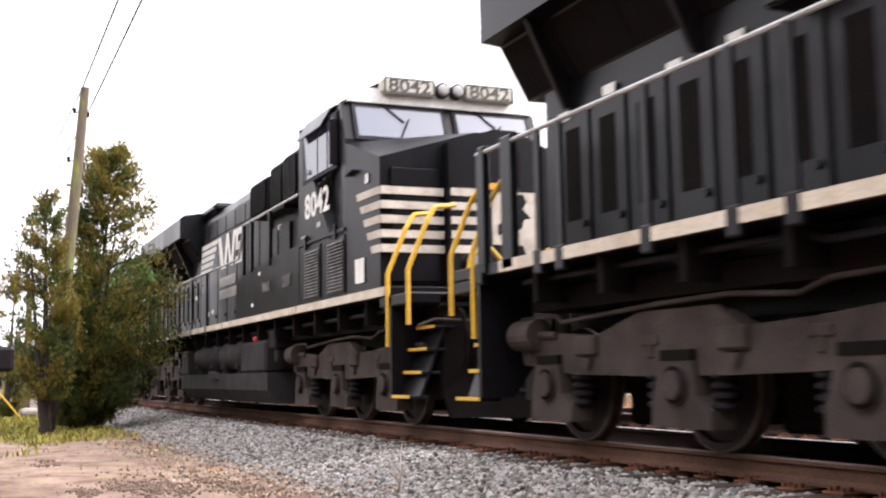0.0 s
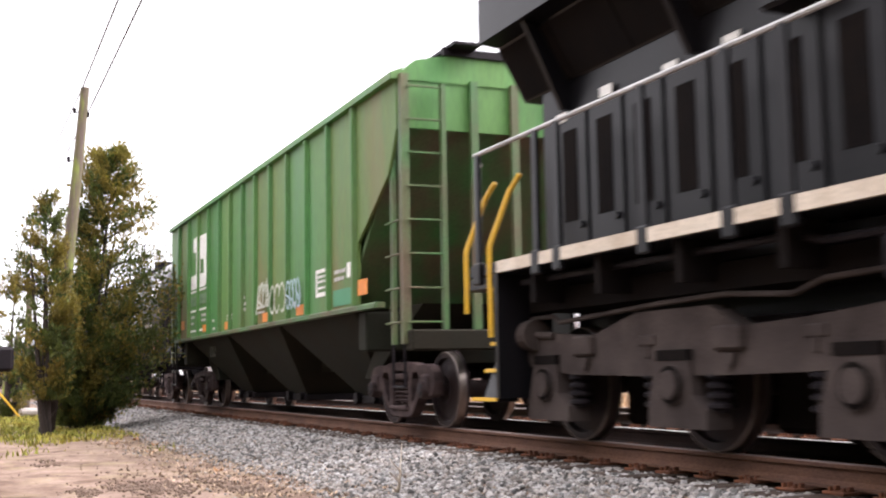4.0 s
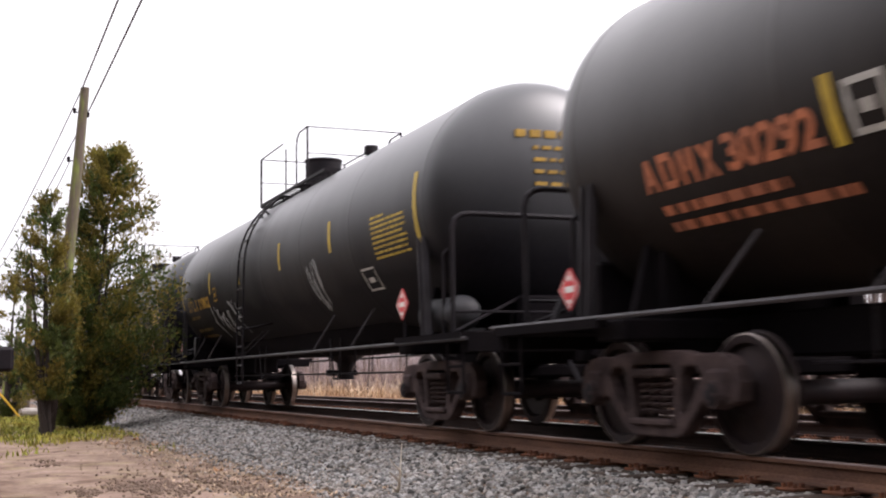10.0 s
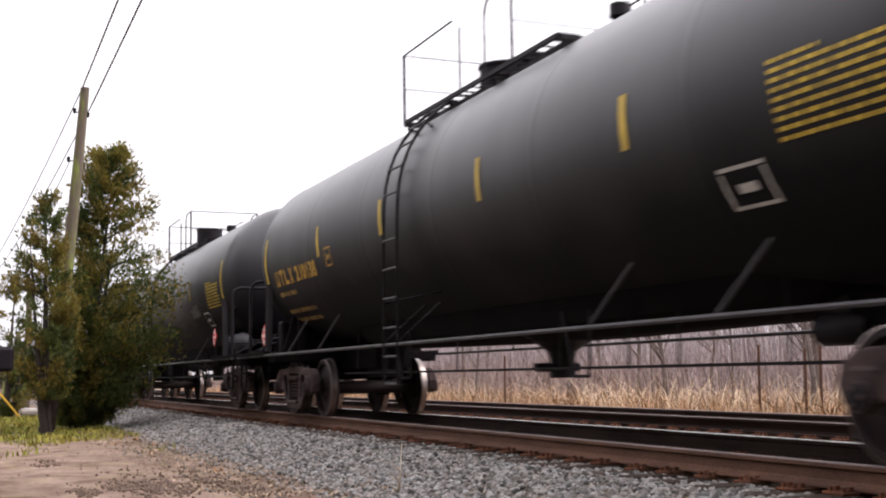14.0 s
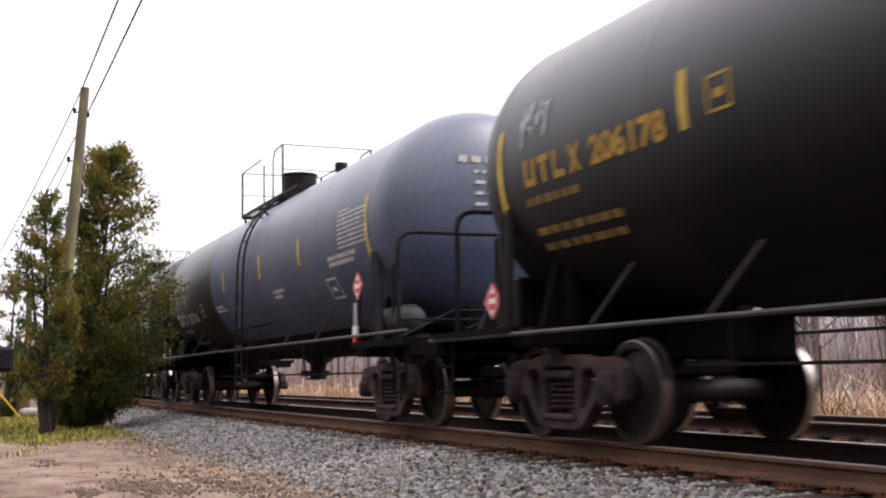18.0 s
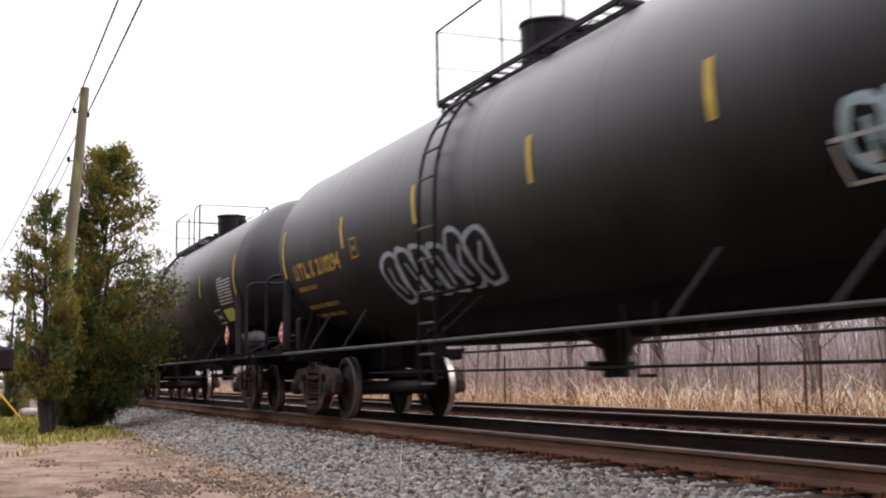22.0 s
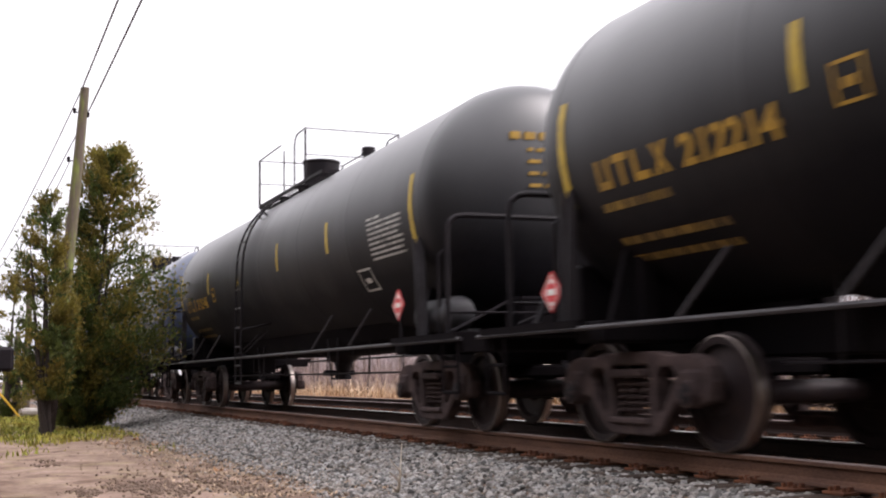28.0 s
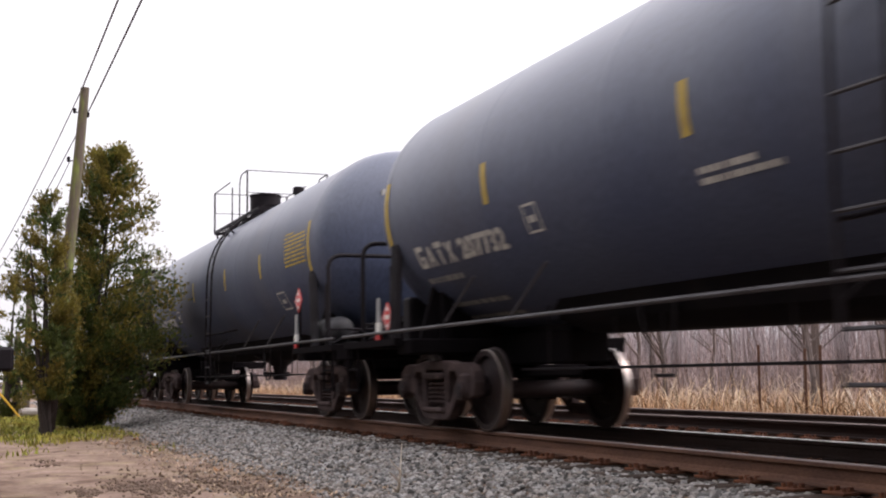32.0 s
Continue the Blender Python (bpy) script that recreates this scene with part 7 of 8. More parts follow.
for k, (x, y, h, r) in enumerate(((-10.9, 9.6, 4.6, 0.055), (-11.6, 10.1, 5.2, 0.07), (-13.7, 9.9, 4.8, 0.05), (-18.4, 10.4, 5.6, 0.07), (-24.5, 11.0, 6.0, 0.08), (-8.1, 9.4, 4.4, 0.05))):
    bare_tree(x, y, h, r, 340 + k, "thin leaning leafless tree by the fence posts")
# woods beyond, where the track leads away
for k in range(16):
    bare_tree(-52 - 9 * k - rt.uniform(0, 6), rt.uniform(-24, -7.5) - k * 0.6, rt.uniform(6, 10), rt.uniform(0.10, 0.18), 500 + k, "leafless grey roadside tree beyond the verge")


def fence_post(x, y, h, label):
    bm = bmesh.new()
    z = ground_height(x, y)
    prism(bm, [(-0.025, -0.02), (0.025, -0.02), (0.025, -0.008), (0.006, -0.008), (0.006, 0.025), (-0.006, 0.025), (-0.006, -0.008), (-0.025, -0.008)], 2, -0.1, h)
    for k in range(7):
        box(bm, -0.012, 0.012, -0.032, -0.02, 0.15 + k * 0.16, 0.19 + k * 0.16)
    p = new("fence_post", mesh_of("fence_post", bm, M["rail"]))
    p.location, p.rotation_euler = (x, y, z), (0.02, 0.03, 0.4)
    return tagged(p, label, "fence post", "fence posts")


for x, h in ((-17.29, 1.42), (-16.03, 1.3), (-15.64, 1.35), (-9.9, 1.4), (-28.0, 1.45)):
    fence_post(x, 8.2, h, "rusty steel fence post in dry grass")
M["deadwood"] = mat("bleached_dead_branch", (0.62, 0.55, 0.46), 0.9, 0, (0.42, 0.35, 0.28), 5, 0.7, 50, 0.4)


def fallen_branch(x, y, l, a, seed):
    rnd = random.Random(seed)
    bm = bmesh.new()
    p = Vector((0, 0, 0.03))
    d = Vector((math.cos(a), math.sin(a) * 0.4, 0.55))
    for k in range(5):
        q = p + d * l / 5 + Vector((rnd.uniform(-0.05, 0.05), rnd.uniform(-0.05, 0.05), rnd.uniform(-0.06, 0.04)))
        cyl(bm, p, q, 0.022 - 0.003 * k, 0.019 - 0.003 * k, 6)
        e = q + Vector((rnd.uniform(-0.3, 0.3), rnd.uniform(-0.2, 0.2), rnd.uniform(0.05, 0.3)))
        cyl(bm, q, e, 0.010, 0.004, 5)
        p = q
    b = new("fallen_branch", mesh_of("fallen_branch", bm, M["deadwood"]))
    b.location = (x, y, ground_height(x, y))
    return tagged(b, "bleached dead branch lying in dry grass", "branch", "fallen branches")


for k in range(5):
    fallen_branch(-15.2 + 0.45 * k, 8.7 + 0.1 * k, 1.1, 2.2 + 0.25 * k, 40 + k)
fallen_branch(-9.75, -1.88, 0.30, 0.5, 51)
bk = bpy.data.objects["fallen_branch.005"]
bk.rotation_euler = (0.5, 0.1, 0.2)
bk["label"] = "short broken stick lying on the ballast"

# ---- pole, wires, cedars ----
PX, PY = -25.24, -3.80
POLE_TOP = Vector((PX, PY + 0.66, 6.95))


def utility_pole():
    P = thing("utility_pole", PX, PY, GZ, "leaning weathered wooden utility pole with green algae", "utility pole")
    bm = bmesh.new()
    top = POLE_TOP - Vector((PX, PY, GZ))
    n = 14
    prev = None
    for k in range(n + 1):
        f = k / n
        c = top * f + Vector((0, 0.05 * math.sin(3 * f), 0)) - Vector((0, 0, 0.2 * (1 - f)))
        r = 0.165 - 0.07 * f
        ring = [bm.verts.new((c.x + r * math.cos(a) * (1 + 0.03 * math.sin(5 * a + k)), c.y + r * math.sin(a), c.z)) for a in [2 * math.pi * j / 14 for j in range(14)]]
        if prev:
            for j in range(14):
                bm.faces.new((prev[j], prev[(j + 1) % 14], ring[(j + 1) % 14], ring[j])).material_index = 1 if k <= 4 else 0
        prev = ring
    bm.faces.new(prev)
    part("pole", bm, [M["polewood"], M["pole_butt"]], P, smooth=True)
    for k, (dz, dy) in enumerate(((-0.55, -0.15), (-0.62, 0.13), (-1.62, -0.16), (-1.75, 0.12))):
        bm = bmesh.new()
        f = 1 + dz / top.z
        c = top * f
        cyl(bm, (c.x, c.y, c.z), (c.x, c.y + dy, c.z), 0.014, seg=6)
        lathe(bm, [(-0.06, 0.02), (-0.03, 0.045), (0.0, 0.03), (0.03, 0.045), (0.06, 0.02)], "z", 10, (c.x, c.y + dy, c.z + 0.03))
        part("insulator", bm, M["steel"], P)
    return P


# darker brown for the lowest four sections of the pole
M["pole_butt"] = mat("dark_brown_pole_butt", (0.015, 0.0095, 0.008), 0.95, 0, (0.026, 0.017, 0.014), 5, 0.8, 35, 0.6, (3, 3, 0.2), spec=0.15)
M["polewood"] = mat("weathered_pole_wood", (0.098, 0.068, 0.060), 0.92, 0, (0.098, 0.092, 0.034), 5, 0.8, 35, 0.6, (3, 3, 0.2), dirt=(0.17, 0.21, 0.03), dirt_amt=1.0)
utility_pole()
M["wire"] = mat("dull_grey_wire", (0.10, 0.085, 0.09), 0.7)


def wire(a, b, sag, r, label):
    bm = bmesh.new()
    a, b = Vector(a), Vector(b)
    pts = [a.lerp(b, k / 24) - Vector((0, 0, sag * 4 * (k / 24) * (1 - k / 24))) for k in range(25)]
    sweep(bm, pts, r, 6)
    return tagged(new("overhead_wire", mesh_of("overhead_wire", bm, M["wire"])), label, "wire", "overhead wires")


tp = POLE_TOP
for dy, dz, y2 in ((-0.06, -0.08, -4.08), (0.15, -0.42, -3.66)):
    wire((tp.x, tp.y + dy, tp.z + dz + 0.05), (tp.x + 48, y2 + 0.4, tp.z + 0.3), 0.3, 0.018, "dull overhead wire running along the tracks")
    wire((tp.x, tp.y + dy, tp.z + dz + 0.05), (tp.x - 46, y2 - 0.6, tp.z - 0.8), 0.5, 0.014, "dull overhead wire running along the tracks")
wire((tp.x, tp.y - 0.27, tp.z - 1.62), (tp.x - 46, tp.y - 0.9, tp.z - 1.6), 0.5, 0.010, "thin overhead wire running to the next pole")

# olive also stands for lit sprays, dark green for shaded ones
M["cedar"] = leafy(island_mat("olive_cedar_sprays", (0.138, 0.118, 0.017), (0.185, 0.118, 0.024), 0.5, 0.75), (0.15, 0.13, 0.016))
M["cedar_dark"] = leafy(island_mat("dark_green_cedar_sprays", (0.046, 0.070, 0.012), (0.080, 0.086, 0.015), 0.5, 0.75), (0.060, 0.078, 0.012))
M["cedar_bark"] = mat("stringy_cedar_bark", (0.030, 0.020, 0.016), 0.95, 0, (0.018, 0.012, 0.010), 8, 0.8, 40, 0.7, (3, 3, 0.2))


def sprays(name, pts, dirs, size, material, rng, parent):
    """Small flattened sprays of foliage: three narrow crossed leaves each."""
    n = len(pts)
    s_ = size * rng.uniform(0.6, 1.5, n)
    verts, quads = [], []
    for j in range(3):
        rnd_ = rng.normal(size=(n, 3))
        d = dirs * 0.9 + rnd_ * 0.55
        d /= np.linalg.norm(d, axis=1)[:, None]
        w = np.cross(d, rng.normal(size=(n, 3)))
        w /= np.linalg.norm(w, axis=1)[:, None] + 1e-9
        p0 = pts
        p1 = pts + d * s_[:, None]
        m_ = pts + d * (s_ * 0.5)[:, None]
        ww = w * (s_ * 0.14)[:, None]
        verts.append(np.stack([p0, m_ + ww, p1, m_ - ww], 1))
    v = np.concatenate(verts, 0).reshape(-1, 3)
    q = np.arange(len(v)).reshape(-1, 4)
    me = bpy.data.meshes.new(name)
    me.from_pydata(v.tolist(), [], q.tolist())
    me.materials.append(material)
    return part(name, me, None, parent)


def cedar(x, y, h, lean, prof, count, seed, label, low=0.0):
    """A cedar: stems, rising branches and a crown of small sprays; prof gives (height share, radius towards -y, towards +y)."""
    rg = np.random.default_rng(seed)
    rnd = random.Random(seed)
    z = GZ
    T = thing("cedar_tree", x, y, z - 0.05, label, "tree", "cedar trees beside the tracks")
    hs, ra, rb = [p[0] for p in prof], [p[1] for p in prof], [p[2] for p in prof]
    bm = bmesh.new()
    for k in range(3):
        off = Vector((rnd.uniform(-0.12, 0.12), rnd.uniform(-0.15, 0.2), 0))
        p = off * 0.6
        for j in range(8):
            f = (j + 1) / 8
            q = Vector((lean[0] * f, lean[1] * f, h * 0.9 * f * (1 - 0.13 * k))) + off * (1 + 2.2 * f * (k > 0))
            cyl(bm, p, q, (0.10 - 0.02 * k) * (1 - j / 9), (0.10 - 0.02 * k) * (1 - (j + 1) / 9), 7)
            p = q
    part("trunk", bm, M["cedar_bark"], T)
    P, D, W = [], [], []
    nb = int(count / 84)
    for k in range(nb):
        f = rg.random() ** 1.15 * 0.98 + 0.015
        if f > 0.52 and rg.random() < 0.5:
            continue
        a = rg.uniform(0, 2 * math.pi)
        r0 = np.interp(f, hs, ra) if math.sin(a) < 0 else np.interp(f, hs, rb)
        r = r0 * abs(math.sin(a)) + (np.interp(f, hs, ra) + np.interp(f, hs, rb)) / 2 * abs(math.cos(a)) * 0.9
        r *= rg.choice((0.55, 0.8, 0.95, 1.0, 1.06)) * rg.uniform(0.9, 1.06)
        rise = rg.uniform(0.15, 0.5) * (0.35 + 0.5 * r)
        ax = np.array([lean[0] * f, lean[1] * f, h * f])
        tip = ax + np.array([math.cos(a) * r, math.sin(a) * r, rise])
        st = ax * np.array([1, 1, 1]) - np.array([0, 0, 0.15])
        if k % 4 == 0:
            tubes("limb", [(Vector(st), Vector(tip * 0.9 + st * 0.1), 0.018, 0.006)], M["cedar_bark"], T, 5)
        m_ = 84
        u = rg.random(m_) ** 0.55
        pts = st + (tip - st) * u[:, None] + rg.normal(size=(m_, 3)) * np.array([0.065, 0.065, 0.09]) * (0.5 + 0.7 * u)[:, None] * (0.7 + 0.35 * r)
        dr = (tip - st) / (np.linalg.norm(tip - st) + 1e-6) + np.array([0, 0, 0.7])
        P.append(pts)
        D.append(np.repeat(dr[None], m_, 0))
        # shade painted in: dark tone likelier low and inside, olive at top and tips
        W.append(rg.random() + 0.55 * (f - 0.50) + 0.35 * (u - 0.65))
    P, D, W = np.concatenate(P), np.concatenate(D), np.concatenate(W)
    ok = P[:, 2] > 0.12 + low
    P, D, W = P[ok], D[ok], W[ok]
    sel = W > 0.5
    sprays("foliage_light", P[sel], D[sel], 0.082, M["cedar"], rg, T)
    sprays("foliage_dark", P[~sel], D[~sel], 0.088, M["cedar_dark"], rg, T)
    return T


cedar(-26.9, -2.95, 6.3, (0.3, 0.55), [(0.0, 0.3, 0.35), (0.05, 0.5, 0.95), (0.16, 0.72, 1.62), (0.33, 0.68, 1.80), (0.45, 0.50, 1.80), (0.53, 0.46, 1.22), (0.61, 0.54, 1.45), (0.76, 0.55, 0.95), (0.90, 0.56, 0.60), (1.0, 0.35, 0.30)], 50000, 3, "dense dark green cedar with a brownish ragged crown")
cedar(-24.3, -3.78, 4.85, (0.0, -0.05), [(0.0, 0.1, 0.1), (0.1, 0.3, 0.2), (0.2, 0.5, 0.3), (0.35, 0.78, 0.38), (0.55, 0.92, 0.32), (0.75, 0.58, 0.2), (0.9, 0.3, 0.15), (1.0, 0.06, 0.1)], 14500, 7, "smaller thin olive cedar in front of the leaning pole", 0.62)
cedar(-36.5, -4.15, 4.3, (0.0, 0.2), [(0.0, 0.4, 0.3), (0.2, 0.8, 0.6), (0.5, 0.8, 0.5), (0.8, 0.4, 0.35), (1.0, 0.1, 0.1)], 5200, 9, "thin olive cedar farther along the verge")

# ---- verge at the far left: grass, kerb, poles, parked car ----
M["lawn"] = island_mat("short_olive_grass", (0.150, 0.170, 0.014), (0.27, 0.21, 0.035), 0.5)
n = 15000
lx_ = -17.5 - 20.5 * rng.random(n)
ly_ = -5.7 + 3.4 * rng.random(n)
keep = (np.sin(lx_ * 1.3) * 0.5 + np.sin(ly_ * 2.7 + lx_ * 0.6) * 0.5 + rng.normal(size=n) * 0.35 - (lx_ + 22.5) * 0.35) > -0.25
lx_, ly_ = lx_[keep], ly_[keep]
lz_ = np.array([ground_height(a, b) for a, b in zip(lx_, ly_)])
tagged(blade_mesh("verge_grass", np.stack([lx_, ly_, lz_], -1), rng.uniform(0.03, 0.11, len(lx_)), rng.uniform(0.2, 0.9, len(lx_)), 0.014, M["lawn"], rng), "patchy short green grass round the trees", "grass", kind="stuff")
# dry stems, leaf bits and pale crumbs strewn where the dirt meets the ballast
n = 5200
tx_ = -6.0 - 20 * rng.random(n) ** 1.1
ty_ = -2.55 + rng.normal(size=n) * 0.42
M["litter"] = island_mat("dry_leaf_and_stem_litter", (0.34, 0.25, 0.17), (0.15, 0.085, 0.05), 0.6)
tagged(blade_mesh("dry_litter", np.stack([tx_, ty_, np.array([ground_height(a, b) for a, b in zip(tx_, ty_)]) + 0.012], -1), rng.uniform(0.008, 0.035, n), rng.uniform(1.0, 4.5, n), 0.009, M["litter"], rng), "dry stems and leaf bits strewn along the ballast edge", "litter", kind="stuff")
M["concrete"] = mat("pale_worn_concrete", (0.46, 0.42, 0.38), 0.9, 0, (0.32, 0.28, 0.25), 3, 0.7, 40, 0.4)
bm = bmesh.new()
pipe(bm, [(-39.6, -5.3, GZ + 0.12), (-38.45, -4.24, GZ + 0.14), (-37.3, -3.05, GZ + 0.13)], 0.14, 10)
tagged(new("fallen_log", mesh_of("fallen_log", bm, M["concrete"])), "pale weathered log lying at the grass edge", "log")
M["dead_leaf"] = mat("dry_orange_leaf", (0.38, 0.20, 0.09), 0.8, 0, (0.25, 0.13, 0.06), 9, 0.7, 60, 0.1)
rl = random.Random(8)
for x, y in ((-22.6, -2.55), (-21.4, -2.5), (-19.6, -2.45), (-20.4, -3.0), (-13.4, -2.7), (-17.2, -2.9)):
    bm = bmesh.new()
    vs = [bm.verts.new((0.07 * math.cos(a) * (1 + 0.3 * math.sin(3 * a)), 0.045 * math.sin(a), 0.02 + 0.03 * math.cos(2 * a))) for a in [k * math.pi / 4 for k in range(8)]]
    c = bm.verts.new((0, 0, 0.012))
    for k in range(8):
        bm.faces.new((c, vs[k], vs[(k + 1) % 8]))
    bmesh.ops.solidify(bm, geom=list(bm.faces), thickness=0.004)
    lf = new("dead_leaf", mesh_of("dead_leaf", bm, M["dead_leaf"]))
    lf.location, lf.rotation_euler = (x, y, ground_height(x, y) + 0.012), (0.2, 0.1, rl.uniform(0, 6))
    tagged(lf, "curled dry orange leaf on the ballast", "leaf", "fallen leaves")


def far_pole(x, y, h, r, lean):
    bm = bmesh.new()
    cyl(bm, (0, 0, -0.1), (0, lean, h), r, r * 0.75, 10)
    p = new("wooden_post", mesh_of("wooden_post", bm, M["polewood"], True))
    p.location = (x, y, GZ)
    return tagged(p, "weathered wooden post on the verge", "post", "verge posts")


far_pole(-44.0, -3.2, 4.6, 0.14, 0.05)
far_pole(-47.0, -3.35, 3.0, 0.13, -0.02)
far_pole(-43.0, -3.95, 2.2, 0.12, 0.05)
bm = bmesh.new()
cyl(bm, (-36.0, -3.75, GZ), (-36.0, -4.75, GZ + 1.25), 0.03, seg=8)
tagged(new("guy_guard", mesh_of("guy_guard", bm, M["handrail_yellow"])), "yellow plastic guard on a guy wire", "guy guard")


def parked_car():
    """A dark car parked beside the dirt, its front corner and door mirror towards the track."""
    C = thing("parked_car", -11.8, -6.14, GZ, "dark parked car with a black door mirror", "car")
    paint = mat("dark_car_paint", (0.016, 0.016, 0.02), 0.25, 0.2, (0.012, 0.012, 0.014), 3, 0.4, 60, 0.0)
    bm = bmesh.new()
    side = [(-2.25, 0.30), (-2.28, 0.75), (-2.15, 0.98), (-1.2, 1.02), (1.0, 1.0), (1.95, 0.90), (2.28, 0.72), (2.32, 0.34), (2.2, 0.22), (-2.1, 0.22)]
    prism(bm, side, 1, -0.88, 0.88)
    bmesh.ops.bevel(bm, geom=list(bm.edges), offset=0.05, segments=2, affect="EDGES", profile=0.6)
    part("body", bm, paint, C, smooth=True)
    bm = bmesh.new()
    A = [(-1.9, 1.0), (0.95, 1.0), (0.25, 1.45), (-1.35, 1.47)]
    prism(bm, A, 1, -0.74, 0.74)
    for v in bm.verts:
        if v.co.z > 1.3:
            v.co.y *= 0.86
    bmesh.ops.bevel(bm, geom=list(bm.edges), offset=0.04, segments=2, affect="EDGES", profile=0.6)
    part("cabin", bm, paint, C, smooth=True)
    for s_ in (-1, 1):
        for poly in ([(-1.55, 1.05), (-0.55, 1.05), (-0.55, 1.38), (-1.25, 1.40)], [(-0.48, 1.05), (0.65, 1.05), (0.18, 1.38), (-0.48, 1.38)]):
            bm = bmesh.new()
            prism(bm, poly, 1, s_ * 0.70, s_ * 0.745)
            part("side_window", bm, M["glass"], C)
        bm = bmesh.new()
        box(bm, 0.44, 0.62, min(s_ * 0.90, s_ * 1.09), max(s_ * 0.90, s_ * 1.09), 1.18, 1.41, 0.03)
        cyl(bm, (0.52, s_ * 0.78, 1.12), (0.52, s_ * 0.92, 1.24), 0.03, seg=8)
        part("door_mirror", bm, M["steel"], C, "black door mirror")
        for x in (-1.42, 1.40):
            bm = bmesh.new()
            lathe(bm, [(-0.1, 0.2), (-0.11, 0.3), (-0.07, 0.33), (0.07, 0.33), (0.11, 0.3), (0.1, 0.2)], "y", 28, (x, s_ * 0.80, 0.33))
            wh = part("wheel", bm, M["steel"], C, smooth=True)
            bm = bmesh.new()
            lathe(bm, [(s_ * 0.06, 0.0), (s_ * 0.08, 0.05), (s_ * 0.05, 0.12), (s_ * 0.09, 0.2), (s_ * 0.0, 0.21)], "y", 20, (x, s_ * 0.80, 0.33))
            part("rim", bm, M["rail_grey"], wh, smooth=True)
        bm = bmesh.new()
        box(bm, 2.2, 2.31, min(s_ * 0.5, s_ * 0.84), max(s_ * 0.5, s_ * 0.84), 0.62, 0.76, 0.03)
        part("headlight", bm, M["lamp"], C)
    bm = bmesh.new()
    box(bm, 2.2, 2.36, -0.90, 0.93, 0.24, 0.50, 0.04)
    part("bumper", bm, paint, C)
    return C


parked_car()


# ---- unseen trees behind and ahead that darken the reflections ----
def dimming_woods():
    """A far row of thick evergreens behind the camera and unseen blocks added ahead, their crowns of many small clumps.
    """
    rg = np.random.default_rng(77)
    n = 13000
    x = rg.uniform(-90, 60, n)
    y = -21.0 - 6.0 * rg.random(n)
    top = 13.0 + 1.8 * np.sin(x * 0.31) + 1.2 * np.sin(x * 0.83 + 1.7)
    # kept low towards -x so the far tanks still reflect the sky
    top *= np.where(x < -22, 0.25, 1.0)
    z = GZ + top * rg.random(n) ** 0.8
    # extra blocks, never in view, darken what the engine fronts reflect
    m = 9000
    x2 = np.concatenate([x, rg.uniform(42, 54, m // 2), rg.uniform(4, 54, m // 2)])
    y2 = np.concatenate([y, rg.uniform(-26, 40, m // 2), rg.uniform(34, 42, m // 2)])
    clear = (np.abs(y2 - 2.8) > 6.5) | (x2 < 40)
    z = np.concatenate([z, GZ + 12.5 * rg.random(m) ** 0.8])
    x, y, z = x2[clear], y2[clear], z[clear]
    n = len(x)
    return scatter_mesh("evergreen_row", np.stack([x, y, z], -1), rg.uniform(0.5, 1.1, n), SB, SF, M["cedar_dark"], rg, (0.5, 0.9), 0.35)


tagged(dimming_woods(), "unseen dense dark evergreens around the camera, darkening reflections", "woods", kind="stuff")

# ---- the train, in order ----
MOVERS = []


def roll(ob, x):
    MOVERS.append((ob, x))
    return ob


roll(locomotive(-22.83 + 23.09, False, "black diesel locomotive with cream sill stripe and radiator wings"), -22.83 + 23.09)
roll(locomotive(-22.83, True, "black diesel locomotive with white nose stripes and road number 8042"), -22.83)
roll(hopper_car(-43.08), -43.08)


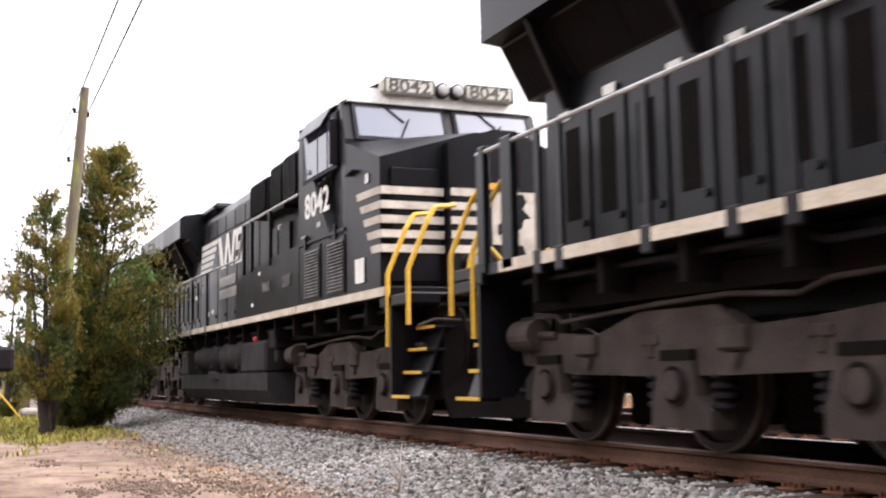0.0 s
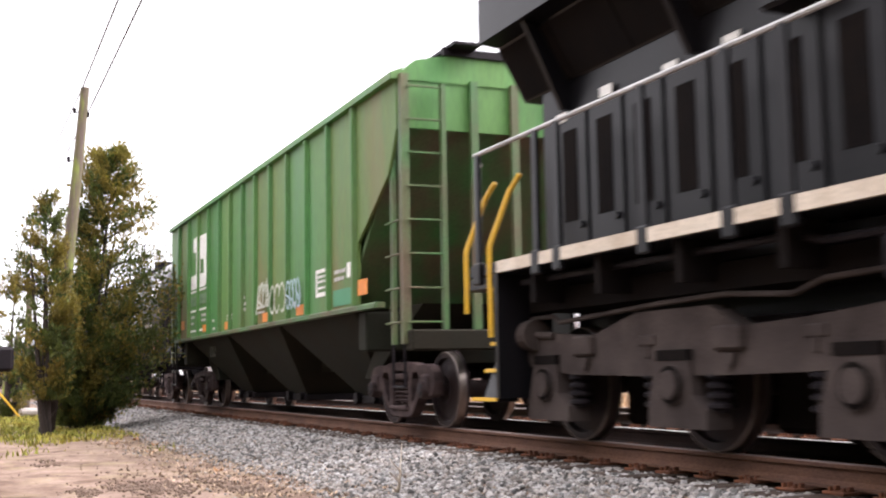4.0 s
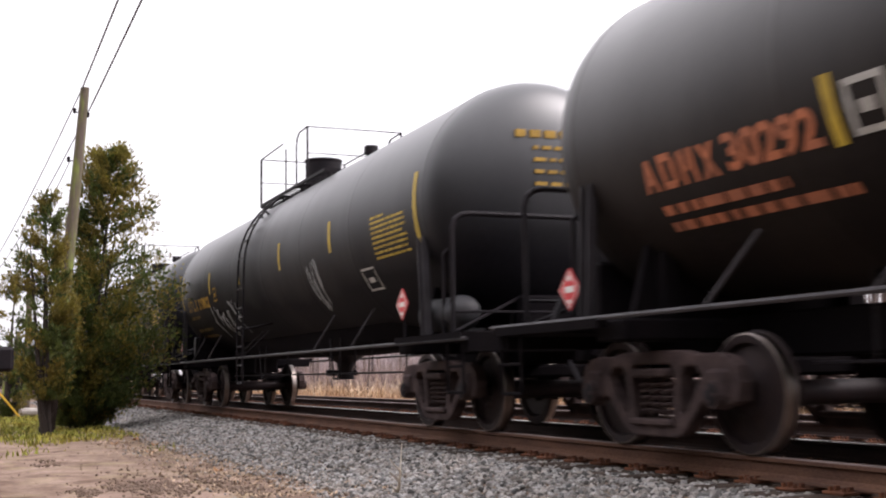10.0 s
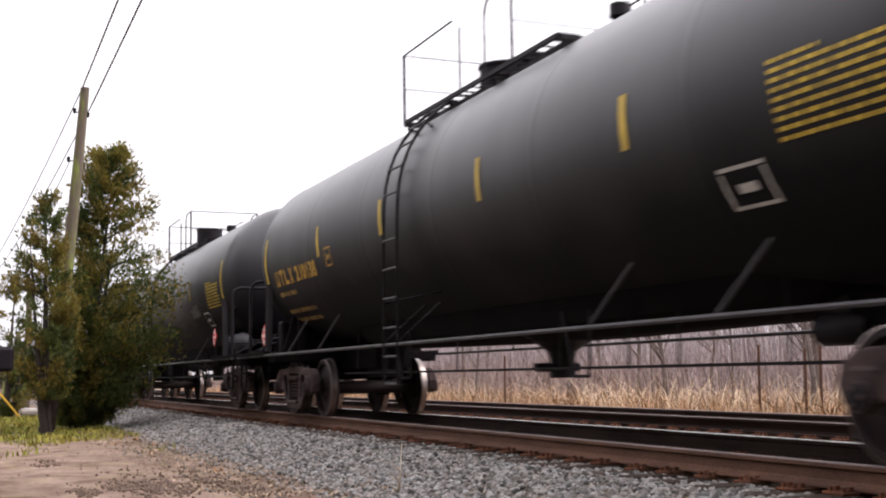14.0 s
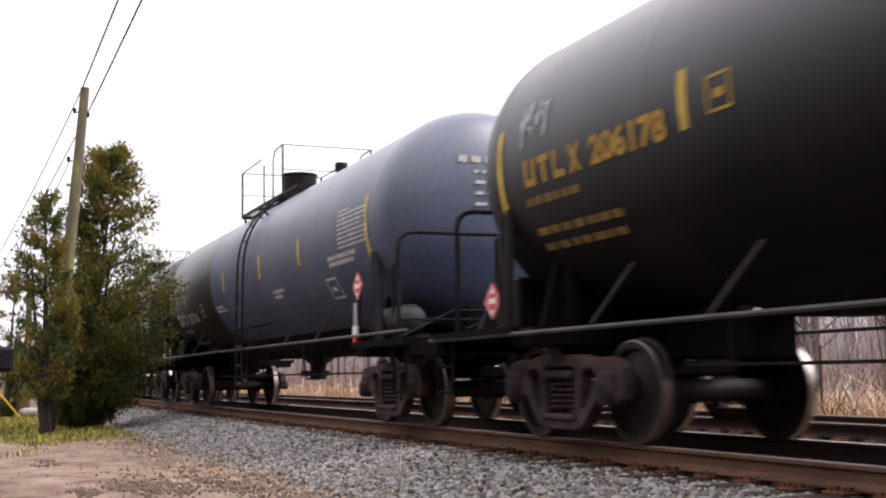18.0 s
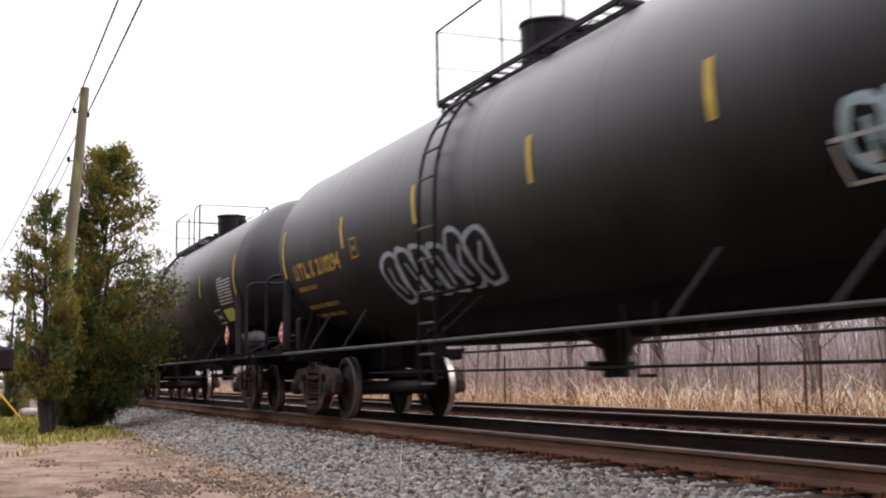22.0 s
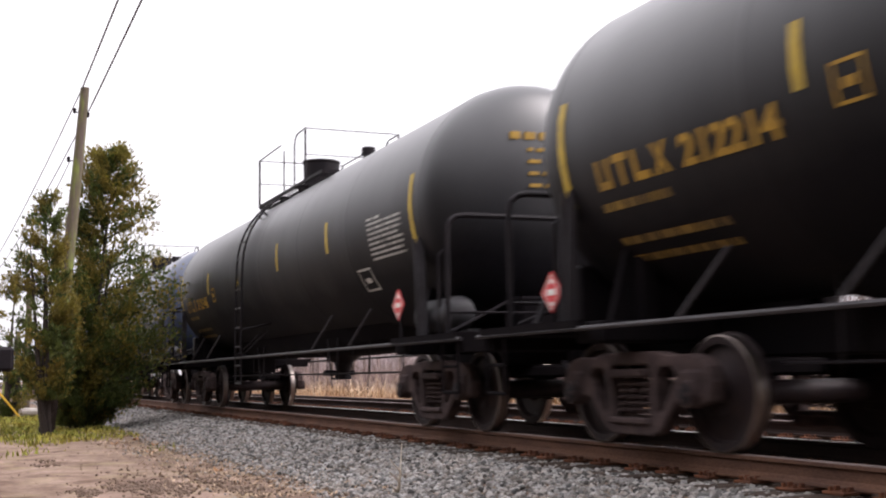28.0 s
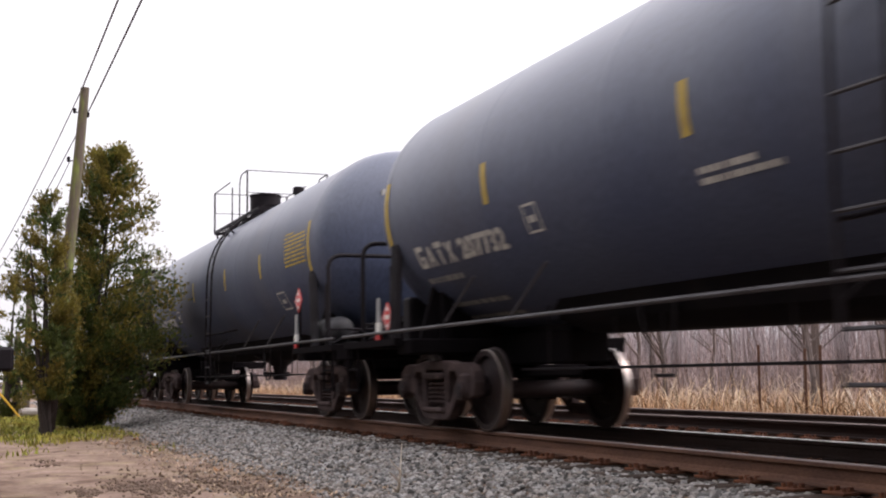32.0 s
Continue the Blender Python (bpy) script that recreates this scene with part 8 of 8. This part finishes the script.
def adm_marks(car):
    """A tall leaf-shaped emblem, block letters and rusty lettering."""
    def leaf(s_, lift, m_, nm, z=2.52, lab=""):
        bm = bmesh.new()
        n = 18
        rows = []
        for k in range(n + 1):
            v = k / n
            w = 0.68 * s_ * (0.5 + 0.5 * math.cos(math.pi * (2 * v - 1))) ** 0.82 + 0.004
            cx = -0.17 * (0.5 - v) * s_
            rows.append([bm.verts.new((cx + f * w, (v - 0.5) * 1.66 * s_, 0)) for f in (-1, -0.5, 0, 0.5, 1)])
        for a, b in zip(rows[:-1], rows[1:]):
            for i in range(4):
                bm.faces.new((a[i], a[i + 1], b[i + 1], b[i]))
        for v in bm.verts:
            v.co.x, v.co.y = v.co.x + 0.62, v.co.y + 0.81
        part(nm, bend(bm, 2.48, z - 0.78, lift), m_, car, lab)
    leaf(1.0, 0.007, M["white"], "emblem", lab="white leaf-shaped emblem")
    leaf(0.84, 0.012, M["blue"], "emblem_field")
    leaf(0.55, 0.017, M["white"], "emblem_core")
    bm = bmesh.new()
    for dx, dz in ((0, 0.17), (0, -0.17), (-0.17, 0), (0.17, 0)):
        patch(3.13 + dx - 0.075, 3.13 + dx + 0.075, 2.40 + dz, 0.15, 0.022, bm)
    part("emblem_squares", bm, M["blue"], car)
    # three hollow block shapes: a wedge, a rounded block and a notched block
    for k, (outer, inner) in enumerate((([(0, 0), (0.14, 0.42), (0.36, 0.42), (0.50, 0), (0.36, 0), (0.33, 0.09), (0.17, 0.09), (0.14, 0)], 0.86), ([(0, 0), (0, 0.42), (0.30, 0.42), (0.44, 0.31), (0.44, 0.11), (0.30, 0)], 0.82),
                                        ([(0, 0), (0, 0.42), (0.15, 0.42), (0.26, 0.22), (0.37, 0.42), (0.52, 0.42), (0.52, 0), (0.39, 0), (0.39, 0.20), (0.30, 0.06), (0.22, 0.06), (0.13, 0.20), (0.13, 0)], 0.84))):
        cx, cy = sum(p[0] for p in outer) / len(outer), sum(p[1] for p in outer) / len(outer)
        for nm, sc, lift, m_ in (("owner_letter", 1.0, 0.008, M["offwhite"]), ("letter_face", inner, 0.012, M["bluegrey"])):
            bm = bmesh.new()
            bm.faces.new([bm.verts.new((cx + (px - cx) * sc, cy + (pz - cy) * sc, 0)) for px, pz in outer])
            bmesh.ops.triangulate(bm, faces=list(bm.faces))
            part(nm, bend(bm, 4.12 + 0.54 * k, 2.32, lift), m_, car, "hollow blue-grey block letter" if nm == "owner_letter" else "")
    part("owner_line", stencil([1.0], 4.22, 2.09, 1.6, 0.10, 4), M["offwhite"], car)
    part("white_panel", patch(6.06, 7.25, 2.80, 0.66), M["white"], car, "large soiled white panel")
    part("panel_print", stencil([0.5, 1, 1, 1, 1, 1, 1], 6.2, 3.36, 1.15, 0.03, 9, 1.1), M["bluegrey"], car)
    bm = text_bm("30292", 0.36, 0.012, 0.95)
    part("car_number", bend(bm, -5.55, 2.02, 0.011), M["rust_letter"], car)
    part("reporting_letters", glyph_blocks(AD, -6.6, 2.02, 1.0, 0.26), M["rust_letter"], car)
    part("small_print", stencil([0.72, 1.0], -6.5, 1.84, 2.0, 0.085, 8), M["rust_letter"], car)
    part("data_frame", frame_bm(-4.33, 2.03, 0.34, 0.34), M["offwhite"], car)
    part("dirty_stencil", stencil([0.8, 0.6, 0.7], 5.0, 1.90, 0.6, 0.08, 21), M["rust_letter"], car)
    part("data_frame", frame_bm(6.55, 1.72, 0.5, 0.34), M["offwhite"], car)
    part("yellow_frame", frame_bm(6.55, 1.72, 0.5, 0.34, 0.05), M["yellow"], car)
    part("small_plate", patch(1.02, 1.24, 1.95, 0.11), M["white"], car)
    part("small_plate", patch(1.02, 1.24, 2.062, 0.10), M["orange"], car, "orange upper half of a small plate")
    part("rust_patch", patch(0.98, 1.18, 2.20, 0.22), M["plate"], car, "rusty brown square patch")
    part("rust_scrape", patch(1.7, 2.4, 2.02, 0.016), M["rust_letter"], car)
    part("end_letters", end_print(), M["offwhite"], car)


M["blue"] = mat("deep_blue_emblem", (0.045, 0.055, 0.17), 0.55, 0, (0.03, 0.035, 0.10), 4, 0.5, 50, 0.02)
M["bluegrey"] = mat("weathered_blue_grey_letters", (0.16, 0.17, 0.26), 0.6, 0, (0.36, 0.36, 0.38), 8, 0.9, 60, 0.02)


def with_extra(base, extra):
    def put(car):
        base(car)
        extra(car)
    return put


def spray(x0, z0, w, h, seed, m_, loops, th, label="sprayed scrawl"):
    return lambda car: part("sprayed_letters", scribble(x0, z0, w, h, seed, loops, th), m_, car, label)


def white_dashes(car):
    part("white_dash", stencil([0.75, 1.0], -2.5 if car.location.x > -200 else -1.3, 2.06, 0.9, 0.05, 3, 0.5), M["offwhite"], car)
    part("white_dash", stencil([1.0, 0.7], 2.1, 2.05, 0.7, 0.06, 31), M["offwhite"], car)
    part("white_dash", stencil([1.0, 0.9], 5.5, 2.28, 1.2, 0.06, 33), M["offwhite"], car)


OC, WH = M["ochre"], M["offwhite"]
YL = M["yellow"]
wide = [(7.40, 2.06, 0.95), (4.40, 2.36, 0.42), (1.56, 2.36, 0.42), (-1.7, 2.34, 0.42), (-4.9, 2.34, 0.42), (-7.35, 2.06, 0.95)]
roll(tank_car(-60.9, "shell_b", (M["tank2"], M["tank2"]), None, "brownish black tank car with a blue and white leaf emblem",
              {"marks": adm_marks, "stripes": [(7.45, 1.65, 0.95), (4.1, 2.05, 0.45), (1.37, 2.0, 0.48), (-0.9, 2.0, 0.48), (-4.46, 2.0, 0.46)], "housing": 0.34, "dome": -0.39, "ladder": 1.18, "rail_up": 0.02}), -60.9)
roll(tank_car(-79.5, "shell_a", (M["tank"], M["tank"]), None, "black tank car with yellow stripes and a white sprayed scrawl",
              {"marks": with_extra(with_extra(rows_marks("210802", YL, OC, 1), spray(-4.75, 1.45, 2.4, 0.95, 4, M["spray_grey"], 7, 0.035)), spray(2.75, 1.64, 0.5, 0.85, 14, M["spray_grey"], 6, 0.022)), "housing": 0.55}), -79.5)
roll(tank_car(-97.95, "shell_a", (M["tank"], M["tank"]), None, "black tank car with yellow stripes and yellow small print",
              {"marks": rows_marks("210138", YL, OC, 2), "reservoir": False, "housing": 0.34}), -97.95)
roll(tank_car(-116.35, "shell_a", (M["tank"], M["tank"]), None, "black tank car with yellow stripes and a white chalk scribble",
              {"marks": with_extra(with_extra(rows_marks("206178", YL, OC, 3, z=2.36), spray(-7.0, 2.72, 0.5, 0.45, 6, M["spray_grey"], 6, 0.028)), spray(3.9, 1.98, 0.75, 0.32, 16, M["spray_grey"], 9, 0.016)), "housing": 0.55}), -116.35)
roll(tank_car(-135.0, "shell_c", (M["tank4"], M["tank3"]), -2.63, "faded blue-grey tank car with a sooty rear half and white lettering",
              {"marks": with_extra(rows_marks("207706", WH, WH, 4, GA, z=1.90, bx=6.05, bz=2.90), white_dashes), "housing": 0.55, "stripes": [(7.25, 2.06, 0.95), (4.05, 2.36, 0.42), (1.55, 2.36, 0.42), (-1.40, 2.34, 0.42), (-5.65, 2.34, 0.42), (-7.45, 2.06, 0.95)], "ladder": 1.2, "rail_up": 0.10}), -135.0)
roll(tank_car(-153.4, "shell_a", (M["tank"], M["tank"]), None, "black tank car with yellow lettering and pale blue sprayed letters",
              {"marks": with_extra(with_extra(rows_marks("210294", WH, OC, 5, z=2.14), lambda car: part("sprayed_letters", bubble_letters(-3.1, 1.58, 3.1, 0.72, 6, 8, 0.07), M["spray_pale"], car, "pale outlined sprayed letters")), lambda car: part("sprayed_letters", bubble_letters(5.25, 1.84, 2.0, 0.46, 6, 18, 0.075), M["spray_blue"], car, "pale blue sprayed letters")), "housing": 0.55, "reservoir": False}), -153.4)
roll(tank_car(-171.8, "shell_a", (M["tank"], M["tank"]), None, "black tank car with yellow stripes and a yellow-green plate",
              {"marks": with_extra(rows_marks("208843", WH, OC, 6), lambda car: part("green_plate", patch(5.83, 6.72, 1.79, 0.27), M["lime"], car, "yellow-green plate")), "dome": 0.68, "housing": 0.55}), -171.8)
roll(tank_car(-190.2, "shell_a", (M["tank"], M["tank"]), None, "black tank car with yellow stripes and yellow lettering",
              {"marks": rows_marks("212214", YL, OC, 7), "housing": 0.55}), -190.2)
roll(tank_car(-208.6, "shell_a", (M["tank"], M["tank"]), None, "black tank car with yellow lettering and white small print",
              {"marks": rows_marks("212146", WH, OC, 8), "housing": 0.55}), -208.6)
roll(tank_car(-227.0, "shell_d", (M["tank3"], M["tank3"]), None, "faded blue-grey tank car with white lettering",
              {"marks": with_extra(rows_marks("207732", WH, WH, 9, GA, z=1.88, bx=6.05, bz=2.90), white_dashes), "housing": 0.55, "stripes": [(7.30, 2.06, 0.95), (4.40, 2.36, 0.42), (1.56, 2.36, 0.42), (-1.3, 2.34, 0.42), (-4.75, 2.34, 0.42), (-7.55, 2.06, 0.95)], "ladder": 1.2, "rail_up": 0.10}), -227.0)
roll(tank_car(-245.4, "shell_d", (M["tank3"], M["tank3"]), None, "faded blue-grey tank car with yellow small print",
              {"marks": rows_marks("207718", YL, WH, 10, GA, z=1.90, bx=6.05, bz=2.90), "housing": 0.55, "stripes": wide, "ladder": 1.2, "rail_up": 0.10}), -245.4)
roll(tank_car(-263.8, "shell_a", (M["tank"], M["tank"]), None, "black tank car with yellow stripes and yellow lettering",
              {"marks": rows_marks("212198", YL, OC, 11), "housing": 0.55}), -263.8)


def travelled(t):
    """How far the train has rolled, in metres: it slowly gains speed."""
    return 5.60346 * t + 0.622435 * t * t / 16 + 0.018296 * t ** 3 / 256


def motions():
    for ob, x in MOVERS:
        y, z = ob.location.y, ob.location.z
        walk(ob, [(t, pose(x + travelled(t), y, z)) for t in range(33)])
    # the wheels roll with the train, less than 90 degrees from row to row
    far = travelled(32.0)
    dist = [travelled(k / 30) for k in range(961)]
    for w, (x, y, z), r in TURNERS:
        n = int(far / (radians(76) * r)) + 1
        frames = sorted({round(f) for f in np.interp(np.linspace(0, far, n), dist, range(961))})
        walk(w, [(f / 30, pose(x, y, z, 0, math.degrees(dist[f] / r) % 360, 0)) for f in frames])


motions()
